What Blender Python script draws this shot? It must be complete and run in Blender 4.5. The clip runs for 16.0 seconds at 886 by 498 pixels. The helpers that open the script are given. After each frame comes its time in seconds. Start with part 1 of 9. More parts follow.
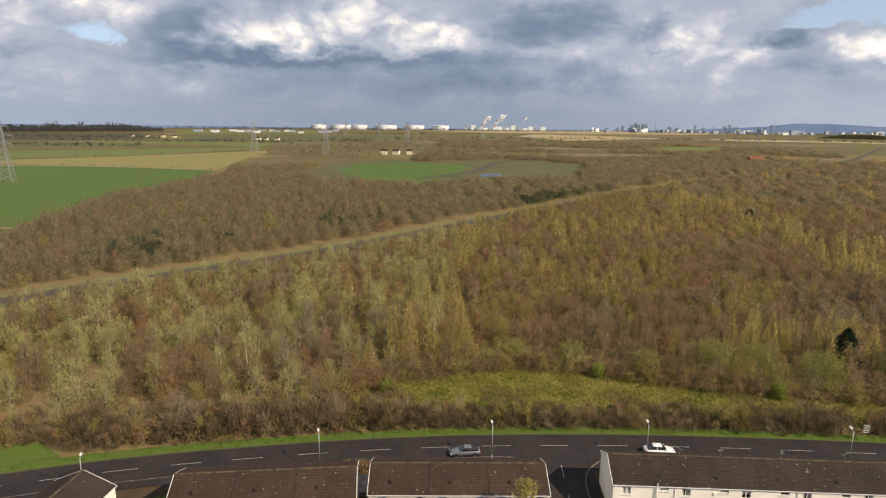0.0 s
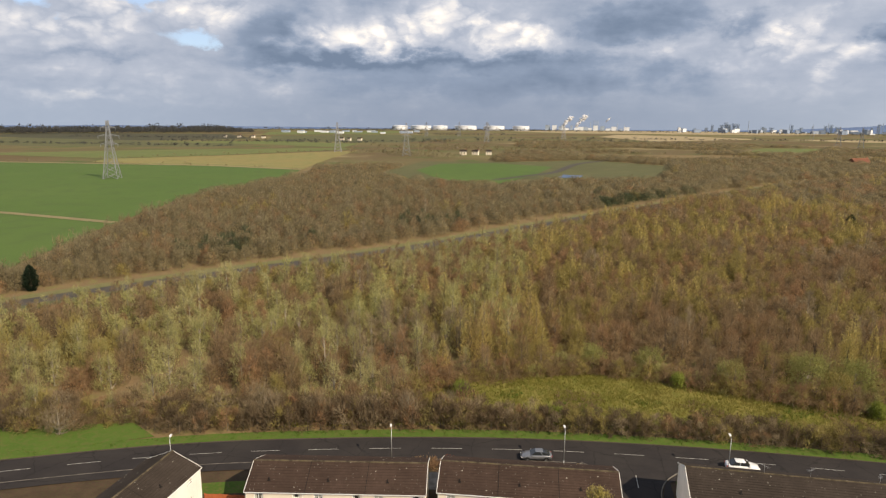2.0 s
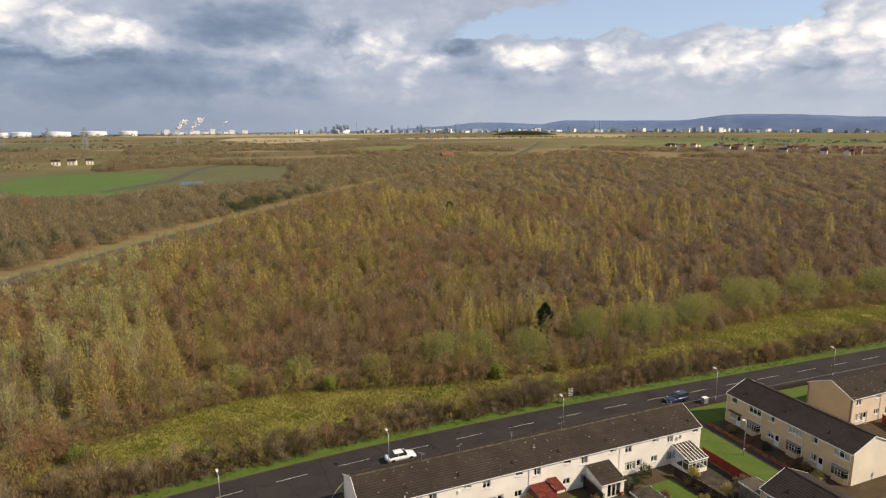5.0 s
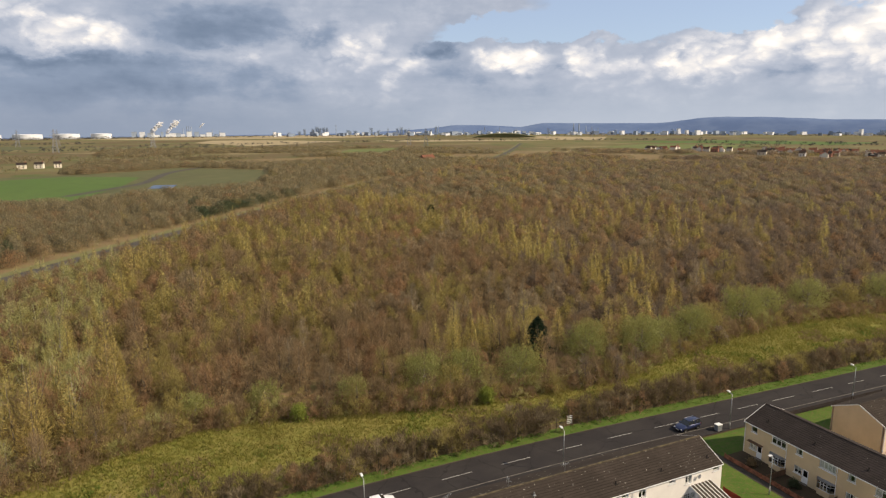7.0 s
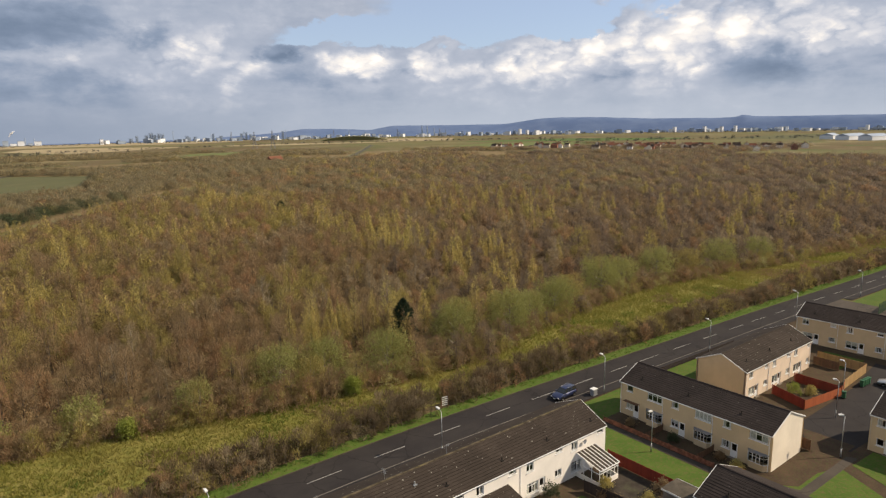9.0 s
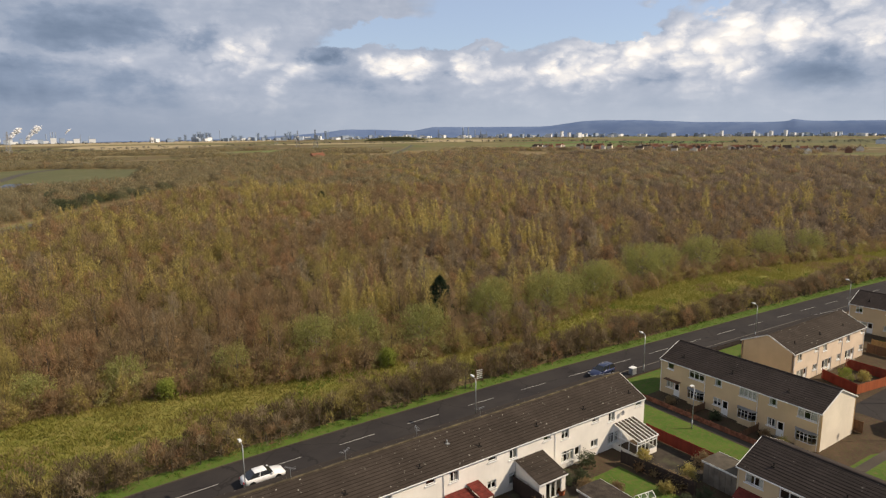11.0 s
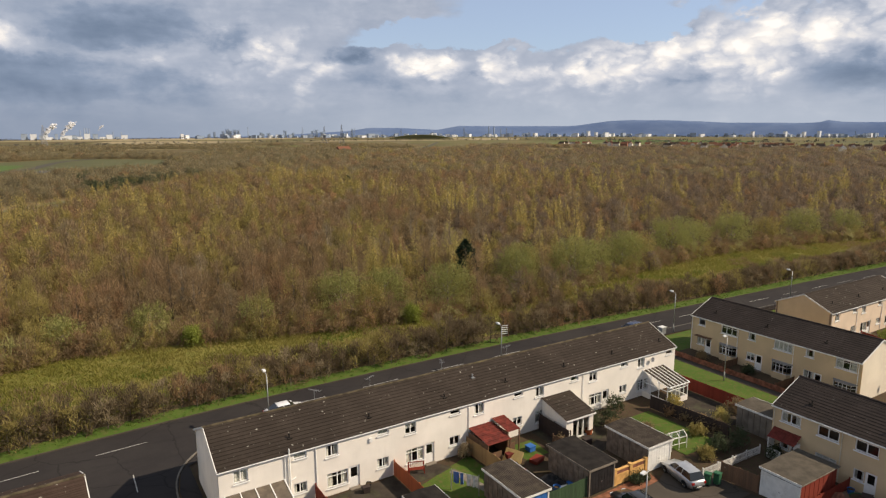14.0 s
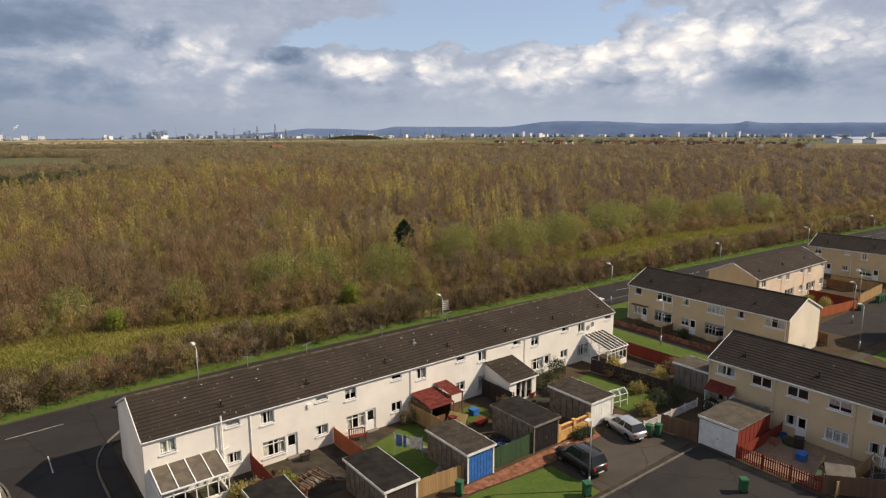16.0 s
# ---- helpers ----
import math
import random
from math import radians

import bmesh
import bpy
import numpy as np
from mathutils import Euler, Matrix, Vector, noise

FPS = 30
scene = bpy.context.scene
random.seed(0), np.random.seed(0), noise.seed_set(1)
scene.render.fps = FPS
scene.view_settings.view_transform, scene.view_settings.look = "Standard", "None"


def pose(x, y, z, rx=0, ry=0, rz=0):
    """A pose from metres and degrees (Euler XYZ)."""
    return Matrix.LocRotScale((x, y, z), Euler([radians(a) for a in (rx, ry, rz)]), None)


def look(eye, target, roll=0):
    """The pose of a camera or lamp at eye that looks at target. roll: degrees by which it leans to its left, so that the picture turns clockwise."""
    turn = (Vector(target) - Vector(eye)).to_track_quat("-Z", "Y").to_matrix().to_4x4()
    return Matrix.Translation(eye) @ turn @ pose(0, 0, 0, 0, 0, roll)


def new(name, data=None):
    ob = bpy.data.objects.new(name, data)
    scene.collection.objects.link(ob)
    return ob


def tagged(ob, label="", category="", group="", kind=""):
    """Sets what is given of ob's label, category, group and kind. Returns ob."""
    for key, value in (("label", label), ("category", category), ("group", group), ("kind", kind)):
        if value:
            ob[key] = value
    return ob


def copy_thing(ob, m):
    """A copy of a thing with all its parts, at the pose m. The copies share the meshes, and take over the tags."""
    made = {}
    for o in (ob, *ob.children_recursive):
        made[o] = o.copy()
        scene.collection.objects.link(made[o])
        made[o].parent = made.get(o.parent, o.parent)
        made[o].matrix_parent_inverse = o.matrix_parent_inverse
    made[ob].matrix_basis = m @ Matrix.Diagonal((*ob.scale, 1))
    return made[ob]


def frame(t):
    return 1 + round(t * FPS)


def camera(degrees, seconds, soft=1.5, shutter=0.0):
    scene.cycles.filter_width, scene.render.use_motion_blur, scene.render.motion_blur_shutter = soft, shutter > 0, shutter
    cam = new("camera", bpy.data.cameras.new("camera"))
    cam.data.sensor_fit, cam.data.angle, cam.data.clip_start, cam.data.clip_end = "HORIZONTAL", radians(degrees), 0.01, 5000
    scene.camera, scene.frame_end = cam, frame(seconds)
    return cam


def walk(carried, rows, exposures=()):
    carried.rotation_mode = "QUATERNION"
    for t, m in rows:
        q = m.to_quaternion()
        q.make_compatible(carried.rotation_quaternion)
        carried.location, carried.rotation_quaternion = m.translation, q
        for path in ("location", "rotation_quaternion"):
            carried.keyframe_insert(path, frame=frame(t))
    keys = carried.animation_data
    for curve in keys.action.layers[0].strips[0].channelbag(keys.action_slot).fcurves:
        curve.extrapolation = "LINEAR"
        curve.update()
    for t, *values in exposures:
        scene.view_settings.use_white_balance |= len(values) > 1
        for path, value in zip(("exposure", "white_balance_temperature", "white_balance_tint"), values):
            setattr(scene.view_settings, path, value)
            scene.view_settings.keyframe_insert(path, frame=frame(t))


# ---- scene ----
cam = camera(69.7, 16.0, soft=1.25)
PATH = [
    (0, (-17.786, -72.954, 49.476), (-17.888, -70.998, 49.07), 0.5),
    (0.5, (-17.503, -73.103, 49.454), (-17.761, -71.161, 49.049), 0.4),
    (1, (-17.489, -73.293, 49.573), (-17.784, -71.356, 49.168), 0.4),
    (1.5, (-17.494, -73.328, 49.48), (-17.815, -71.396, 49.077), 0.4),
    (2, (-17.448, -72.964, 49.46), (-17.791, -71.036, 49.054), 0.3),
    (2.5, (-17.719, -71.916, 49.496), (-18.083, -69.991, 49.093), 0.3),
    (3, (-17.593, -70.941, 49.492), (-17.757, -68.988, 49.095), 0.3),
    (3.2, (-17.724, -70.447, 49.407), (-17.687, -68.487, 49.011), 0.0),
    (3.5, (-17.174, -69.743, 49.25), (-16.922, -67.799, 48.854), -0.2),
    (3.7, (-17.078, -69.271, 49.146), (-16.496, -67.399, 48.752), -0.4),
    (4, (-17.869, -68.33, 48.777), (-17.137, -66.511, 48.382), -0.3),
    (4.2, (-17.927, -67.873, 48.808), (-17.168, -66.066, 48.411), -0.2),
    (6.3, (-13.691, -57.991, 49.11), (-12.947, -56.178, 48.712), -0.6),
    (6.5, (-13.789, -56.895, 48.872), (-13.045, -55.08, 48.477), -0.4),
    (7, (-12.033, -53.21, 47.856), (-11.222, -51.425, 47.466), -0.3),
    (7.5, (-10.123, -49.376, 46.308), (-9.115, -47.692, 45.922), -0.6),
    (8, (-8.642, -46.764, 44.477), (-7.499, -45.168, 44.092), -0.9),
    (8.5, (-8.126, -45.584, 42.541), (-6.939, -44.021, 42.158), -0.9),
    (8.7, (-8.061, -45.366, 41.982), (-6.862, -43.812, 41.597), -1.2),
    (10.8, (-8.126, -45.311, 37.018), (-7.015, -43.69, 36.646), -0.4),
    (11, (-8.059, -45.485, 36.594), (-6.96, -43.857, 36.219), -0.6),
    (11.5, (-8.05, -45.386, 35.449), (-6.969, -43.746, 35.074), -0.5),
    (12, (-8.092, -45.468, 34.21), (-7.029, -43.815, 33.836), -0.4),
    (12.5, (-8.161, -45.489, 33.034), (-7.106, -43.832, 32.66), -0.3),
    (13, (-8.25, -45.515, 31.9), (-7.205, -43.851, 31.525), -0.3),
    (13.5, (-8.526, -45.621, 30.863), (-7.5, -43.946, 30.488), -0.2),
    (14, (-8.532, -45.508, 29.788), (-7.496, -43.839, 29.413), -0.2),
    (14.5, (-8.399, -45.446, 28.77), (-7.362, -43.778, 28.396), -0.1),
    (15, (-8.378, -45.31, 27.724), (-7.344, -43.64, 27.351), -0.0),
    (15.5, (-8.441, -45.215, 26.847), (-7.41, -43.543, 26.474), 0.0),
    (16, (-8.169, -44.846, 25.9), (-6.974, -43.286, 25.528), -0.2),
]
walk(cam, [(t, look(eye, target, roll)) for t, eye, target, roll in PATH], [(0, 0.24, 7150, 12), (2, 0.30, 7150, 12), (4, 0.30, 7150, 12), (7, 0.26, 7100, 12), (12, 0.20, 7050, 12), (16, 0.16, 7000, 12)])

# ---- light ----
SUN_DIR = Vector((1.05, -0.70, 1.0)).normalized()
sun = new("sun", bpy.data.lights.new("sun", "SUN"))
sun.data.energy, sun.data.angle, sun.data.color = 4.8, radians(0.6), (1.0, 0.885, 0.72)
sun.matrix_world = look(SUN_DIR * 100, (0, 0, 0))


class Nodes:
    """A short way to write node trees."""

    def __init__(self, tree):
        self.t = tree
        tree.nodes.clear()

    def put(self, value, socket):
        if value is None:
            return
        if isinstance(value, bpy.types.NodeSocket):
            self.t.links.new(value, socket)
        else:
            socket.default_value = value

    def add(self, kind, ins=(), **props):
        n = self.t.nodes.new(kind)
        if "operation" in props:
            n.operation = props["operation"]
        if "use_clamp" in props:
            n.use_clamp = props["use_clamp"]
        if "data_type" in props:
            n.data_type, n.blend_type = props["data_type"], props["blend_type"]
        if "feature" in props:
            n.feature = props["feature"]
        if "interpolation_type" in props:
            n.interpolation_type = props["interpolation_type"]
        if "noise_dimensions" in props:
            n.noise_dimensions = props["noise_dimensions"]
        if "sky_type" in props:
            n.sky_type = props["sky_type"]
        for k, v in (ins.items() if isinstance(ins, dict) else enumerate(ins)):
            self.put(v, n.inputs[k])
        return n

    def math(self, op, a, b=None, c=None, clamp=False):
        return self.add("ShaderNodeMath", (a, b, c), operation=op, use_clamp=clamp).outputs[0]

    def vec(self, op, a, b=None):
        n = self.add("ShaderNodeVectorMath", (a, b), operation=op)
        return n.outputs[1] if op in ("DOT_PRODUCT", "LENGTH") else n.outputs[0]

    def noise(self, vector, scale, detail=4.0, rough=0.55, distortion=0.0):
        return self.add("ShaderNodeTexNoise", {"Vector": vector, "Scale": scale, "Detail": detail, "Roughness": rough, "Distortion": distortion}).outputs["Fac"]

    def voronoi(self, vector, scale, out="Distance", feature="F1"):
        return self.add("ShaderNodeTexVoronoi", {"Vector": vector, "Scale": scale}, feature=feature).outputs[out]

    def ramp(self, fac, lo, hi, smooth=True):
        n = self.add("ShaderNodeMapRange", {"Value": fac, "From Min": lo, "From Max": hi}, interpolation_type="SMOOTHSTEP" if smooth else "LINEAR")
        return n.outputs[0]

    def mix(self, fac, a, b, blend="MIX"):
        n = self.add("ShaderNodeMix", data_type="RGBA", blend_type=blend)
        for v, s in ((fac, n.inputs[0]), (a, n.inputs[6]), (b, n.inputs[7])):
            if isinstance(v, (tuple, list)) and len(v) == 3:
                v = (*v, 1.0)
            self.put(v, s)
        return n.outputs[2]


def build_world():
    world = bpy.data.worlds.new("world")
    scene.world = world
    world.use_nodes = True
    n = Nodes(world.node_tree)
    sky = n.add("ShaderNodeTexSky", sky_type="NISHITA")
    sky.sun_disc, sky.sun_elevation, sky.sun_rotation = False, math.asin(SUN_DIR.z), math.atan2(SUN_DIR.x, SUN_DIR.y)
    sky.altitude, sky.air_density, sky.dust_density, sky.ozone_density = 50, 1.0, 0.4, 2.0
    d = n.add("ShaderNodeTexCoord").outputs["Generated"]
    d = n.vec("NORMALIZE", d)
    sep = n.add("ShaderNodeSeparateXYZ", (d,))
    x, y, z = sep.outputs
    az = n.math("ARCTAN2", x, y)                       # clockwise from +y, radians
    el = n.math("ARCSINE", z)
    flat = n.add("ShaderNodeCombineXYZ", (az, n.math("MULTIPLY", el, 1.7), 0.37)).outputs[0]
    flat2 = n.add("ShaderNodeCombineXYZ", (az, n.math("MULTIPLY", el, 1.7), 4.61)).outputs[0]
    billow = n.noise(flat, 13.0, 8.0, 0.58, 0.15)
    billow2 = n.noise(flat2, 13.0, 8.0, 0.58, 0.15)
    broad = n.noise(flat2, 4.2, 4.0, 0.5)
    streak = n.noise(n.add("ShaderNodeCombineXYZ", (az, n.math("MULTIPLY", el, 5.5), 1.9)).outputs[0], 7.0, 6.0, 0.55)
    fine = n.noise(flat, 42.0, 5.0, 0.55)
    # the clouds' outlines are ragged: places are looked up through a warp
    waz = n.math("MULTIPLY_ADD", n.math("SUBTRACT", billow, 0.5), 0.17, az)
    wel = n.math("MULTIPLY_ADD", n.math("SUBTRACT", billow2, 0.5), 0.075, el)

    def blob(a0, e0, ra, re, amp, hard=1.0):
        u = n.math("DIVIDE", n.math("SUBTRACT", waz, radians(a0)), radians(ra))
        v = n.math("DIVIDE", n.math("SUBTRACT", wel, radians(e0)), radians(re))
        r2 = n.math("ADD", n.math("MULTIPLY", u, u), n.math("MULTIPLY", v, v))
        return n.math("MULTIPLY", n.math("POWER", 2.718, n.math("MULTIPLY", n.math("POWER", r2, hard), -1.0)), amp)

    def total(first, *rest):
        for r in rest:
            first = n.math("ADD", first, r)
        return first

    # brightness of the cloud: grey undersides, white tops where the sun catches them
    lit = n.math("MULTIPLY_ADD", n.math("SUBTRACT", broad, 0.5), 0.38, 0.455)
    lit = n.math("MULTIPLY_ADD", n.math("SUBTRACT", streak, 0.5), 0.36, lit)
    lit = n.math("MULTIPLY_ADD", n.math("SUBTRACT", billow, 0.5), 0.46, lit)
    lit = n.math("MULTIPLY_ADD", n.math("SUBTRACT", fine, 0.5), 0.16, lit)
    # the sun on the heaped heads, and the shaded bases and rain below them
    for spot in ((-18.5, 6.3, 2.6, 1.1, 0.34), (-14.7, 5.9, 2.3, 1, 0.46), (-10.3, 8.4, 2.4, 1.1, 0.4), (-4, 6.8, 3.2, 1.4, 0.52), (-7.5, 7.2, 2.5, 1.2, 0.22), (-13, 7.8, 4.5, 1.6, 0.22), (-28.6, 8.3, 3.5, 1.2, 0.3), (-38, 7.2, 5, 1.6, 0.2), (-39.7, 1.6, 4, 0.5, 0.28), (-23.7, 2.3, 2, 0.6, 0.28), (7.4, 5.5, 5, 0.8, 0.2), (12, 3.9, 4, 0.5, 0.1), (16.8, 6.4, 3.2, 1.3, 0.46), (21.6, 4.6, 1.8, 0.8, 0.42), (31.8, 5, 2, 1.2, 0.48), (29, 5.8, 2.5, 0.7, 0.4), (36.7, 5.6, 1.7, 1, 0.44), (39, 4.3, 3, 0.7, 0.3), (45, 4.7, 3, 1.3, 0.52), (47.5, 3.6, 2.2, 0.7, 0.38), (50, 5.6, 2.4, 0.8, 0.3), (53.2, 6.5, 4.5, 1.3, 0.46), (57, 4.6, 3, 0.8, 0.32), (61, 7, 5, 1.6, 0.46), (70, 6, 5, 1.5, 0.3)):
        lit = n.math("ADD", lit, blob(*spot))
    for spot in ((-24.6, 6.8, 2.6, 2.2, -0.4), (-20, 4.7, 8, 0.7, -0.4), (-8, 4.8, 10, 0.6, -0.32), (-11, 2.8, 14, 1.6, -0.22), (-38.3, 4.4, 4, 0.6, -0.2), (3, 7.4, 3.5, 1.4, -0.28), (8.5, 7.6, 5, 1.4, -0.26), (23.6, 6.1, 1.3, 0.8, -0.42), (0, 3.3, 7, 1.4, -0.22), (34, 4.3, 1.5, 0.4, -0.24), (26, 4, 4, 0.5, -0.12), (52, 3.7, 3, 0.5, -0.2), (63.5, 3.9, 3.2, 1.6, -0.36), (5, 5.0, 8, 2.4, -0.16), (11, 7.4, 6, 2, -0.10)):
        lit = n.math("ADD", lit, blob(*spot))
    # heaped tops: cauliflower lumps where the sun catches them
    lump_at = n.add("ShaderNodeCombineXYZ", (n.math("MULTIPLY_ADD", n.math("SUBTRACT", billow2, 0.5), 0.10, az), n.math("MULTIPLY", n.math("MULTIPLY_ADD", n.math("SUBTRACT", billow, 0.5), 0.05, el), 1.5), 2.2)).outputs[0]
    lumps = n.math("ADD", n.math("MULTIPLY", n.voronoi(lump_at, 26.0), 0.65), n.math("MULTIPLY", n.voronoi(lump_at, 60.0), 0.35))
    lit = n.math("MULTIPLY_ADD", n.math("MULTIPLY", n.math("SUBTRACT", 0.42, lumps), n.ramp(lit, 0.35, 0.75)), 0.75, lit)
    cloud = n.add("ShaderNodeValToRGB", (lit,))
    r = cloud.color_ramp
    r.elements[0].position, r.elements[0].color = 0.0, (0.145, 0.205, 0.31, 1)
    r.elements[1].position, r.elements[1].color = 1.0, (0.93, 0.92, 0.91, 1)
    for q, c in ((0.25, (0.225, 0.295, 0.42)), (0.5, (0.395, 0.455, 0.57)), (0.72, (0.60, 0.635, 0.71)), (0.86, (0.77, 0.775, 0.79))):
        e = r.elements.new(q)
        e.color = (*c, 1)
    # unseen cloud overhead is made greyer than towards the horizon, to weaken ambient light
    base = n.mix(n.ramp(el, radians(14), radians(38)), cloud.outputs[0], n.mix(1.0, cloud.outputs[0], (0.80, 0.81, 0.82), "MULTIPLY"))
    # gaps of blue between the clouds
    gap = total(*[blob(*spot) for spot in ((41, 8.6, 9, 1.5, 0.95), (33, 7.6, 6, 0.8, 0.72), (27.5, 7.9, 4, 0.5, 0.5), (49, 7.4, 3, 0.8, 0.6), (57.5, 8.7, 3, 0.6, 0.5), (64.8, 7.9, 2, 0.4, 0.35), (24.5, 7.2, 2.5, 0.5, 0.45), (-34, 9.2, 5, 1.3, 0.55), (-31.5, 6.2, 5, 1.1, 0.45), (-42, 9.5, 6, 2, 0.65), (44, 11.5, 12, 3, 0.9), (30, 16, 30, 4, 0.35))])
    gap = n.math("ADD", gap, n.math("MULTIPLY", n.math("SUBTRACT", billow, 0.5), -1.3))
    gap = n.ramp(gap, 0.38, 0.62)
    blue = n.mix(1.0, sky.outputs[0], (0.074, 0.088, 0.112), "MULTIPLY")
    blue = n.mix(0.34, blue, (0.62, 0.69, 0.79))
    col = n.mix(gap, base, blue)
    # thick air along the horizon, below the clouds' bases
    haze = n.ramp(el, radians(4.4), radians(-0.3))
    haze_col = n.mix(n.ramp(az, radians(-4), radians(44)), (0.215, 0.275, 0.385), (0.40, 0.47, 0.58))
    haze_col = n.mix(n.ramp(az, radians(-12), radians(-42)), haze_col, (0.30, 0.375, 0.50))
    col = n.mix(n.math("MULTIPLY", haze, 0.82), col, haze_col)
    n.add("ShaderNodeOutputWorld", {"Surface": n.add("ShaderNodeBackground", {"Color": col, "Strength": 1.0}).outputs[0]})


build_world()

# ---- materials ----
def material(name, rough=0.8, metallic=0.0, spec=0.4):
    m = bpy.data.materials.new(name)
    m.use_nodes = True
    n = Nodes(m.node_tree)
    b = n.add("ShaderNodeBsdfPrincipled", {"Roughness": rough, "Metallic": metallic, "Specular IOR Level": spec})
    n.add("ShaderNodeOutputMaterial", {"Surface": b.outputs[0]})
    return m, n, b


def bump(n, b, height, strength=0.3, distance=0.02):
    n.put(n.add("ShaderNodeBump", {"Height": height, "Strength": strength, "Distance": distance}).outputs[0], b.inputs["Normal"])


def coords(n, kind="Object"):
    return n.add("ShaderNodeTexCoord").outputs[kind]


def plain(name, color, rough=0.7, metallic=0.0, vary=0.12, scale=3.0, grime=None, spec=0.2):
    """A painted or cast surface: slight blotches at two scales, optional grime, fine relief."""
    m, n, b = material(name, rough, metallic, spec)
    p = coords(n)
    a = n.noise(p, scale, 5)
    f = n.noise(p, scale * 14, 3)
    dark = tuple(c * (1 - vary * 2) for c in color)
    light = tuple(min(1, c * (1 + vary)) for c in color)
    c = n.mix(n.ramp(a, 0.3, 0.7), dark, light)
    c = n.mix(n.math("MULTIPLY", n.ramp(f, 0.45, 0.75), 0.35), c, tuple(k * 0.75 for k in color))
    if grime:
        c = n.mix(n.math("MULTIPLY", n.ramp(n.noise(p, scale * 0.45, 6, 0.65), 0.5, 0.72), 0.6), c, grime)
    n.put(c, b.inputs["Base Color"])
    n.put(n.math("ADD", n.math("MULTIPLY", f, 0.25), rough - 0.12), b.inputs["Roughness"])
    bump(n, b, f, 0.25, 0.01)
    return m


def render_wall(name, color, stain):
    """Painted render: rain streaks, patches, a rough fine grain."""
    m, n, b = material(name, 0.9, 0, 0.2)
    p = coords(n)
    streak = n.noise(n.vec("MULTIPLY", p, (2.2, 2.2, 0.22)), 1.5, 6, 0.62)
    patch = n.noise(p, 0.35, 4)
    c = n.mix(n.ramp(patch, 0.35, 0.7), tuple(k * 0.88 for k in color), color)
    c = n.mix(n.math("MULTIPLY", n.ramp(streak, 0.5, 0.8), 0.22), c, stain)
    g = n.noise(p, 35, 3)
    c = n.mix(n.math("MULTIPLY", n.ramp(g, 0.4, 0.7), 0.15), c, tuple(k * 0.7 for k in color))
    n.put(c, b.inputs["Base Color"])
    bump(n, b, g, 0.4, 0.012)
    return m


def roof_tiles(name, color, lichen=0.5, moss=(0.10, 0.085, 0.045)):
    """Interlocking concrete tiles: shadowed course lines, faint joints, pale lichen spots and weathering."""
    m, n, b = material(name, 0.92, 0, 0.12)
    p = coords(n)
    sep = n.add("ShaderNodeSeparateXYZ", (p,))
    course = n.math("FRACT", n.math("MULTIPLY", sep.outputs[2], 1 / 0.152))
    joint = n.math("PINGPONG", n.math("MULTIPLY", sep.outputs[0], 1 / 0.33), 0.5)
    cell = n.add("ShaderNodeCombineXYZ", (n.math("FLOOR", n.math("MULTIPLY", sep.outputs[0], 1 / 0.33)), n.math("FLOOR", n.math("MULTIPLY", sep.outputs[2], 1 / 0.152)), 0.0)).outputs[0]
    tile = n.add("ShaderNodeTexWhiteNoise", (cell,), noise_dimensions="3D").outputs[0]
    big = n.noise(p, 0.30, 5, 0.6)
    c = n.mix(n.ramp(big, 0.3, 0.7), tuple(k * 0.80 for k in color), tuple(k * 1.18 for k in color))
    c = n.mix(n.math("MULTIPLY", tile, 0.35), c, tuple(k * 0.62 for k in color))
    mid = n.noise(n.vec("MULTIPLY", p, (1, 0.5, 1)), 2.2, 6, 0.7)
    c = n.mix(n.math("MULTIPLY", n.ramp(mid, 0.60, 0.78), 0.35 * lichen), c, moss)
    warp = n.vec("ADD", p, n.vec("MULTIPLY", n.add("ShaderNodeTexNoise", {"Vector": p, "Scale": 5.0}).outputs["Color"], (0.25, 0.25, 0.25)))
    for scale, size in ((1.25, 0.115), (2.6, 0.12)):
        v = n.add("ShaderNodeTexVoronoi", {"Vector": warp, "Scale": scale})
        some = n.ramp(n.add("ShaderNodeSeparateXYZ", (v.outputs["Color"],)).outputs[0], 0.78 - 0.33 * lichen, 0.82 - 0.33 * lichen)
        spot = n.math("MULTIPLY", n.ramp(v.outputs["Distance"], size, size * 0.6), n.math("MULTIPLY", some, min(1.0, lichen)))
        c = n.mix(n.math("MULTIPLY", spot, 0.8), c, (0.42, 0.40, 0.34))
    line = n.ramp(course, 0.20, 0.06)
    c = n.mix(n.math("MULTIPLY", line, 0.42), c, tuple(k * 0.22 for k in color))
    c = n.mix(n.math("MULTIPLY", n.ramp(joint, 0.06, 0.02), 0.22), c, tuple(k * 0.4 for k in color))
    n.put(c, b.inputs["Base Color"])
    bump(n, b, n.math("ADD", n.math("MULTIPLY", n.ramp(course, 0.02, 0.24), 0.8), n.math("MULTIPLY", mid, 0.5)), 0.6, 0.03)
    return m


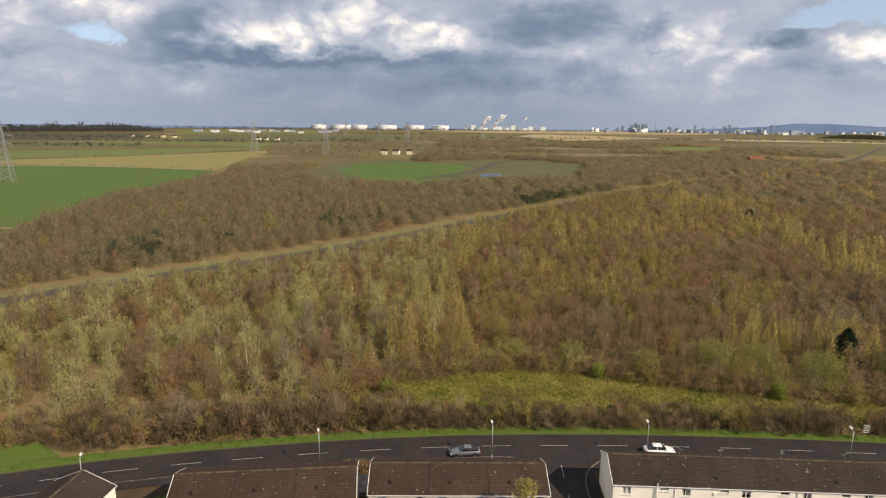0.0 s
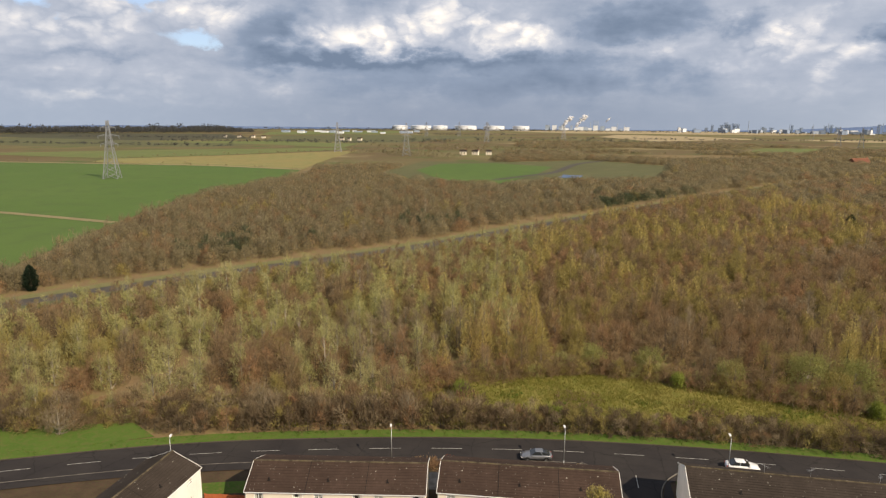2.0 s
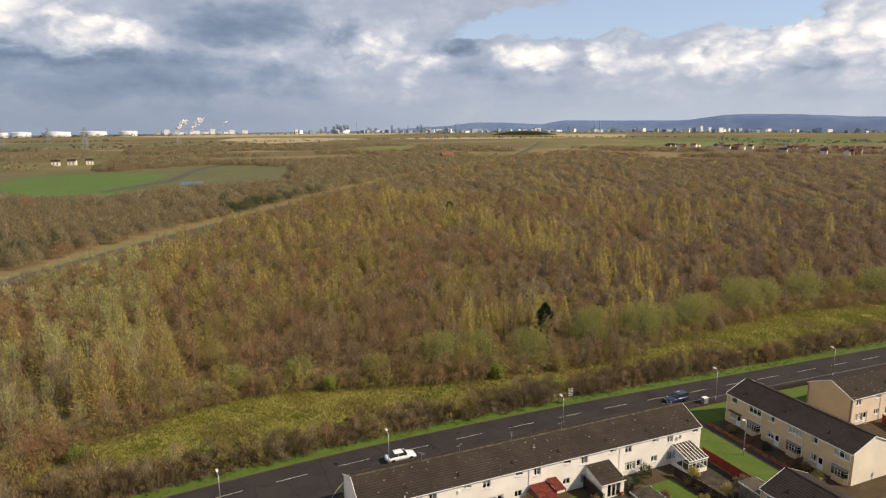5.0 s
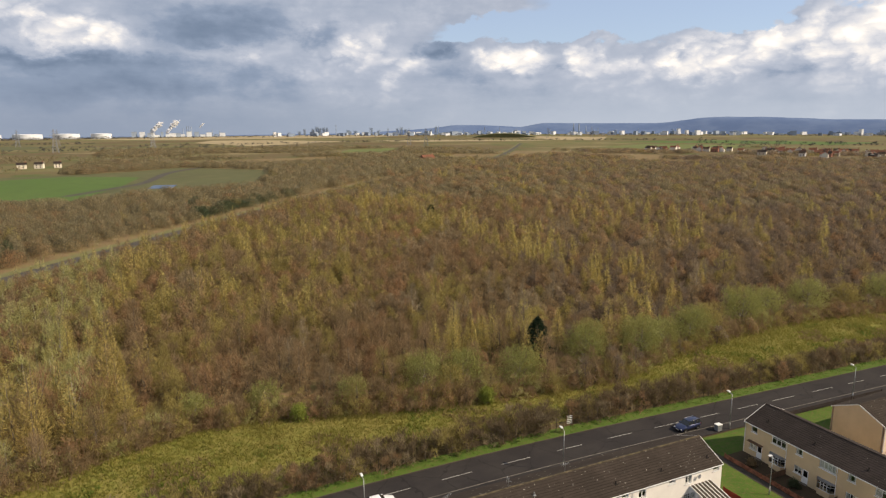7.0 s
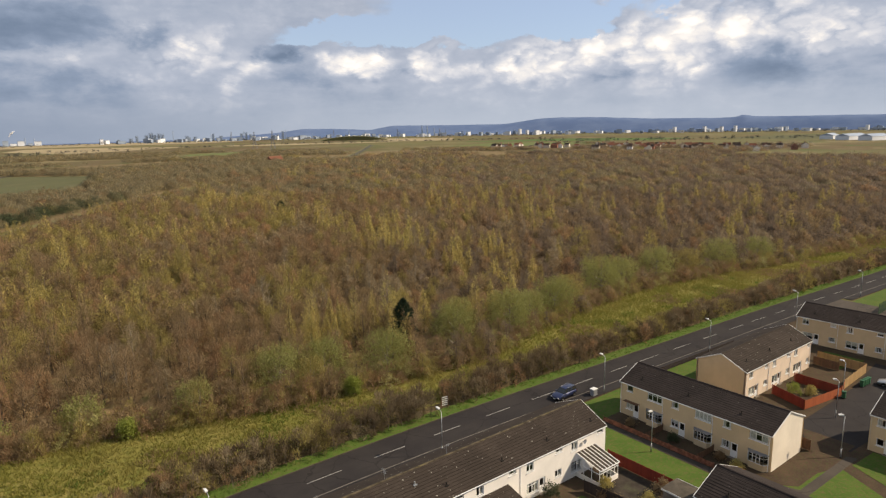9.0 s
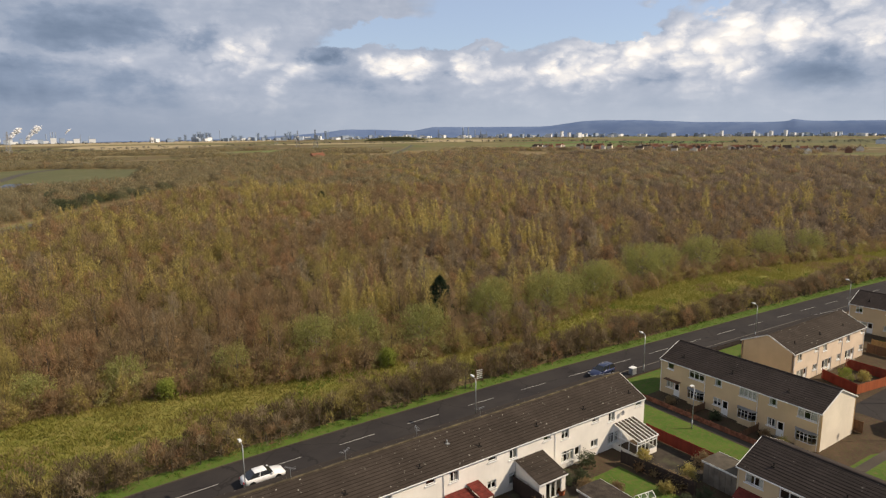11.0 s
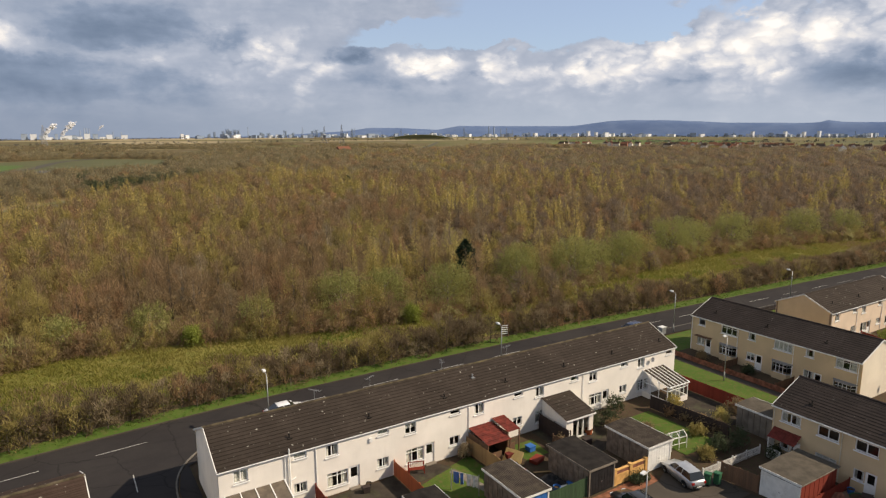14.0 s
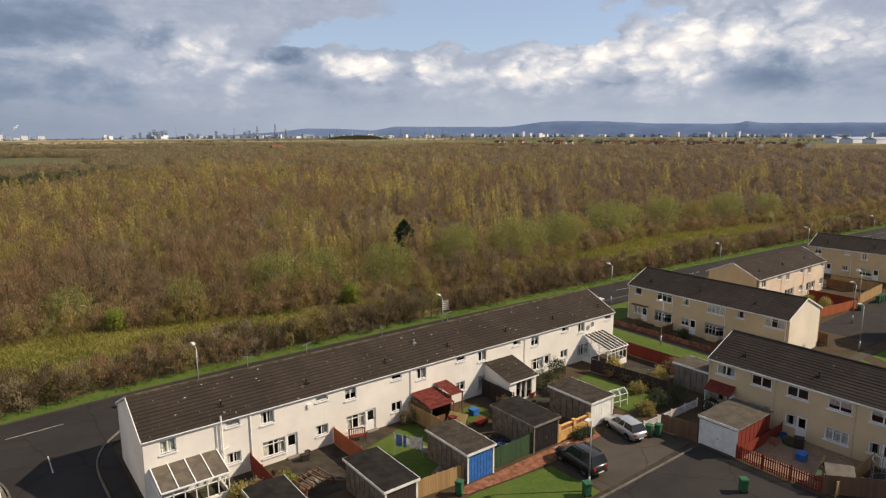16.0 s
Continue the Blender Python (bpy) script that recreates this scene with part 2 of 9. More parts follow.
def ground_mat(name, colors, scale=0.2, fine=6.0, rough=0.95, relief=0.05):
    """Grass, soil and the like: three colours mixed at three scales."""
    m, n, b = material(name, rough, 0, 0.15)
    p = coords(n)
    a = n.noise(p, scale, 6, 0.62)
    f = n.noise(p, fine, 5, 0.65)
    k = n.noise(p, scale * 6, 4, 0.6)
    c = n.mix(n.ramp(a, 0.35, 0.65), colors[0], colors[1])
    c = n.mix(n.ramp(k, 0.45, 0.72), c, colors[2])
    c = n.mix(n.math("MULTIPLY", n.ramp(f, 0.5, 0.78), 0.55), c, tuple(v * 0.45 for v in colors[0]))
    n.put(c, b.inputs["Base Color"])
    bump(n, b, f, 0.8, relief)
    return m


def twig_mat(name, colors, scale=0.16, rough=0.85, sheer=False):
    """Twigs and young leaves: colour drifts from tree to tree and from twig to twig."""
    m, n, b = material(name, rough, 0, 0.2)
    p = coords(n)
    tint = n.add("ShaderNodeAttribute")
    tint.attribute_name = "tint"
    tint = tint.outputs["Fac"]
    isl = n.add("ShaderNodeNewGeometry").outputs["Random Per Island"]
    c = n.mix(tint, colors[0], colors[1])
    c = n.mix(n.ramp(n.noise(p, 0.02, 3), 0.45, 0.65), c, colors[2])
    shade = n.math("PINGPONG", n.math("MULTIPLY", tint, 7.0), 1.0)      # light and dark plants side by side
    c = n.mix(n.math("MULTIPLY", shade, 0.34), c, tuple(v * 0.58 for v in colors[1]))
    c = n.mix(n.math("MULTIPLY", isl, 0.22), c, tuple(v * 0.55 for v in colors[0]))
    n.put(c, b.inputs["Base Color"])
    # thin twigs and leaves let light through
    tr = n.add("ShaderNodeBsdfTranslucent", {"Color": c})
    mx = n.add("ShaderNodeMixShader", (0.46, b.outputs[0], tr.outputs[0]))
    out = [k for k in n.t.nodes if k.type == "OUTPUT_MATERIAL"][0]
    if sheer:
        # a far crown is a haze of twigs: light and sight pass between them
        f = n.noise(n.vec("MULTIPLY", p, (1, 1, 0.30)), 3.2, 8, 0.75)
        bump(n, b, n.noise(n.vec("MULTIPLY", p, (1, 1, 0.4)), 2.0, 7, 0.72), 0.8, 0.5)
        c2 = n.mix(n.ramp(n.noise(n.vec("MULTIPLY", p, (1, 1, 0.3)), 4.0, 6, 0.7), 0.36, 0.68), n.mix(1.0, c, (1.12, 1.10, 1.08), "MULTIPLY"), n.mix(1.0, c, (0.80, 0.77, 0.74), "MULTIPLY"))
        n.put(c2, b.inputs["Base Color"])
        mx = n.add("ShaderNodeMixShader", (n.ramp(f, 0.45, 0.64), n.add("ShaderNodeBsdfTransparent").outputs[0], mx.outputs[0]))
    n.put(mx.outputs[0], out.inputs["Surface"])
    return m


def asphalt_mat(name, base, patch, fine=30.0):
    m, n, b = material(name, 0.88, 0, 0.14)
    p = coords(n)
    a = n.noise(p, 0.16, 6, 0.62)
    f = n.noise(p, fine, 3, 0.6)
    c = n.mix(n.ramp(a, 0.32, 0.68), base, patch)
    w = n.noise(n.vec("MULTIPLY", p, (0.25, 1.0, 1.0)), 0.9, 4)
    c = n.mix(n.math("MULTIPLY", n.ramp(w, 0.5, 0.8), 0.4), c, tuple(v * 0.6 for v in base))
    crack = n.voronoi(n.vec("ADD", p, n.vec("SCALE", n.add("ShaderNodeTexNoise", {"Vector": p, "Scale": 0.8}).outputs["Color"], None)), 0.14, feature="DISTANCE_TO_EDGE")
    c = n.mix(n.math("MULTIPLY", n.ramp(crack, 0.012, 0.004), 0.5), c, tuple(v * 0.4 for v in base))
    c = n.mix(n.math("MULTIPLY", n.ramp(f, 0.55, 0.7), 0.4), c, tuple(v * 1.7 for v in base))
    n.put(c, b.inputs["Base Color"])
    bump(n, b, f, 0.3, 0.01)
    return m


def glass_mat(name, tint=(0.85, 0.9, 0.9)):
    m = bpy.data.materials.new(name)
    m.use_nodes = True
    n = Nodes(m.node_tree)
    g = n.add("ShaderNodeBsdfGlossy", {"Roughness": 0.03, "Color": (1, 1, 1, 1)})
    t = n.add("ShaderNodeBsdfTransparent", {"Color": (*tint, 1)})
    fr = n.add("ShaderNodeFresnel", {"IOR": 1.5})
    mx = n.add("ShaderNodeMixShader", (n.math("ADD", fr.outputs[0], 0.03), t.outputs[0], g.outputs[0]))
    n.add("ShaderNodeOutputMaterial", {"Surface": mx.outputs[0]})
    return m


def paint_mat(name, color, metal=0.0, rough=0.3):
    m, n, b = material(name, rough, metal, 0.5)
    p = coords(n)
    f = n.noise(p, 2.5, 4)
    n.put(n.mix(n.ramp(f, 0.3, 0.75), tuple(c * 0.85 for c in color), color), b.inputs["Base Color"])
    n.put(n.math("MULTIPLY_ADD", n.noise(p, 9.0, 3), 0.18, rough - 0.08), b.inputs["Roughness"])
    b.inputs["Coat Weight"].default_value = 0.6
    b.inputs["Coat Roughness"].default_value = 0.08
    return m


def board_mat(name, color, dark):
    """Stained timber boards: grain along the height, each board its own shade."""
    m, n, b = material(name, 0.85, 0, 0.25)
    p = coords(n)
    g = n.noise(n.vec("MULTIPLY", p, (9, 9, 1.2)), 2.0, 5, 0.6)
    isl = n.add("ShaderNodeNewGeometry").outputs["Random Per Island"]
    c = n.mix(n.math("MULTIPLY", isl, 0.6), color, dark)
    c = n.mix(n.math("MULTIPLY", n.ramp(g, 0.5, 0.8), 0.5), c, tuple(v * 0.5 for v in color))
    n.put(c, b.inputs["Base Color"])
    bump(n, b, g, 0.4, 0.01)
    return m


TWIGS = {
    "brown": ((0.318, 0.226, 0.130), (0.290, 0.212, 0.112), (0.315, 0.216, 0.122)),
    "olive": ((0.353, 0.291, 0.101), (0.385, 0.316, 0.111), (0.321, 0.265, 0.101)),
    "larch": ((0.500, 0.392, 0.140), (0.455, 0.392, 0.134), (0.490, 0.372, 0.140)),
    "willow": ((0.439, 0.412, 0.177), (0.396, 0.391, 0.144), (0.444, 0.407, 0.193)),
    "red": ((0.364, 0.223, 0.123), (0.334, 0.223, 0.120), (0.353, 0.214, 0.116)),
    "grey": ((0.353, 0.280, 0.177), (0.310, 0.244, 0.148), (0.342, 0.262, 0.161)),
    "thorn": ((0.200, 0.145, 0.088), (0.170, 0.130, 0.075), (0.195, 0.138, 0.082)),
    # distance haze is put into this twig colour, greyed for the far wood
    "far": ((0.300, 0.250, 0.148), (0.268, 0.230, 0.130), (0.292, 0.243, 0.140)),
    "sallow": ((0.345, 0.340, 0.118), (0.300, 0.306, 0.100), (0.355, 0.336, 0.126)),
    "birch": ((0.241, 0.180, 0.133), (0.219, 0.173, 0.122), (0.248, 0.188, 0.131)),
}
MAT = {
    "white_render": render_wall("white_render", (0.85, 0.805, 0.735), (0.56, 0.51, 0.45)),
    "cream_render": render_wall("cream_render", (0.63, 0.485, 0.30), (0.44, 0.33, 0.21)),
    "pink_render": render_wall("pink_render", (0.74, 0.60, 0.46), (0.52, 0.42, 0.32)),
    "pale_render": render_wall("pale_render", (0.78, 0.70, 0.58), (0.50, 0.44, 0.36)),
    "tiles_brown": roof_tiles("tiles_brown", (0.046, 0.036, 0.029), 1.0),
    "tiles_dark": roof_tiles("tiles_dark", (0.043, 0.034, 0.030), 0.35),
    "tiles_red": roof_tiles("tiles_red", (0.058, 0.038, 0.029), 1.1),
    "tiles_orange": roof_tiles("tiles_orange", (0.19, 0.082, 0.052), 0.1),
    "ridge_moss": plain("ridge_moss", (0.085, 0.068, 0.045), 0.95, vary=0.3, scale=1.2, grime=(0.15, 0.125, 0.06)),
    "felt": plain("felt", (0.022, 0.019, 0.017), 0.95, vary=0.2, scale=1.5, grime=(0.036, 0.030, 0.024), spec=0.15),
    "felt_light": plain("felt_light", (0.085, 0.072, 0.055), 0.9, vary=0.15, scale=1.2, grime=(0.10, 0.09, 0.07)),
    "cement_sheet": plain("cement_sheet", (0.070, 0.055, 0.042), 0.9, vary=0.2, scale=1.5, grime=(0.07, 0.06, 0.04)),
    "upvc": plain("upvc", (0.80, 0.80, 0.78), 0.4, vary=0.03, scale=2),
    "glass": glass_mat("glass"),
    "roof_glazing": plain("roof_glazing", (0.13, 0.105, 0.08), 0.55, vary=0.15, scale=2.0, spec=0.25),
    "curtain": plain("curtain", (0.72, 0.69, 0.63), 0.9, vary=0.15, scale=4),
    "interior": plain("interior", (0.08, 0.07, 0.065), 0.9),
    "concrete": plain("concrete", (0.20, 0.172, 0.14), 0.9, vary=0.15, scale=1.2, grime=(0.17, 0.15, 0.12)),
    "pebble_panel": plain("pebble_panel", (0.21, 0.165, 0.125), 0.95, vary=0.2, scale=2, grime=(0.16, 0.13, 0.10)),
    "kerb": plain("kerb", (0.15, 0.135, 0.115), 0.9, vary=0.2, scale=1.0),
    "paving": plain("paving", (0.050, 0.040, 0.031), 0.92, vary=0.22, scale=0.8, grime=(0.08, 0.09, 0.04)),
    "paving_light": plain("paving_light", (0.20, 0.175, 0.145), 0.92, vary=0.2, scale=0.8, grime=(0.14, 0.13, 0.09)),
    "brick_path": plain("brick_path", (0.25, 0.105, 0.060), 0.9, vary=0.25, scale=2.0, grime=(0.14, 0.08, 0.05)),
    "brick_wall": plain("brick_wall", (0.26, 0.11, 0.07), 0.9, vary=0.25, scale=2.0, grime=(0.13, 0.09, 0.07)),
    "yellow_wall": plain("yellow_wall", (0.62, 0.36, 0.13), 0.9, vary=0.12, scale=2.0),
    "asphalt": asphalt_mat("asphalt", (0.027, 0.024, 0.024), (0.037, 0.033, 0.031)),
    "asphalt_light": asphalt_mat("asphalt_light", (0.058, 0.049, 0.040), (0.080, 0.067, 0.054)),
    "asphalt_far": asphalt_mat("asphalt_far", (0.065, 0.058, 0.05), (0.085, 0.076, 0.066)),
    "road_paint": plain("road_paint", (0.40, 0.39, 0.36), 0.8, vary=0.2, scale=3, grime=(0.2, 0.2, 0.2)),
    "lawn": ground_mat("lawn", ((0.056, 0.104, 0.016), (0.078, 0.120, 0.021), (0.108, 0.100, 0.034)), 0.35, 7),
    "verge": ground_mat("verge", ((0.068, 0.118, 0.020), (0.082, 0.130, 0.024), (0.105, 0.115, 0.034)), 0.2, 7),
    "soil": ground_mat("soil", ((0.058, 0.038, 0.025), (0.080, 0.052, 0.033), (0.062, 0.060, 0.025)), 0.5, 5),
    "gravel": ground_mat("gravel", ((0.22, 0.15, 0.105), (0.28, 0.19, 0.13), (0.17, 0.11, 0.08)), 0.6, 12),
    "meadow": ground_mat("meadow", ((0.19, 0.175, 0.042), (0.23, 0.19, 0.058), (0.15, 0.165, 0.034)), 0.10, 2.2, relief=0.3),
    "litter": ground_mat("litter", ((0.17, 0.118, 0.062), (0.20, 0.140, 0.074), (0.18, 0.165, 0.06)), 0.05, 1.2, relief=0.3),
    "timber_red": board_mat("timber_red", (0.22, 0.036, 0.020), (0.14, 0.024, 0.015)),
    "timber_orange": board_mat("timber_orange", (0.42, 0.115, 0.045), (0.28, 0.08, 0.035)),
    "timber_brown": board_mat("timber_brown", (0.17, 0.095, 0.055), (0.10, 0.06, 0.04)),
    "timber_tan": board_mat("timber_tan", (0.42, 0.27, 0.12), (0.26, 0.16, 0.08)),
    "timber_green": board_mat("timber_green", (0.045, 0.085, 0.04), (0.03, 0.05, 0.028)),
    "timber_dark": board_mat("timber_dark", (0.05, 0.035, 0.03), (0.03, 0.022, 0.02)),
    "white_paint": plain("white_paint", (0.76, 0.75, 0.71), 0.5, vary=0.05, scale=2, grime=(0.5, 0.48, 0.42)),
    "blue_paint": plain("blue_paint", (0.035, 0.14, 0.42), 0.5, vary=0.12, scale=2),
    "black_paint": plain("black_paint", (0.022, 0.021, 0.022), 0.6, vary=0.2, scale=2),
    "galvanised": plain("galvanised", (0.40, 0.41, 0.41), 0.5, 0.6, vary=0.1, scale=3),
    "lamp_head": plain("lamp_head", (0.70, 0.70, 0.68), 0.4, vary=0.05),
    "steel_grey": plain("steel_grey", (0.30, 0.31, 0.33), 0.55, 0.5, vary=0.1),
    "bin_green": plain("bin_green", (0.035, 0.12, 0.06), 0.55, vary=0.1),
    "bin_black": plain("bin_black", (0.02, 0.02, 0.022), 0.6, vary=0.1),
    "rubber": plain("rubber", (0.018, 0.018, 0.018), 0.9),
    "chrome": plain("chrome", (0.55, 0.56, 0.57), 0.25, 0.9, vary=0.05),
    "car_glass": plain("car_glass", (0.015, 0.018, 0.02), 0.06, vary=0.05, spec=0.8),
    "lens_red": plain("lens_red", (0.35, 0.02, 0.015), 0.2, vary=0.05, spec=0.7),
    "lens_clear": plain("lens_clear", (0.6, 0.6, 0.6), 0.15, vary=0.05, spec=0.8),
    "paint_white": paint_mat("paint_white", (0.82, 0.82, 0.82)),
    "paint_grey": paint_mat("paint_grey", (0.22, 0.23, 0.25), 0.5),
    "paint_silver": paint_mat("paint_silver", (0.52, 0.53, 0.54), 0.5),
    "paint_blue": paint_mat("paint_blue", (0.018, 0.028, 0.085), 0.3),
    "paint_dark": paint_mat("paint_dark", (0.040, 0.038, 0.038), 0.4),
    "bark": plain("bark", (0.13, 0.105, 0.08), 0.95, vary=0.25, scale=3),
    "bark_pale": plain("bark_pale", (0.26, 0.23, 0.18), 0.95, vary=0.25, scale=1),
    "leaf_bright": twig_mat("leaf_bright", ((0.270, 0.320, 0.065), (0.300, 0.330, 0.075), (0.250, 0.300, 0.062))),
    "needle": twig_mat("needle", ((0.020, 0.040, 0.022), (0.030, 0.050, 0.026), (0.026, 0.045, 0.025))),
    "evergreen": twig_mat("evergreen", ((0.078, 0.100, 0.052), (0.090, 0.108, 0.055), (0.082, 0.096, 0.054))),
    "grass_blade": twig_mat("grass_blade", ((0.28, 0.25, 0.062), (0.21, 0.22, 0.045), (0.33, 0.265, 0.09)), 0.25),
    "verge_blade": twig_mat("verge_blade", ((0.105, 0.190, 0.028), (0.135, 0.195, 0.036), (0.115, 0.180, 0.030)), 0.3),
    "straw": twig_mat("straw", ((0.42, 0.34, 0.20), (0.34, 0.26, 0.14), (0.38, 0.30, 0.18)), 0.3),
}
for tw, cols in TWIGS.items():
    MAT["twig_" + tw] = twig_mat("twig_" + tw, cols)
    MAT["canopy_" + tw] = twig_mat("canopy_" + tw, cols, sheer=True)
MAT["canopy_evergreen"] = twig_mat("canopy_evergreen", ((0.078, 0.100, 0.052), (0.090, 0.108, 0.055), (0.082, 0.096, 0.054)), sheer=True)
for leaf in ("grass_blade", "verge_blade"):
    MAT[leaf].node_tree.nodes["Principled BSDF"].inputs["Roughness"].default_value = 0.7

# ---- mesh helpers ----
class Geo:
    """Collects vertices and faces of one mesh."""

    def __init__(self):
        self.v, self.f = [], []

    def face(self, *pts):
        i = len(self.v)
        self.v += [tuple(p) for p in pts]
        self.f.append(tuple(range(i, i + len(pts))))
        return self

    def box(self, x0, x1, y0, y1, z0, z1, top=1.0):
        """A box; top < 1 draws its upper face in."""
        i = len(self.v)
        cx, cy, hx, hy = (x0 + x1) / 2, (y0 + y1) / 2, (x1 - x0) / 2, (y1 - y0) / 2
        for z, k in ((z0, 1.0), (z1, top)):
            self.v += [(cx - hx * k, cy - hy * k, z), (cx + hx * k, cy - hy * k, z), (cx + hx * k, cy + hy * k, z), (cx - hx * k, cy + hy * k, z)]
        self.f += [(i + 3, i + 2, i + 1, i), (i + 4, i + 5, i + 6, i + 7)]
        self.f += [(i + a, i + (a + 1) % 4, i + 4 + (a + 1) % 4, i + 4 + a) for a in range(4)]
        return self

    def prism(self, outline, axis, a0, a1):
        """An outline in the plane across the axis ('x' or 'y' or 'z'), drawn out from a0 to a1."""
        i, n = len(self.v), len(outline)
        for a in (a0, a1):
            for p, q in outline:
                self.v.append({"x": (a, p, q), "y": (p, a, q), "z": (p, q, a)}[axis])
        self.f += [tuple(range(i + n - 1, i - 1, -1)), tuple(range(i + n, i + 2 * n))]
        self.f += [(i + a, i + (a + 1) % n, i + n + (a + 1) % n, i + n + a) for a in range(n)]
        return self

    def tube(self, p, q, r0, r1=None, n=6, caps=True):
        p, q = Vector(p), Vector(q)
        r1 = r0 if r1 is None else r1
        z = (q - p).normalized()
        x = z.orthogonal().normalized()
        y = z.cross(x)
        i = len(self.v)
        for c, r in ((p, r0), (q, r1)):
            self.v += [tuple(c + (x * math.cos(a) + y * math.sin(a)) * r) for a in (2 * math.pi * k / n for k in range(n))]
        self.f += [(i + a, i + (a + 1) % n, i + n + (a + 1) % n, i + n + a) for a in range(n)]
        if caps:
            self.f += [tuple(range(i + n - 1, i - 1, -1)), tuple(range(i + n, i + 2 * n))]
        return self

    def bar(self, p, q, w, h):
        """A square bar from p to q."""
        p, q = Vector(p), Vector(q)
        z = (q - p).normalized()
        x = z.cross(Vector((0, 0, 1)))
        x = x.normalized() if x.length > 1e-4 else Vector((1, 0, 0))
        y = z.cross(x)
        i = len(self.v)
        for c in (p, q):
            for a, b in ((-1, -1), (1, -1), (1, 1), (-1, 1)):
                self.v.append(tuple(c + x * a * w / 2 + y * b * h / 2))
        self.f += [(i + 3, i + 2, i + 1, i), (i + 4, i + 5, i + 6, i + 7)]
        self.f += [(i + a, i + (a + 1) % 4, i + 4 + (a + 1) % 4, i + 4 + a) for a in range(4)]
        return self

    def mesh(self, name, mat, smooth=False):
        me = bpy.data.meshes.new(name)
        me.from_pydata(self.v, [], self.f)
        if mat:
            me.materials.append(mat)
        if smooth:
            me.polygons.foreach_set("use_smooth", [True] * len(me.polygons))
        me.update()
        return me


def thing(name, m, label, category, group=""):
    """An Empty at the thing's base, which parents its parts."""
    ob = new(name)
    ob.empty_display_size = 0.2
    ob.matrix_world = m
    return tagged(ob, label, category, group)


def part(name, geo, mat, parent, label="", smooth=False, bevel=0.0):
    """Links a Geo (or a ready mesh) as one mesh object under a thing or a part."""
    me = geo.mesh(name, MAT[mat], smooth) if isinstance(geo, Geo) else geo
    ob = new(name, me)
    ob.parent = parent
    if label:
        tagged(ob, label)
    if bevel:
        b = ob.modifiers.new("bevel", "BEVEL")
        b.width, b.segments, b.limit_method = bevel, 2, "ANGLE"
    return ob


def solid(name, geo, mat, m, label, category, group="", kind="", smooth=False):
    """A thing that is a single mesh."""
    ob = new(name, geo.mesh(name, MAT[mat], smooth))
    ob.matrix_world = m
    return tagged(ob, label, category, group, kind)


def structure(name, geo, mat, label="", category="", smooth=False):
    ob = new(name, geo.mesh(name, MAT[mat], smooth))
    return tagged(ob, label, category, kind="structure")


def spline(points, step=1.5):
    """A smooth line through the points (Catmull-Rom), as a list of 2D points about a step apart."""
    P = [Vector(p) for p in points]
    P = [P[0] * 2 - P[1]] + P + [P[-1] * 2 - P[-2]]
    out = []
    for a, b, c, d in zip(P, P[1:], P[2:], P[3:]):
        n = max(2, int((c - b).length / step))
        for k in range(n):
            t = k / n
            out.append(0.5 * (2 * b + (c - a) * t + (2 * a - 5 * b + 4 * c - d) * t * t + (3 * b - a - 3 * c + d) * t ** 3))
    return out + [P[-2]]


def offset(line, d):
    """The line moved sideways by d (to its left)."""
    out = []
    for i, p in enumerate(line):
        t = (line[min(i + 1, len(line) - 1)] - line[max(i - 1, 0)]).normalized()
        out.append(p + Vector((-t.y, t.x)) * d)
    return out


def strip(left, right, z, zr=None):
    """A ribbon between two lines of equal length."""
    g = Geo()
    zr = z if zr is None else zr
    g.v = [(p.x, p.y, z) for p in left] + [(p.x, p.y, zr) for p in right]
    n = len(left)
    g.f = [(i, n + i, n + i + 1, i + 1) for i in range(n - 1)]
    return g


def kerb_line(left, w=0.14, h=0.12, z=0.0):
    """A kerb along a line: a stone edge with a face and a top."""
    g = Geo()
    right = offset(left, w)
    n = len(left)
    for line, zz in ((left, z), (left, z + h), (right, z + h), (right, z)):
        g.v += [(p.x, p.y, zz) for p in line]
    for k in range(3):
        g.f += [(k * n + i, k * n + i + 1, (k + 1) * n + i + 1, (k + 1) * n + i) for i in range(n - 1)]
    return g


def polygon(points, z):
    g = Geo()
    g.face(*[(x, y, z) for x, y in points])
    return g


def interp(x, pts):
    return float(np.interp(x, [p[0] for p in pts], [p[1] for p in pts]))

# ---- ground, fields and roads ----
def land(x, y):
    """The height of the open country, which falls gently from the estate to the sea."""
    r = np.hypot(np.asarray(x) + 8.0, np.asarray(y) + 46.0)
    z = np.where(r < 900, -0.0082 * np.maximum(0.0, r - 300) ** 2 / 1200, -0.0082 * (r - 600))
    return z if z.ndim else float(z)


def draped(points, z):
    """A polygon cut small enough to follow the fall of the land."""
    bm = bmesh.new()
    bm.faces.new([bm.verts.new((x, y, 0)) for x, y in points])
    bmesh.ops.triangulate(bm, faces=bm.faces[:])
    for size in (400, 200, 100, 60):
        long = [e for e in bm.edges if e.calc_length() > size]
        if long:
            bmesh.ops.subdivide_edges(bm, edges=long, cuts=1)
            bmesh.ops.triangulate(bm, faces=bm.faces[:])
    g = Geo()
    g.v = [(v.co.x, v.co.y, z + land(v.co.x, v.co.y)) for v in bm.verts]
    bm.verts.index_update()
    g.f = [tuple(v.index for v in f.verts) for f in bm.faces]
    bm.free()
    return g


def on_land(geo):
    geo.v = [(x, y, z + land(x, y)) for x, y, z in geo.v]
    return geo


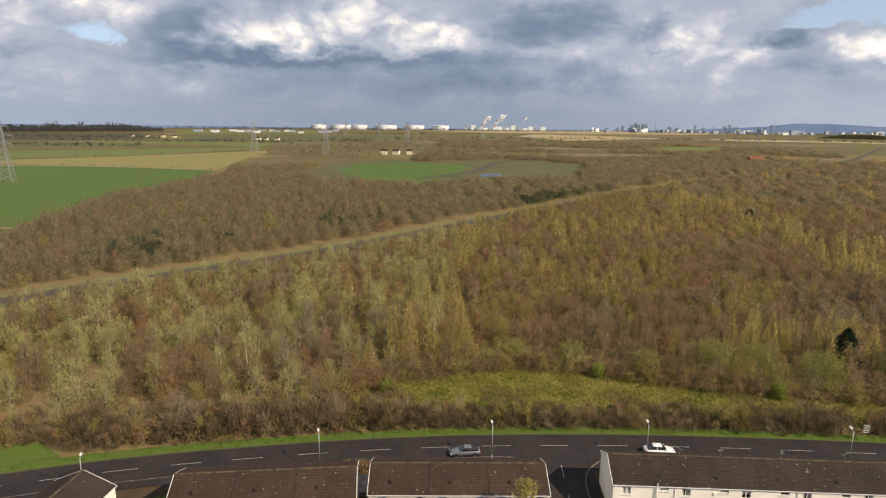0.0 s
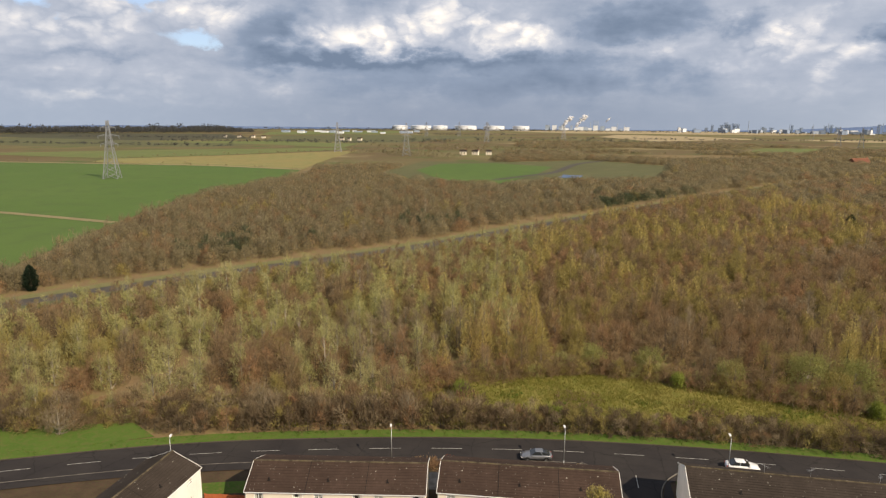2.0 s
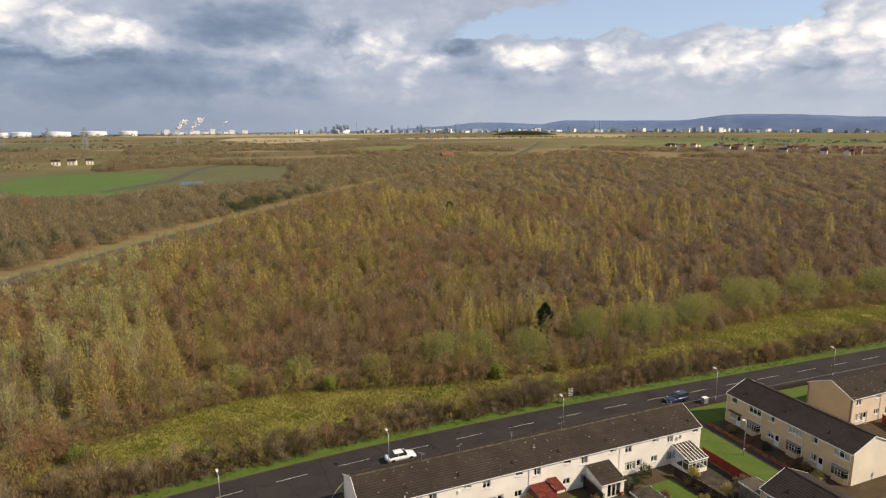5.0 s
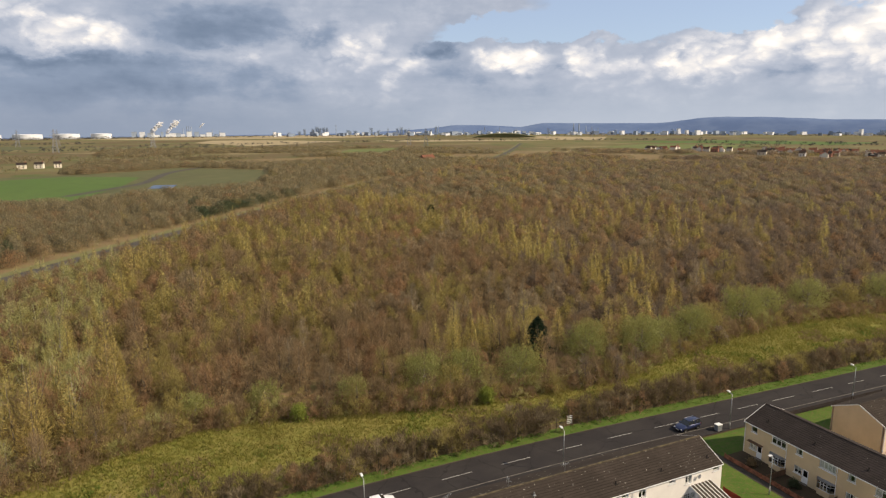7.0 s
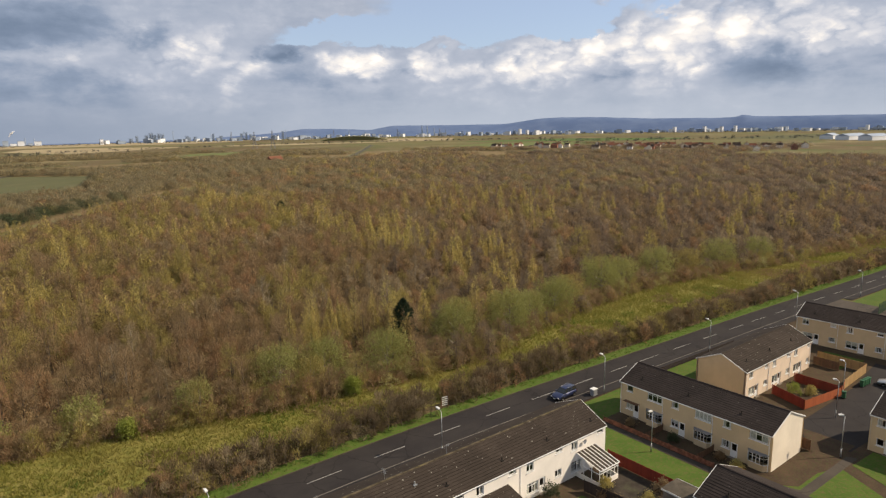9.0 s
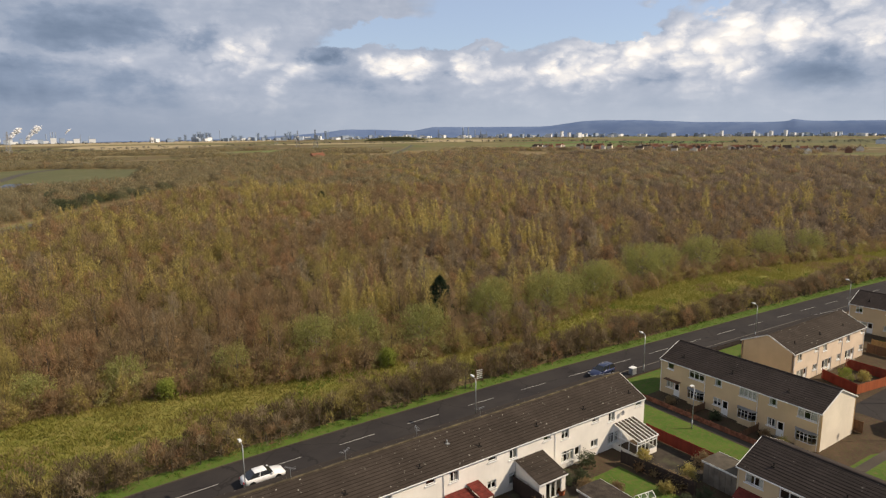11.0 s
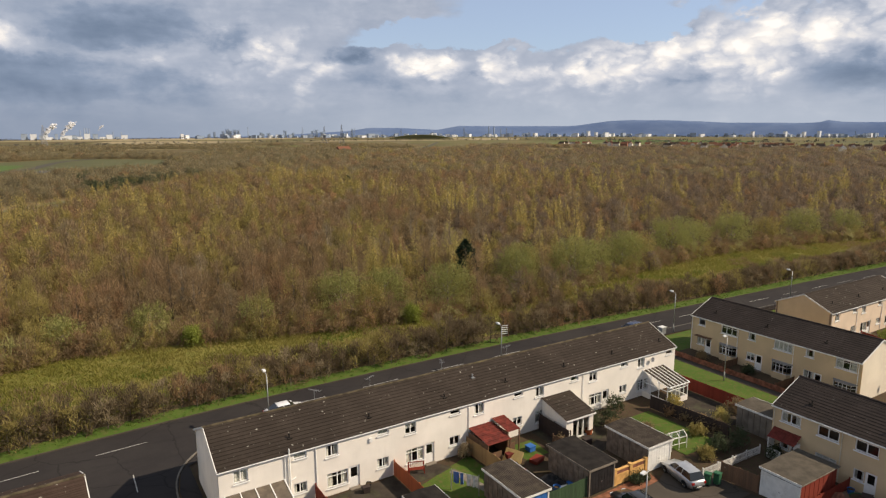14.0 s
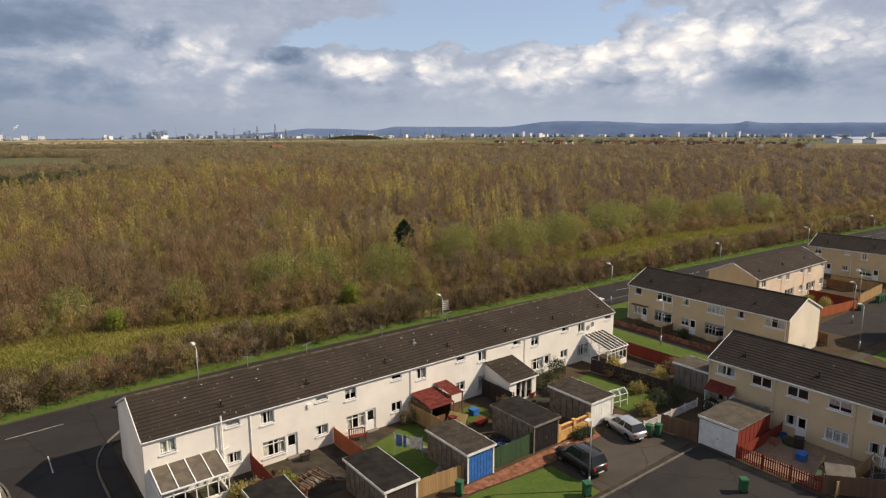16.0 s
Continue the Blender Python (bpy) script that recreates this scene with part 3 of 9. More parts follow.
def far_ground():
    """One sheet to the horizon, with a slow swell well away from the houses."""
    g = Geo()
    radii = [0, 30, 60, 90, 130, 180, 240] + list(range(300, 960, 40)) + [1000, 1100, 1250, 1400, 1600, 1900, 2200, 2500, 2850, 3200, 3600, 4000, 4650]
    seg = 180
    g.v.append((-8, -46, -0.03))
    for r in radii[1:]:
        for k in range(seg):
            a = 2 * math.pi * k / seg
            x, y = -8 + r * math.sin(a), -46 + r * math.cos(a)
            g.v.append((x, y, land(x, y) - 0.03))
    g.f += [(0, 1 + (k + 1) % seg, 1 + k) for k in range(seg)]
    for j in range(len(radii) - 2):
        b, c = 1 + j * seg, 1 + (j + 1) * seg
        g.f += [(b + k, b + (k + 1) % seg, c + (k + 1) % seg, c + k) for k in range(seg)]
    m, n, b = material("open_country", 0.95, 0, 0.1)
    p = coords(n)
    big = n.noise(n.vec("MULTIPLY", p, (0.6, 1.0, 1.0)), 0.0022, 6, 0.6)
    mid = n.noise(p, 0.012, 6, 0.65)
    fine = n.noise(p, 0.25, 5, 0.65)
    c = n.mix(n.ramp(big, 0.40, 0.60), (0.125, 0.090, 0.048), (0.150, 0.135, 0.060))
    c = n.mix(n.ramp(mid, 0.50, 0.66), c, (0.085, 0.110, 0.035))
    c = n.mix(n.ramp(n.noise(p, 0.005, 5, 0.6), 0.55, 0.66), c, (0.23, 0.185, 0.100))
    c = n.mix(n.math("MULTIPLY", n.ramp(fine, 0.5, 0.75), 0.5), c, (0.05, 0.042, 0.022))
    n.put(c, b.inputs["Base Color"])
    bump(n, b, fine, 0.6, 0.3)
    MAT["open_country"] = m
    structure("ground", g, "open_country", "rough brown and olive open country", "ground")


far_ground()

# woodland floor
structure("woodland_floor", draped([(-300, -60), (-300, 60), (-330, 490), (-140, 600), (100, 900), (600, 1000), (800, 500), (760, 60), (420, 14), (160, 30), (60, 30), (-20, 24), (-90, 0), (-140, -60)], -0.012), "litter",
          "brown leaf litter and dead bracken under trees", "ground")

FIELD = {
    "field_green": ground_mat("field_green", ((0.074, 0.126, 0.030), (0.084, 0.134, 0.034), (0.072, 0.112, 0.032)), 0.012, 1.5),
    "field_lime": ground_mat("field_lime", ((0.118, 0.145, 0.046), (0.140, 0.158, 0.055), (0.108, 0.128, 0.046)), 0.012, 0.8),
    "field_tan": ground_mat("field_tan", ((0.235, 0.190, 0.075), (0.21, 0.195, 0.075), (0.17, 0.17, 0.06)), 0.012, 0.8),
    "field_straw": ground_mat("field_straw", ((0.36, 0.29, 0.17), (0.31, 0.25, 0.15), (0.22, 0.18, 0.10)), 0.006, 0.5),
    "field_dark": ground_mat("field_dark", ((0.060, 0.062, 0.036), (0.075, 0.066, 0.038), (0.055, 0.06, 0.035)), 0.01, 0.6),
    "field_olive": ground_mat("field_olive", ((0.100, 0.105, 0.046), (0.088, 0.090, 0.042), (0.125, 0.115, 0.055)), 0.008, 0.6),
}
FIELD["field_pale"] = ground_mat("field_pale", ((0.165, 0.150, 0.072), (0.145, 0.145, 0.060), (0.120, 0.130, 0.048)), 0.05, 0.8)
MAT.update(FIELD)
FIELDS = [
    ("field_olive", [(-178, 448), (-92, 389), (-49.3, 387), (-12.8, 425), (51.5, 438), (83, 517), (101, 647), (17.8, 740), (-32.7, 691), (-92, 669), (-171, 657)], "rough olive grass round the paddocks"),
    ("field_green", [(-685, 542), (-371, 534), (-259, 504), (-239, 437), (-245, 293), (-218, 180), (-192, 97), (-207, 65), (-396, 92), (-855, 254)], "smooth bright green crop field"),
    ("field_tan", [(-528, 559), (-260, 512), (-296, 694), (-330, 915), (-463, 714), (-555, 620)], "straw-yellow rough pasture"),
    ("field_lime", [(-857, 693), (-564, 631), (-467, 724), (-356, 947), (-383, 1003), (-573, 909)], "pale green pasture"),
    ("field_lime", [(-915, 1219), (-584, 1129), (-392, 1018), (-428, 1220), (-694, 1354)], "light green pasture with hedges"),
    ("field_olive", [(-1432, 1091), (-945, 954), (-629, 992), (-604, 1120), (-934, 1250), (-1511, 1587)], "dark olive pasture"),
    ("field_dark", [(-1804, 1610), (-981, 1303), (-824, 1541), (-1196, 2111), (-2078, 2170)], "dark ploughed field"),
    ("field_lime", [(-1041, 2032), (-680, 2281), (-720, 3332), (-1321, 2706)], "light green distant field"),
    ("field_olive", [(-694, 1354), (-362, 1316), (-220, 2010), (-605, 2178), (-911, 1845)], "olive grazing land"),
    ("field_green", [(-151, 527), (-115, 445), (-89, 416), (-58.1, 414), (-35.3, 506), (-22.2, 601), (-86, 644), (-145, 618)], "small bright green paddock"),
    ("field_olive", [(-15.8, 451), (44.1, 445), (57.6, 610), (8.6, 700), (-11.9, 561)], "rough yellow-green paddock by a pond"),
    ("field_straw", [(117, 2167), (209, 2594), (407, 2489), (614, 2065), (446, 1878), (223, 1634)], "pale straw-coloured heath"),
    ("field_lime", [(253, 978), (363, 1231), (500, 1279), (354, 972)], "green clearing on the heath"),
    ("field_straw", [(653, 2074), (926, 2121), (1277, 1842), (1177, 1763), (755, 1834)], "pale grassland strip"),
    ("field_straw", [(1470, 2396), (1741, 2674), (1820, 2234), (1417, 1747), (1277, 1832)], "bleached grassland"),
    ("field_green", [(1195, 1488), (1693, 1488), (1827, 1040), (1484, 974)], "distant green pasture"),
    ("field_lime", [(871, 1081), (1155, 1245), (1339, 1014), (996, 864)], "light green grassland"),
    ("field_olive", [(1580, 648), (1728, 940), (2370, 973), (2280, 494)], "olive grassland"),
    ("field_straw", [(45.3, 2900), (-362, 3516), (823, 4178), (1479, 3568), (875, 2879)], "pale mudflats and saltmarsh"),
]
for k, (mat, pts, lab) in enumerate(FIELDS):
    structure("field", draped(pts, 0.08 + 0.03 * (k % 5)), mat, lab, "field")
structure("farm_track", draped([(-404, 215), (-295, 204), (-221, 188), (-221, 193), (-295, 209), (-403, 221)], 0.24), "straw", "pale earth track between crops", "track")
structure("field_margin", draped([(-686, 540), (-371, 532), (-259, 502), (-258, 512), (-371, 541), (-685, 550)], 0.24), "straw", "strip of dry grass at a field's edge", "field edge")

# the main estate road, which bends away to both sides
ROAD = spline([(-190, -62), (-140, -26), (-110, -11.0), (-76, 3.6), (-50, 11.0), (-24, 15.9), (0, 18.2), (22, 18.9), (45, 18.7), (64, 18.0), (90, 17.0), (130, 15.3), (190, 11.8), (300, 6), (460, 2), (700, 10)])
structure("road", strip(offset(ROAD, 3.25), offset(ROAD, -3.25), 0.010), "asphalt", "worn dark asphalt estate road", "road")
FAR_KERB, NEAR_KERB = offset(ROAD, 3.25), offset(ROAD, -3.25)
structure("kerb", kerb_line(FAR_KERB), "asphalt_light", "concrete kerb along the verge", "kerb")
structure("verge", strip(offset(ROAD, 5.8), offset(ROAD, 3.39), 0.10, 0.115), "verge", "bright green mown grass verge", "verge")
structure("verge_wide", polygon([(-140, -20), (-112, -6.5), (-92, 2.5), (-78, 9.5), (-84, 13), (-98, 9.5), (-120, 2), (-150, -11)], 0.108), "verge", "broad patch of bright green grass", "verge")


def road_dashes():
    acc, on = 0.0, True
    pts, run = [], []
    for a, b in zip(ROAD, ROAD[1:]):
        acc += (b - a).length
        run.append(b)
        if (on and acc >= 4.0) or (not on and acc >= 3.2):
            if on and -130 < run[0].x < 330:
                pts.append(list(run))
            on, acc, run = not on, 0.0, [b]
    parent = thing("centre_line", Matrix(), "broken white centre line worn by traffic", "road marking")
    tagged(parent, kind="structure")
    for r in pts:
        part("dash", strip(offset(r, 0.05), offset(r, -0.05), 0.016), "road_paint", parent)


road_dashes()


def clip_line(line, x0, x1):
    return [p for p in line if x0 <= p.x <= x1]


for x0, x1 in ((-140, -12.5), (1.5, 138), (150, 330)):
    c = clip_line(NEAR_KERB, x0, x1)
    structure("kerb", kerb_line(list(reversed(c))), "kerb", "concrete kerb along the pavement", "kerb")
    structure("pavement", strip(offset(c, -0.14), offset(c, -2.0), 0.105), "asphalt", "dark tarmac pavement", "pavement")

# side road beside the white terrace, with rounded corners
structure("side_road", polygon([(-12.0, 14.5), (-9.6, 12.6), (-8.0, 9.6), (-7.5, 6.0), (-7.5, -45), (-1.9, -45), (-1.9, 7.0), (-1.35, 9.8), (-0.2, 12.0), (2.0, 14.6), (1.0, 16.5), (-11.0, 15.8)], 0.006), "asphalt", "dark asphalt side road", "road")
structure("kerb", kerb_line(list(reversed(spline([(2.2, 14.8), (-0.2, 12.0), (-1.35, 9.8), (-1.9, 7.0), (-1.9, 2), (-1.9, -12), (-1.9, -45)], 0.6)))), "kerb", "curved concrete kerb at the corner", "kerb")
structure("kerb", kerb_line(list(spline([(-7.5, -45), (-7.5, -12), (-7.5, 0), (-7.5, 6.0), (-8.0, 9.6), (-9.6, 12.6), (-12.2, 14.2)], 0.6))), "kerb", "curved concrete kerb at the corner", "kerb")
structure("pavement", polygon([(-1.76, -45), (-0.3, -45), (-0.3, 11.0), (2.4, 12.6), (2.4, 14.7), (0.0, 12.1), (-1.2, 9.9), (-1.76, 7.0)], 0.1), "asphalt", "dark tarmac pavement at the corner", "pavement")
structure("pavement", polygon([(-9.4, -45), (-7.64, -45), (-7.64, 6.0), (-8.1, 9.5), (-9.7, 12.4), (-12.4, 14.0), (-12.9, 12.4), (-10.6, 10.6), (-9.4, 8.0)], 0.1), "paving_light", "pale slab pavement at the corner", "pavement")
for y in (12.2, 4.6, -2.4, -9.4):
    structure("centre_line", Geo().box(-4.78, -4.68, y - 3.2, y, 0.008, 0.016), "road_paint", "worn white line on the side road", "road marking")

# the bypass far behind the young wood
BYPASS = spline([(-228, -15), (-185, 32.8), (-149, 80), (-115, 117), (-70, 164), (-23.8, 226), (46.3, 316), (152, 446), (274, 564), (434, 752), (659, 1079), (925, 1485)], 6)
structure("bypass_road", on_land(strip(offset(BYPASS, 3.4), offset(BYPASS, -3.4), 0.06)), "asphalt_far", "grey main road behind the wood", "road")
structure("bypass_verge", on_land(strip(offset(BYPASS, 8.0), offset(BYPASS, 3.4), 0.09)), "field_pale", "pale grass verge of the main road", "verge")
structure("bypass_verge", on_land(strip(offset(BYPASS, -3.4), offset(BYPASS, -9), 0.09)), "field_olive", "grass verge of the main road", "verge")
LANE = spline([(-67, 443), (-39.8, 492), (-18.7, 535), (6.2, 659), (57.1, 758)], 8)
structure("lane", on_land(strip(offset(LANE, 4.0), offset(LANE, -4.0), 0.24)), "asphalt_far", "pale grey lane past a pond", "road")
structure("pond", draped([(-16.9, 475), (0.5, 472), (5.4, 500), (-11.9, 506)], 0.24), "car_glass", "small dark pond", "pond")

# ---- the estate's plots: lawns, paving, drives ----
structure("estate_ground", polygon([(-110, -90), (150, -90), (150, 6), (140, 11.2), (100, 14.2), (64, 13.4), (45, 14.0), (22, 14.4), (0, 13.6), (-24, 11.2), (-50, 6.5), (-76, -0.8), (-110, -16)], -0.004), "soil", "worn earth and rough grass between the plots", "ground")
PLOTS = [
    ("lawn", [(52.2, -14), (58.5, -14), (58.7, 5), (59.2, 12.6), (52.0, 13.2)], "mown green lawn strip beside a footpath"),
    ("lawn", [(59.9, 7.3), (76, 7.3), (76, 12.2), (59.9, 12.6)], "mown green lawn at the terrace end"),
    ("lawn", [(56, -15.5), (61.5, -15.2), (71.5, -18.9), (60.0, -40), (52, -40)], "mown green lawn"),
    ("lawn", [(63.5, -40), (73.2, -19.6), (78.6, -20), (78.6, -40)], "mown green lawn"),
    ("asphalt_light", [(58.7, 12.6), (59.8, 12.6), (59.8, -9.5), (63.0, -18.0), (75.0, -18.3), (75.4, -19.4), (62.2, -19.1), (58.7, -10.0)], "worn grey tarmac footpath"),
    ("soil", [(61.5, -15.2), (72.8, -15.2), (78.6, -11.2), (78.6, -18.0), (63.6, -17.6)], "bare dark earth at the gable end"),
    ("soil", [(59.9, 7.0), (63.8, 7.0), (63.8, -14.8), (59.9, -9.5)], "dug brown flower beds in front gardens"),
    ("paving", [(46.6, -0.3), (51.4, -0.3), (51.4, -10.0), (46.6, -10.0)], "dark gravelled garden"),
    ("lawn", [(38.4, -3.2), (43.4, -3.2), (43.8, -11.4), (39.0, -11.4)], "neglected green back lawn"),
    ("paving", [(29.8, -0.2), (38.2, -0.2), (38.2, -6.6), (29.8, -6.6)], "dark paved yard"),
    ("lawn", [(26.0, -1.4), (28.9, -1.4), (28.6, -4.2), (26.0, -4.4)], "small bright lawn"),
    ("soil", [(22.4, -4.6), (26.3, -4.6), (26.3, -11.2), (22.4, -11.2)], "cluttered bare yard"),
    ("lawn", [(16.2, -2.6), (22.0, -0.6), (22.0, -6.6), (18.8, -10.8), (15.0, -10.8), (15.0, -3.0)], "bright green back lawn"),
    ("paving", [(14.9, -0.3), (18.8, -0.3), (19.6, -1.6), (18.2, -2.0), (14.9, -2.4)], "dark flagged patio"),
    ("paving_light", [(18.9, -2.2), (19.6, -1.9), (20.6, -6.4), (19.8, -6.6)], "grey stepping path over a lawn"),
    ("paving", [(7.6, -0.3), (14.4, -0.3), (14.4, -6.6), (7.6, -6.6)], "dark mossy flagged yard"),
    ("paving", [(0.2, -0.3), (7.3, -0.3), (7.3, -6.2), (0.2, -6.2)], "dark flagged yard"),
    ("brick_path", [(17.6, -11.9), (33.6, -11.7), (33.4, -12.9), (26.6, -13.4), (22.6, -13.2), (18.6, -12.8)], "strip of broken red brick before the garages"),
    ("lawn", [(19.2, -13.0), (22.4, -13.3), (26.2, -13.7), (26.4, -18.4), (15.0, -18.6), (16.5, -13.2)], "trampled green grass beside a drive"),
    ("asphalt_light", [(26.6, -13.4), (33.4, -12.9), (37.2, -11.2), (38.2, -15.4), (38.2, -18.2), (26.6, -18.6)], "worn pale tarmac drive"),
    ("paving", [(12.0, -18.7), (38.2, -18.3), (38.4, -19.0), (12.0, -19.2)], "grey pavement strip of the close"),
    ("soil", [(37.6, -11.6), (45.8, -11.6), (45.8, -15.0), (37.6, -14.2)], "overgrown garden bed"),
    ("gravel", [(39.0, -22.2), (45.9, -22.2), (45.9, -29.0), (39.0, -29.0)], "bare tan earth back garden"),
    ("paving", [(39.0, -29.3), (45.9, -29.3), (45.9, -46), (39.0, -46)], "dark yard"),
    ("lawn", [(103.9, -2.4), (112, -1.0), (112, -7.5), (104.4, -6.2)], "small walled green lawn"),
    ("soil", [(80.0, -3.7), (103.6, -3.7), (103.6, -9.8), (84.5, -9.2)], "dug brown back gardens"),
    ("lawn", [(77.5, 5.2), (103, 5.4), (103, 12.0), (77.5, 12.3)], "front lawn behind a low fence"),
    ("lawn", [(124, -12), (260, -16), (260, 4.6), (190, 7.0), (150, 8.4), (128, 8.6)], "open mown green by the road"),
    ("lawn", [(-66, -4.2), (-54, -1.2), (-54, 2.0), (-66, -1.5)], "green lawn beside the house"),
    ("lawn", [(-95, -18), (-72.5, -10.5), (-68.5, -6.8), (-76, -8.8), (-95, -16)], "green front lawn"),
    ("lawn", [(-72, -40), (-68, -40), (-68, -7.2), (-74, -9.4)], "green side lawn"),
    ("lawn", [(0.5, 8.5), (51, 8.5), (51, 12.0), (0.5, 11.6)], "narrow front lawns behind the terrace"),
    ("paving_light", [(-52, 0.8), (-10, 6.4), (-10, 9.4), (-30, 8.6), (-52, 2.4)], "pale paved front yards"),
]
for k, (mat, pts, lab) in enumerate(PLOTS):
    structure({"lawn": "lawn", "soil": "garden_bed", "gravel": "gravel", "brick_path": "brick_path", "asphalt_light": "drive"}.get(mat, "paving"), polygon(pts, 0.006 + 0.005 * (k % 9)), mat, lab, {"lawn": "lawn", "soil": "garden bed", "gravel": "gravel", "asphalt_light": "drive"}.get(mat, "paving"))
structure("close_road", polygon([(10, -19.1), (38.4, -19.0), (38.4, -60), (10, -60)], 0.012), "asphalt", "dark asphalt turning area of the close", "road")
structure("close_road", polygon([(76.0, -10.6), (98, -10.6), (112, -9.0), (113.5, -24), (92, -24), (88.8, -19), (76.5, -18.2)], 0.012), "asphalt", "grey tarmac parking court", "road")
structure("kerb", kerb_line([Vector((12 + 0.9 * k, -19.05)) for k in range(29)]), "kerb", "concrete kerb of the close", "kerb")
structure("branch_road", polygon([(138, 12.9), (150, 12.2), (150, -3), (146, -30), (139, -30), (143, -3), (142, 7)], 0.008), "asphalt_light", "side turning off the main road", "road")

# ---- houses ----
def frame_at(x, y, degrees, z=0.0):
    """A house's frame: its front wall runs along local x, local y points into the house."""
    return pose(x, y, z, 0, 0, degrees)


def wall_with_holes(length, height, holes, thick=0.26, y=0.0):
    """A wall slab along x with rectangular openings (x0, x1, z0, z1) and their reveals."""
    g = Geo()
    xs = sorted({0.0, length, *[h[0] for h in holes], *[h[1] for h in holes]})
    zs = sorted({-0.05, height, *[max(h[2], -0.05) for h in holes], *[h[3] for h in holes]})
    for x0, x1 in zip(xs, xs[1:]):
        for z0, z1 in zip(zs, zs[1:]):
            cx, cz = (x0 + x1) / 2, (z0 + z1) / 2
            if any(h[0] < cx < h[1] and h[2] < cz < h[3] for h in holes):
                continue
            g.face((x0, y, z0), (x1, y, z0), (x1, y, z1), (x0, y, z1))
            g.face((x1, y + thick, z0), (x0, y + thick, z0), (x0, y + thick, z1), (x1, y + thick, z1))
    for x0, x1, z0, z1 in holes:
        g.face((x0, y, z0), (x0, y + thick, z0), (x0, y + thick, z1), (x0, y, z1))
        g.face((x1, y + thick, z0), (x1, y, z0), (x1, y, z1), (x1, y + thick, z1))
        g.face((x0, y, z1), (x0, y + thick, z1), (x1, y + thick, z1), (x1, y, z1))
        g.face((x0, y + thick, z0), (x0, y, z0), (x1, y, z0), (x1, y + thick, z0))
    g.face((0, y, height), (length, y, height), (length, y + thick, height), (0, y + thick, height))
    return g


def hoop(x0, x1, y0, y1, z0, z1, w):
    """A rectangular frame in one piece."""
    g = Geo()
    for y in (y0, y1):
        g.v += [(x0, y, z0), (x1, y, z0), (x1, y, z1), (x0, y, z1), (x0 + w, y, z0 + w), (x1 - w, y, z0 + w), (x1 - w, y, z1 - w), (x0 + w, y, z1 - w)]
    for i in range(4):
        j = (i + 1) % 4
        g.f += [(i, j, 4 + j, 4 + i), (8 + i, 12 + i, 12 + j, 8 + j), (i, 8 + i, 8 + j, j), (4 + i, 4 + j, 12 + j, 12 + i)]
    return g


def window(house, x0, x1, z0, z1, lights=2, y=0.07, bars=0, curtain=0.5, rng=random, transom=False):
    """A white plastic window: a frame with its mullions, a pane in each light, a sill and a curtain behind."""
    w = 0.085
    n = lights
    step = (x1 - x0 - w) / n
    win = part("window", hoop(x0, x1, y, y + 0.07, z0, z1, w), "upvc", house)
    for k in range(1, n):
        part("mullion", Geo().box(x0 + k * step, x0 + k * step + w, y + 0.002, y + 0.068, z0 + w, z1 - w), "upvc", win)
    if transom:
        zt = z1 - (z1 - z0) * 0.28
        for k in range(n):
            part("transom", Geo().box(x0 + k * step + w, x0 + (k + 1) * step, y + 0.005, y + 0.065, zt, zt + 0.05), "upvc", win)
    for b in range(bars):
        zb = z0 + (z1 - z0) * (b + 1) / (bars + 1)
        for k in range(n):
            part("glazing_bar", Geo().box(x0 + k * step + w, x0 + (k + 1) * step, y + 0.012, y + 0.058, zb - 0.015, zb + 0.015), "upvc", win)
    for k in range(n):
        a, b = x0 + k * step + w, x0 + (k + 1) * step
        p = part("pane", Geo().face((a, y + 0.035, z0 + w), (b, y + 0.035, z0 + w), (b, y + 0.035, z1 - w), (a, y + 0.035, z1 - w)), "glass", win)
        p.visible_shadow = False
    part("sill", Geo().box(x0 - 0.07, x1 + 0.07, -0.08, y + 0.02, z0 - 0.10, z0), "upvc", win)
    if rng.random() < curtain:
        kind = rng.choice(("drawn", "sides", "sides", "blind"))
        yb = y + 0.12
        spans = {"drawn": ((x0, x1, z0),), "sides": ((x0, x0 + (x1 - x0) * 0.3, z0), (x1 - (x1 - x0) * 0.3, x1, z0)), "blind": ((x0, x1, z1 - (z1 - z0) * rng.uniform(0.4, 0.7)),)}[kind]
        for a, b, zb in spans:
            m = max(3, int((b - a) / 0.09))
            c = Geo()
            for k in range(m + 1):
                u, d = a + (b - a) * k / m, 0.03 if k % 2 else 0.0
                c.v += [(u, yb + d, zb), (u, yb + d, z1)]
            c.f = [(2 * k, 2 * k + 2, 2 * k + 3, 2 * k + 1) for k in range(m)]
            part("curtain", c, "curtain", win)
    return win


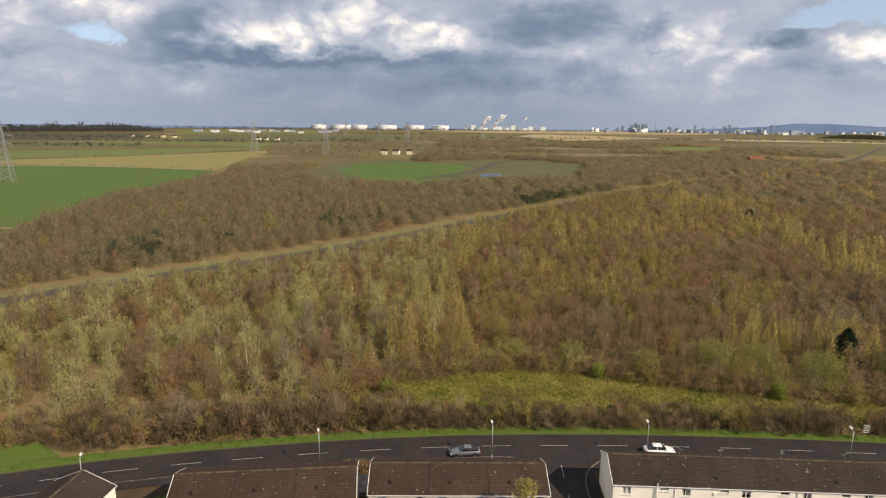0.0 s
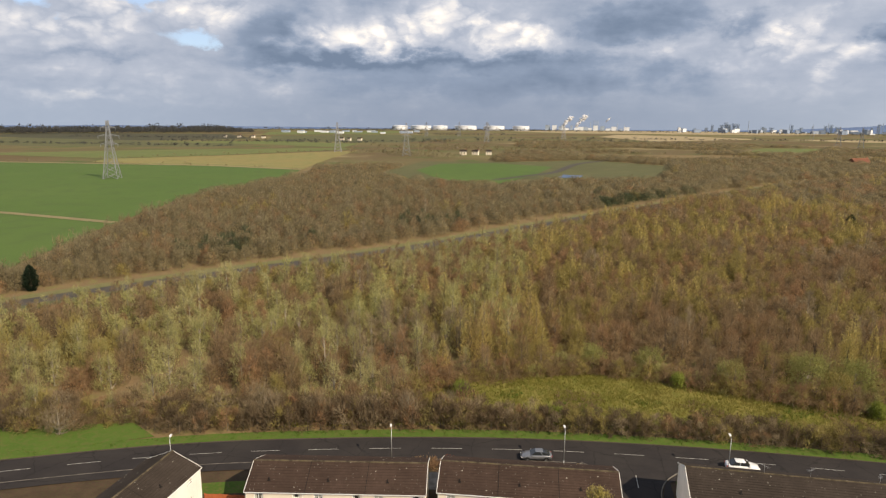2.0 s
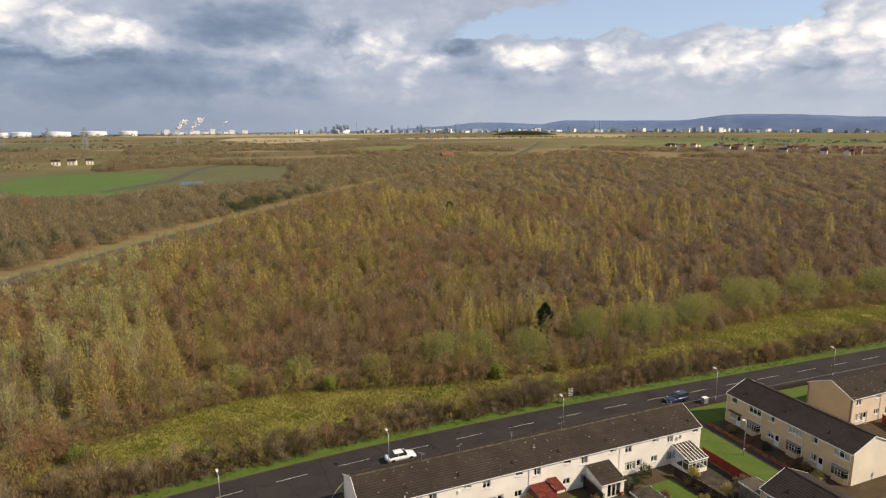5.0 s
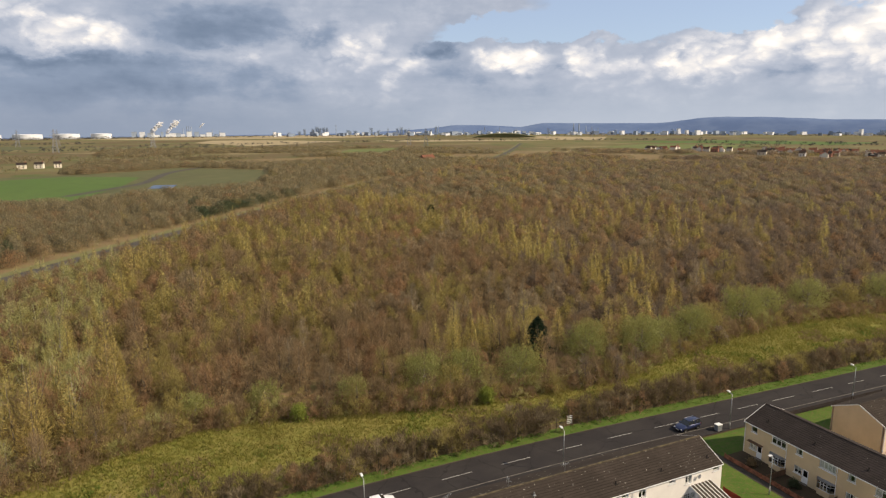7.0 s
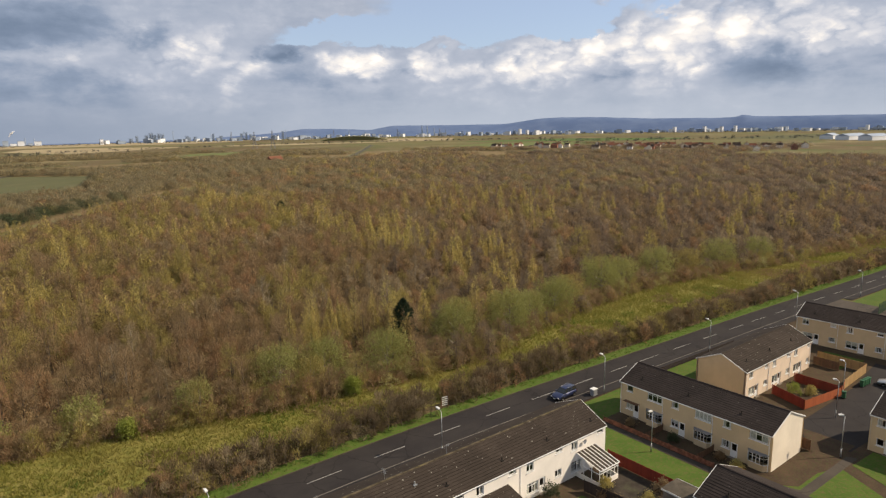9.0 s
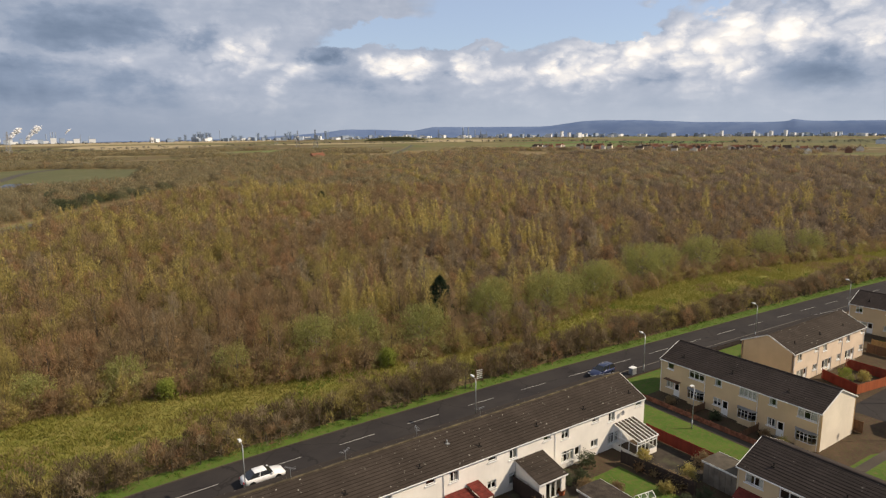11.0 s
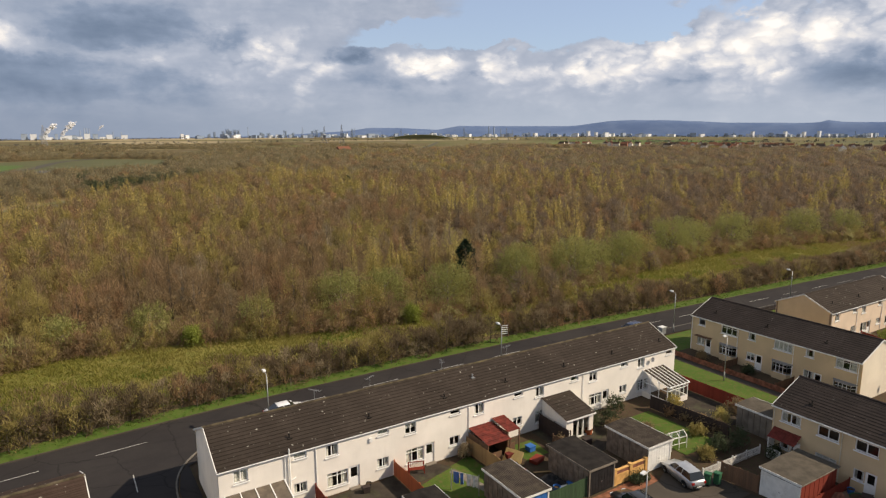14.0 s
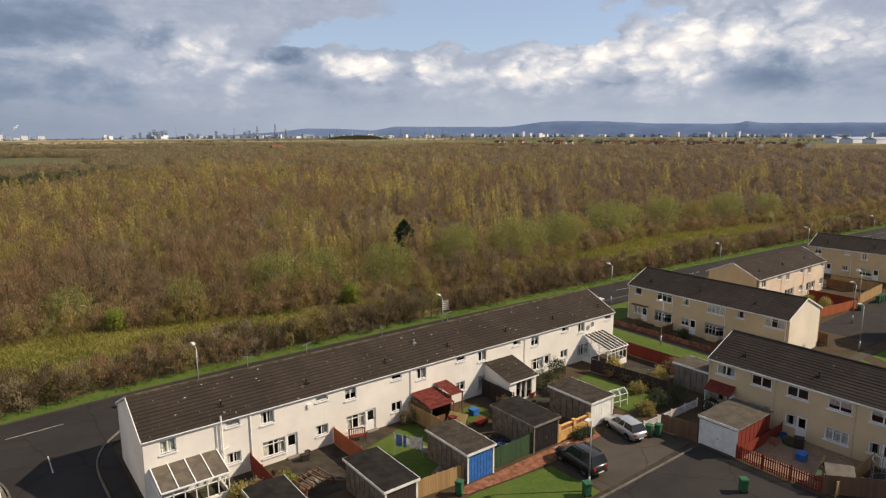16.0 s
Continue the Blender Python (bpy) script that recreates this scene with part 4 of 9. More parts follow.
def door(house, x0, x1, z1, mat="upvc", y=0.09, glazed=True, z0=0.0):
    """A panelled door leaf in its frame, with a glazed upper light, a handle and a step."""
    g = Geo()
    g.box(x0, x0 + 0.06, y - 0.02, y + 0.07, z0, z1).box(x1 - 0.06, x1, y - 0.02, y + 0.07, z0, z1).box(x0 + 0.06, x1 - 0.06, y - 0.02, y + 0.07, z1 - 0.06, z1)
    a, b = x0 + 0.06, x1 - 0.06
    top = z0 + 1.0 if glazed else z1 - 0.06
    g.box(a, b, y, y + 0.05, z0 + 0.02, top)
    g.box(a + 0.1, b - 0.1, y - 0.012, y, z0 + 0.2, z0 + 0.85)
    if glazed:
        g.box(a, a + 0.12, y, y + 0.05, top, z1 - 0.06).box(b - 0.12, b, y, y + 0.05, top, z1 - 0.06).box(a + 0.12, b - 0.12, y, y + 0.05, z1 - 0.18, z1 - 0.06)
    d = part("door", g, mat, house)
    if glazed:
        p = part("pane", Geo().face((a + 0.12, y + 0.025, top), (b - 0.12, y + 0.025, top), (b - 0.12, y + 0.025, z1 - 0.18), (a + 0.12, y + 0.025, z1 - 0.18)), "glass", d)
        p.visible_shadow = False
    part("handle", Geo().box(b - 0.11, b - 0.08, y - 0.05, y - 0.03, z0 + 0.98, z0 + 1.12), "chrome", d, "chrome lever handle")
    part("step", Geo().box(x0 - 0.05, x1 + 0.05, -0.35, y - 0.03, -0.02, 0.1), "concrete", d)
    return d


def bay(house, x0, x1, z0, z1, out=0.55, lights=4, brick=None):
    """A shallow bay window with canted sides, a lead-grey roof and a panelled apron."""
    g = Geo()
    o = [(x0, 0.0), (x0 + 0.35, -out), (x1 - 0.35, -out), (x1, 0.0)]
    g.prism([(p[0], p[1]) for p in o], "z", -0.02, z0)
    b = part("bay_window", g, brick or "upvc", house)
    part("bay_roof", Geo().prism([(x0 - 0.08, 0.0), (x0 + 0.3, -out - 0.1), (x1 - 0.3, -out - 0.1), (x1 + 0.08, 0.0)], "z", z1, z1 + 0.1), "steel_grey", b)
    f, s = Geo(), 0.06
    segs = [(o[0], o[1], 1), (o[1], o[2], lights), (o[2], o[3], 1)]
    panes = []
    for p, q, n in segs:
        for k in range(n + 1):
            u = (p[0] + (q[0] - p[0]) * k / n, p[1] + (q[1] - p[1]) * k / n)
            f.bar((u[0], u[1], z0), (u[0], u[1], z1), s, s)
        f.bar((p[0], p[1], z0 + 0.03), (q[0], q[1], z0 + 0.03), 0.07, 0.06).bar((p[0], p[1], z1 - 0.03), (q[0], q[1], z1 - 0.03), 0.07, 0.06)
        zt = z0 + (z1 - z0) * 0.68
        f.bar((p[0], p[1], zt), (q[0], q[1], zt), 0.05, 0.045)
        for k in range(n):
            a, c = k / n, (k + 1) / n
            panes.append([(p[0] + (q[0] - p[0]) * t, p[1] + (q[1] - p[1]) * t) for t in (a, c)])
    part("frame", f, "upvc", b)
    for u, v in panes:
        p = part("pane", Geo().face((*u, z0), (*v, z0), (*v, z1), (*u, z1)), "glass", b)
        p.visible_shadow = False


def roof_slope(length, x0, y_eave, y_ridge, z_eave, z_ridge, courses=13, lip=0.03):
    """One slope of tiles laid in courses, each with its own lower edge."""
    g = Geo()
    pts = []
    for k in range(courses + 1):
        t = k / courses
        y, z = y_eave + (y_ridge - y_eave) * t, z_eave + (z_ridge - z_eave) * t
        pts += [(y, z), (y, z + lip)] if k < courses else [(y, z)]
    g.v = [(x0, y, z) for y, z in pts] + [(x0 + length, y, z) for y, z in pts]
    n = len(pts)
    g.f = [(i, n + i, n + i + 1, i + 1) for i in range(n - 1)]
    return g


def house_shell(name, m, length, depth, eave, ridge, wall, tiles, holes, label, gable_wall=None, units=1, over=0.28, group="terraced houses", back_holes=(), verge="white_paint", ridge_mat=None, splits=True):
    """Walls with their openings, gables, floors, roof slopes, ridge tiles, gutters, fascias and verges."""
    h = thing(name, m, label, "house", group)
    part("wall", wall_with_holes(length, eave, holes), wall, h, "front wall")
    back = wall_with_holes(length, eave, back_holes)
    back.v = [(length - x, depth - y, z) for x, y, z in back.v]
    part("wall", back, wall, h, "rear wall")
    mid = depth / 2
    for x0, x1 in ((0.0, 0.24), (length - 0.24, length)):
        g = Geo().prism([(0.262, -0.05), (depth - 0.262, -0.05), (depth - 0.262, eave), (mid, ridge - 0.08), (0.262, eave)], "x", x0 + (0.002 if x0 == 0 else -0.002), x1)
        part("gable_wall", g, gable_wall or wall, h)
    part("floor", Geo().box(0.25, length - 0.25, 0.27, depth - 0.27, 0.0, 0.05).box(0.25, length - 0.25, 0.27, depth - 0.27, 2.35, 2.55), "interior", h)
    part("partition", Geo().box(0.25, length - 0.25, mid - 0.05, mid + 0.05, 0.05, eave), "interior", h)
    k = (ridge - eave) / mid
    ze = eave - over * k
    roof = part("roof", roof_slope(length + 0.24, -0.12, -over, mid, ze + 0.06, ridge + 0.06), tiles, h)
    part("roof_back", roof_slope(length + 0.24, -0.12, depth + over, mid, ze + 0.06, ridge + 0.06), tiles, roof)
    u = Geo().face((-0.1, -over + 0.02, ze + 0.03), (length + 0.1, -over + 0.02, ze + 0.03), (length + 0.1, mid, ridge + 0.02), (-0.1, mid, ridge + 0.02))
    u.face((-0.1, depth + over - 0.02, ze + 0.03), (-0.1, mid, ridge + 0.02), (length + 0.1, mid, ridge + 0.02), (length + 0.1, depth + over - 0.02, ze + 0.03))
    part("underlay", u, "felt", roof)
    cap = Geo()
    n = int((length + 0.24) / 0.46)
    for i in range(n):
        x0 = -0.12 + i * (length + 0.24) / n
        x1 = x0 + (length + 0.24) / n - 0.015
        dz = random.uniform(-0.006, 0.006)
        pts = [(mid + 0.15 * math.cos(a), ridge + 0.03 + dz + 0.11 * math.sin(a)) for a in (math.pi * q / 5 for q in range(6))]
        cap.prism(pts, "x", x0, x1)
    part("ridge_tiles", cap, ridge_mat or tiles, roof)
    for x in (-0.13, length + 0.07):
        g = Geo()
        for s in (0, 1):
            y0 = -over if s == 0 else depth + over
            g.face((x, y0, ze - 0.06), (x, mid, ridge - 0.06), (x, mid, ridge + 0.10), (x, y0, ze + 0.10))
            g.face((x + 0.06, y0, ze - 0.06), (x + 0.06, mid, ridge - 0.06), (x + 0.06, mid, ridge + 0.10), (x + 0.06, y0, ze + 0.10))
            g.face((x, y0, ze + 0.10), (x + 0.06, y0, ze + 0.10), (x + 0.06, mid, ridge + 0.10), (x, mid, ridge + 0.10))
            g.face((x, y0, ze - 0.06), (x + 0.06, y0, ze - 0.06), (x + 0.06, y0, ze + 0.10), (x, y0, ze + 0.10))
        part("verge_board", g, verge, roof)
    part("fascia", Geo().box(-0.1, length + 0.1, -over + 0.03, -over + 0.06, ze - 0.12, ze + 0.04).box(-0.1, length + 0.1, -over + 0.06, -0.002, ze - 0.12, ze - 0.09), "upvc", roof)
    part("fascia", Geo().box(-0.1, length + 0.1, depth + over - 0.06, depth + over - 0.03, ze - 0.12, ze + 0.04), "upvc", roof)
    gut = [(-over + 0.02 - 0.06 + 0.06 * math.cos(a), ze + 0.02 + 0.055 * math.sin(a)) for a in (math.pi + math.pi * q / 5 for q in range(6))]
    part("gutter", Geo().prism(gut, "x", -0.1, length + 0.1), "upvc", roof)
    if splits:
        for i in range(1, units):
            x = length * i / units
            part("party_joint", roof_slope(0.07, x - 0.035, -over, mid, ze + 0.10, ridge + 0.10, 1), "felt", roof)
    return h, ze, roof


def downpipe(house, x, ze, over=0.28, mat="upvc"):
    g = Geo().tube((x, -over + 0.0, ze), (x, -0.06, ze - 0.35), 0.04).tube((x, -0.06, ze - 0.35), (x, -0.06, 0.05), 0.04)
    for z in (1.0, 2.6):
        g.box(x - 0.06, x + 0.06, -0.10, -0.002, z, z + 0.05)
    part("downpipe", g, mat, house)


def soil_stack(house, x, top):
    part("soil_pipe", Geo().tube((x, -0.12, 0.05), (x, -0.12, top), 0.06).tube((x, -0.12, 2.4), (x + 0.5, -0.05, 2.55), 0.045), "upvc", house)


def roof_vent(roof, x, t, depth, eave, ridge, pale=False):
    """A small flue or vent with its cowl, t of the way up the front slope."""
    mid = depth / 2
    y, z = mid * t, eave + (ridge - eave) * t
    g = Geo().tube((x, y, z), (x, y, z + 0.34), 0.055, n=8).tube((x, y, z + 0.34), (x, y, z + 0.42), 0.10, 0.07, n=8).box(x - 0.18, x + 0.18, y - 0.2, y + 0.16, z + 0.02, z + 0.10)
    part("roof_vent", g, "galvanised" if pale else "felt", roof)


def aerial(house, x, y, z, turn=0.0):
    """A television aerial: a mast, a boom and its rods."""
    g = Geo().tube((x, y, z), (x, y, z + 1.0), 0.02, n=5)
    c, s = math.cos(turn), math.sin(turn)
    g.tube((x - 0.6 * c, y - 0.6 * s, z + 0.95), (x + 0.6 * c, y + 0.6 * s, z + 0.95), 0.014, n=4)
    for k in range(7):
        u = -0.55 + 0.18 * k
        L = 0.28 - 0.02 * k
        g.tube((x + u * c + L * s, y + u * s - L * c, z + 0.95), (x + u * c - L * s, y + u * s + L * c, z + 0.95), 0.009, n=4)
    part("aerial", g, "galvanised", house)


UNIT = 7.335


def white_terrace():
    rng = random.Random(4)
    n, depth, eave, ridge = 7, 8.2, 4.72, 6.62
    L = UNIT * n
    holes, wins, doors = [], [], []
    for i in range(n):
        o = i * UNIT
        wins += [(o + 1.08, o + 2.20, 3.42, 4.48, 2), (o + 5.75, o + 6.85, 4.04, 4.56, 1)]
        if i != 4:
            wins.append((o + 5.66, o + 6.78, 1.05, 1.95, 2))
        if i == 0:
            wins.append((o + 0.9, o + 2.9, 0.85, 2.0, 3))
        else:
            wins.append((o + 1.12, o + 3.0, 0.64, 1.96, 2 if i % 2 else 3))
        doors.append((o + 3.1, o + 4.05, 2.02))
    holes = [w[:4] for w in wins] + [(d[0], d[1], 0.0, d[2]) for d in doors]
    h, ze, roof = house_shell("terraced_house", frame_at(0, 0, 0), L, depth, eave, ridge, "white_render", "tiles_brown", holes,
                              "long white rendered terrace with a lichened brown tile roof", units=n, splits=False, over=0.10, ridge_mat="ridge_moss")
    for x0, x1, z0, z1, k in wins:
        window(h, x0, x1, z0, z1, k, curtain=0.9, rng=rng, transom=(z1 - z0 > 1.2))
    for i, (x0, x1, z1) in enumerate(doors):
        door(h, x0, x1, z1)
    for x in (5.05, 7.6, 22.45, 36.8):
        downpipe(h, x, ze, 0.10)
    soil_stack(h, 5.40, 5.15)
    for i in range(n):
        o = i * UNIT
        roof_vent(roof, o + 5.9 - (0.3 if i % 2 else 0), 0.30, depth, eave, ridge)
        if i == 3:
            roof_vent(roof, o + 2.6, 0.62, depth, eave, ridge, True)
    for x, tr in ((14.6, 0.5), (22.3, 1.2), (30.2, 0.2), (9.3, 2.2)):
        aerial(h, x, depth / 2 + 0.4, ridge - 0.1, tr)
    for x in (12.3,):
        part("wall_box", Geo().box(x, x + 0.28, -0.12, -0.002, 3.75 if x > 12 else 4.05, 4.1 if x > 12 else 4.35), "upvc", h)
    # satellite dishes
    for x, z in ((47.2, 4.1),):
        g = Geo()
        ring = [(x + 0.3 * math.cos(a), -0.28, z + 0.3 * math.sin(a)) for a in (2 * math.pi * k / 12 for k in range(12))]
        for a, b in zip(ring, ring[1:] + ring[:1]):
            g.face(a, b, (x, -0.20, z))
        g.bar((x, -0.20, z), (x, -0.002, z - 0.1), 0.04, 0.04).bar((x, -0.2, z - 0.05), (x, -0.55, z - 0.12), 0.02, 0.02)
        part("satellite_dish", g, "steel_grey", h)
    return h


white_terrace()


def cream_house(x, y, turn, units, unit, label, wall, front="bays", tiles="tiles_dark", depth=8.2, gable=None, seed=1, ridge=6.55, group="terraced houses", eave=4.75):
    rng = random.Random(seed)
    L = unit * units
    wins, doors, bays = [], [], []
    for i in range(units):
        o = i * unit
        if front == "bays":
            wins += [(o + 1.1, o + 2.1, 3.65, 4.55, 1), (o + 4.45, o + 6.7, 3.45, 4.52, 4 if i == 1 else 3)]
            wins.append((o + 1.05, o + 2.15, 1.0, 2.05, 2))
            doors.append((o + 2.2, o + 3.15, 2.05))
            bays.append((o + 4.45, o + 6.9, 0.85, 2.05))
        elif front == "rear":
            wins += [(o + 0.75, o + 2.55, 3.5, 4.45, 2), (o + 4.0, o + 5.8, 3.5, 4.45, 2), (o + 4.0, o + 5.8, 0.85, 1.9, 3)]
            wins.append((o + 0.85, o + 1.7, 0.95, 1.9, 1))
            doors.append((o + 1.75, o + 2.65, 2.0))
        else:
            wins += [(o + 1.08, o + 2.20, 3.42, 4.48, 2), (o + 5.75, o + 6.75, 3.9, 4.52, 1), (o + 5.66, o + 6.78, 1.05, 1.95, 2), (o + 1.12, o + 3.0, 0.64, 1.96, 2)]
            doors.append((o + 3.1, o + 4.05, 2.02))
    holes = [w[:4] for w in wins] + [(d[0], d[1], 0.0, d[2]) for d in doors] + [(b[0] + 0.1, b[1] - 0.1, 0.85, b[3]) for b in bays]
    h, ze, roof = house_shell("terraced_house", frame_at(x, y, turn), L, depth, eave, ridge, wall, tiles, holes, label, gable_wall=gable, units=units, splits=x < -9, over=0.16, group=group, ridge_mat="ridge_moss" if x < -9 else None)
    for x0, x1, z0, z1, k in wins:
        window(h, x0, x1, z0, z1, k, curtain=0.9, rng=rng, transom=k == 3)
    for x0, x1, z1 in doors:
        door(h, x0, x1, z1)
    for b in bays:
        bay(h, *b, brick=wall)
    for i in range(units + 1):
        downpipe(h, min(max(i * unit - 0.25, 0.15), L - 0.15), ze, 0.16, mat="upvc" if front != "rear" else "pale_pipe")
    for i in range(units):
        roof_vent(roof, i * unit + 2.6, 0.35, depth, eave, ridge)
        if front == "bays" and i == 0:
            g = Geo().box(i * unit + 0.9, i * unit + 3.3, -0.6, 0.0, 2.2, 2.28)
            part("door_canopy", g, "timber_brown", h)
    return h, roof


MAT["pale_pipe"] = plain("pale_pipe", (0.62, 0.55, 0.42), 0.6)
# paler gable render paints in the sun on the south end, against the shaded front
cream_house(64.0, 7.25, -90, 3, 7.13, "cream rendered terrace with bay windows and dark tile roof", "cream_render", seed=2, gable="pale_render")
Y3, Y3_ROOF = cream_house(46.0, -15.1, -90, 5, 6.3, "yellow rendered terrace with white windows and brown tile roof", "cream_render", "rear", "tiles_dark", seed=5)
# darker gable render paints in the shade on the west end, beside the sunlit front
cream_house(80.3, -2.6, 0, 3, 7.2, "pink-cream rendered terrace with weathered tile roof", "pink_render", "plain", "tiles_brown", depth=7.8, seed=7, gable="cream_render")
cream_house(114.3, 5.2, -87, 4, 7.3, "cream terrace across the end of the close", "cream_render", "plain", "tiles_dark", seed=8)
cream_house(78.9, -19.2, -90, 3, 7.3, "cream terrace behind a lawn", "cream_render", "rear", "tiles_dark", seed=9)
cream_house(-30.2, -4.25, 3.6, 3, 7.34, "pale rendered terrace with lichened red-brown tiles", "pale_render", "plain", "tiles_red", depth=8.4, seed=11, ridge=6.5)
cream_house(-53.3, -8.4, 8.6, 3, 7.34, "cream rendered terrace with reddish weathered tiles", "pale_render", "plain", "tiles_red", depth=8.4, seed=12, ridge=6.45)
cream_house(-62.4, -21.7, 90 - 3, 2, 8.6, "white rendered house with a stained tile roof", "white_render", "plain", "tiles_brown", depth=8.0, seed=13, ridge=6.5)

# ---- trees and other plants ----
RNG = np.random.default_rng(7)


def ribbon(p, q, w, rng, face=None):
    """A thin blade from p to q: one triangle each, w wide at its foot; sprays lie flat to the direction they face."""
    d = q - p
    s = np.cross(d, rng.normal(size=d.shape) if face is None else face + rng.normal(size=d.shape) * 0.45)
    s /= np.linalg.norm(s, axis=1, keepdims=True) + 1e-9
    return np.stack([p - s * w / 2, p + s * w / 2, q], 1)


def limb(p, q, r0, r1):
    """A three-sided tapered limb as six triangles."""
    d = q - p
    x = np.cross(d, [0.3, 0.9, 0.2])
    x /= np.linalg.norm(x)
    y = np.cross(d, x)
    y /= np.linalg.norm(y)
    a = [p + r0 * (x * math.cos(t) + y * math.sin(t)) for t in (0, 2.1, 4.2)]
    b = [q + r1 * (x * math.cos(t) + y * math.sin(t)) for t in (0, 2.1, 4.2)]
    out = []
    for i in range(3):
        j = (i + 1) % 3
        out += [[a[i], a[j], b[j]], [a[i], b[j], b[i]]]
    return np.array(out)


def boughs(h, stem, tips, r0, r1):
    """A stem in rings with tapered boughs growing out of its rings, all one piece of wood."""
    ang = np.array([0, 2.1, 4.2])
    rings = []
    for k, q in enumerate(stem):
        r = r0 * (1 - k / len(stem)) + 0.004
        rings.append(np.stack([q[0] + r * np.cos(ang), q[1] + r * np.sin(ang), np.full(3, q[2])], 1))
    out = []

    def tube(a, b):
        for i in range(3):
            j = (i + 1) % 3
            out.extend([[a[i], a[j], b[j]], [a[i], b[j], b[i]]])

    for a, b in zip(rings[:-1], rings[1:]):
        tube(a, b)
    heights = np.array([q[2] for q in stem])
    for p, q in tips:
        a = rings[int(np.argmin(np.abs(heights - p[2])))]
        c = a.mean(0)
        mid = c + (q - c) * 0.5 + [0, 0, -0.04 * h]
        tri = np.stack([np.cos(ang), np.sin(ang), 0 * ang], 1)
        m = mid + tri * (r1 * 0.7)
        tube(a, m)
        tube(m, q + tri * (r1 * 0.25))
    return np.array(out)


def tree_bare(h, spread, rng, limbs=10, twigs=220, size=0.55, low=0.25, wide=0.07, dome=False, leaves=0, stout=1.0):
    """A leafless or budding tree whose crown is made of lobes: (wood triangles, twig triangles)."""
    tips, lobes = [], []
    count = max(limbs, 5)
    for k in range(count):
        t = (k + 0.5) / count
        a = k * 2.4 + rng.random() * 0.9
        zc = h * (low + (0.94 - low) * (0.12 + 0.80 * t))
        prof = math.sqrt(max(0.05, 1 - (2 * t - 0.75) ** 2 / 1.9)) if dome else (1.05 - 0.75 * t)
        r = spread * prof * (0.55 + 0.25 * rng.random())
        q = np.array([r * math.cos(a), r * math.sin(a), zc])
        lobes.append((*q, spread * (0.42 if dome else 0.40) * (0.8 + 0.4 * rng.random())))
        if k < limbs:
            tips.append((np.array([0, 0, max(h * 0.06, zc - h * (0.22 + 0.2 * rng.random()))]), q))
    lobes.append((0, 0, h * (0.80 if dome else 0.76), spread * 0.42))
    bend = rng.normal(size=2) * 0.12
    stem = [np.array([bend[0] * t, bend[1] * t, h * 0.92 * t]) for t in np.linspace(0, 1, 6 if limbs > 4 else 4)]
    wood = boughs(h, stem, tips, 0.016 * h * stout, 0.006 * h * stout)
    lob = np.array(lobes)
    n = twigs
    pick = rng.integers(0, len(lob), n)
    u = rng.normal(size=(n, 3)) + [0, 0, 0.25]
    u /= np.linalg.norm(u, axis=1, keepdims=True)
    R = lob[pick, 3:4] * [1, 1, 1.15]
    P = lob[pick, :3] + u * R * (rng.random((n, 1)) ** 0.5)
    P[:, 2] = np.clip(P[:, 2], 0.03 * h, h * 1.02)
    D = u * 0.62 + rng.normal(size=(n, 3)) * 0.34 + [0, 0, 0.75]
    D /= np.linalg.norm(D, axis=1, keepdims=True)
    L = size * (0.6 + 0.8 * rng.random(n))[:, None]
    face = u * 0.7 + P * [1, 1, 0] / spread * 0.6 + [0, 0, 0.25]
    tw = ribbon(P - D * L * 0.3, P + D * L * 0.7, wide, rng, face)
    if leaves:
        k = rng.integers(0, n, leaves)
        Q = P[k] + D[k] * L[k] * rng.random((leaves, 1)) + rng.normal(size=(leaves, 3)) * 0.12
        E_ = rng.normal(size=(leaves, 3))
        E_ /= np.linalg.norm(E_, axis=1, keepdims=True)
        tw = np.concatenate([tw, ribbon(Q, Q + E_ * wide * 2.4, wide * 2.2, rng, face[k])])
    return wood, tw


def tree_fir(h, spread, rng, n=3600, low=0.02):
    """A dense evergreen: drooping sprays set all over a rounded cone with a ragged outline."""
    stem = [np.array([0, 0, h * t]) for t in np.linspace(0, 0.96, 5)]
    wood = boughs(h, stem, [], 0.018 * h, 0.01)
    t = rng.random(n) ** 1.15
    a = rng.random(n) * 6.283
    lump = 0.86 + 0.16 * np.sin(a * 5 + t * 31) + 0.10 * np.sin(a * 3 - t * 17)
    r = spread * np.minimum(1, 0.45 + 2.6 * t) * (1 - t ** 3.2) ** 0.8 * lump * (0.30 + 0.70 * rng.random(n) ** 0.45)
    P = np.stack([np.cos(a) * r, np.sin(a) * r, h * (low + (1 - low) * t)], 1)
    D = np.stack([np.cos(a), np.sin(a), 0.15 + 0.35 * rng.random(n)], 1) + rng.normal(size=(n, 3)) * 0.35
    L = 0.38 * (0.6 + 0.7 * rng.random((n, 1)))
    return wood, ribbon(P - D * L * 0.5, P + D * L * 0.6, 0.24, rng, np.stack([np.cos(a), np.sin(a), 0.5 + 0 * a], 1))


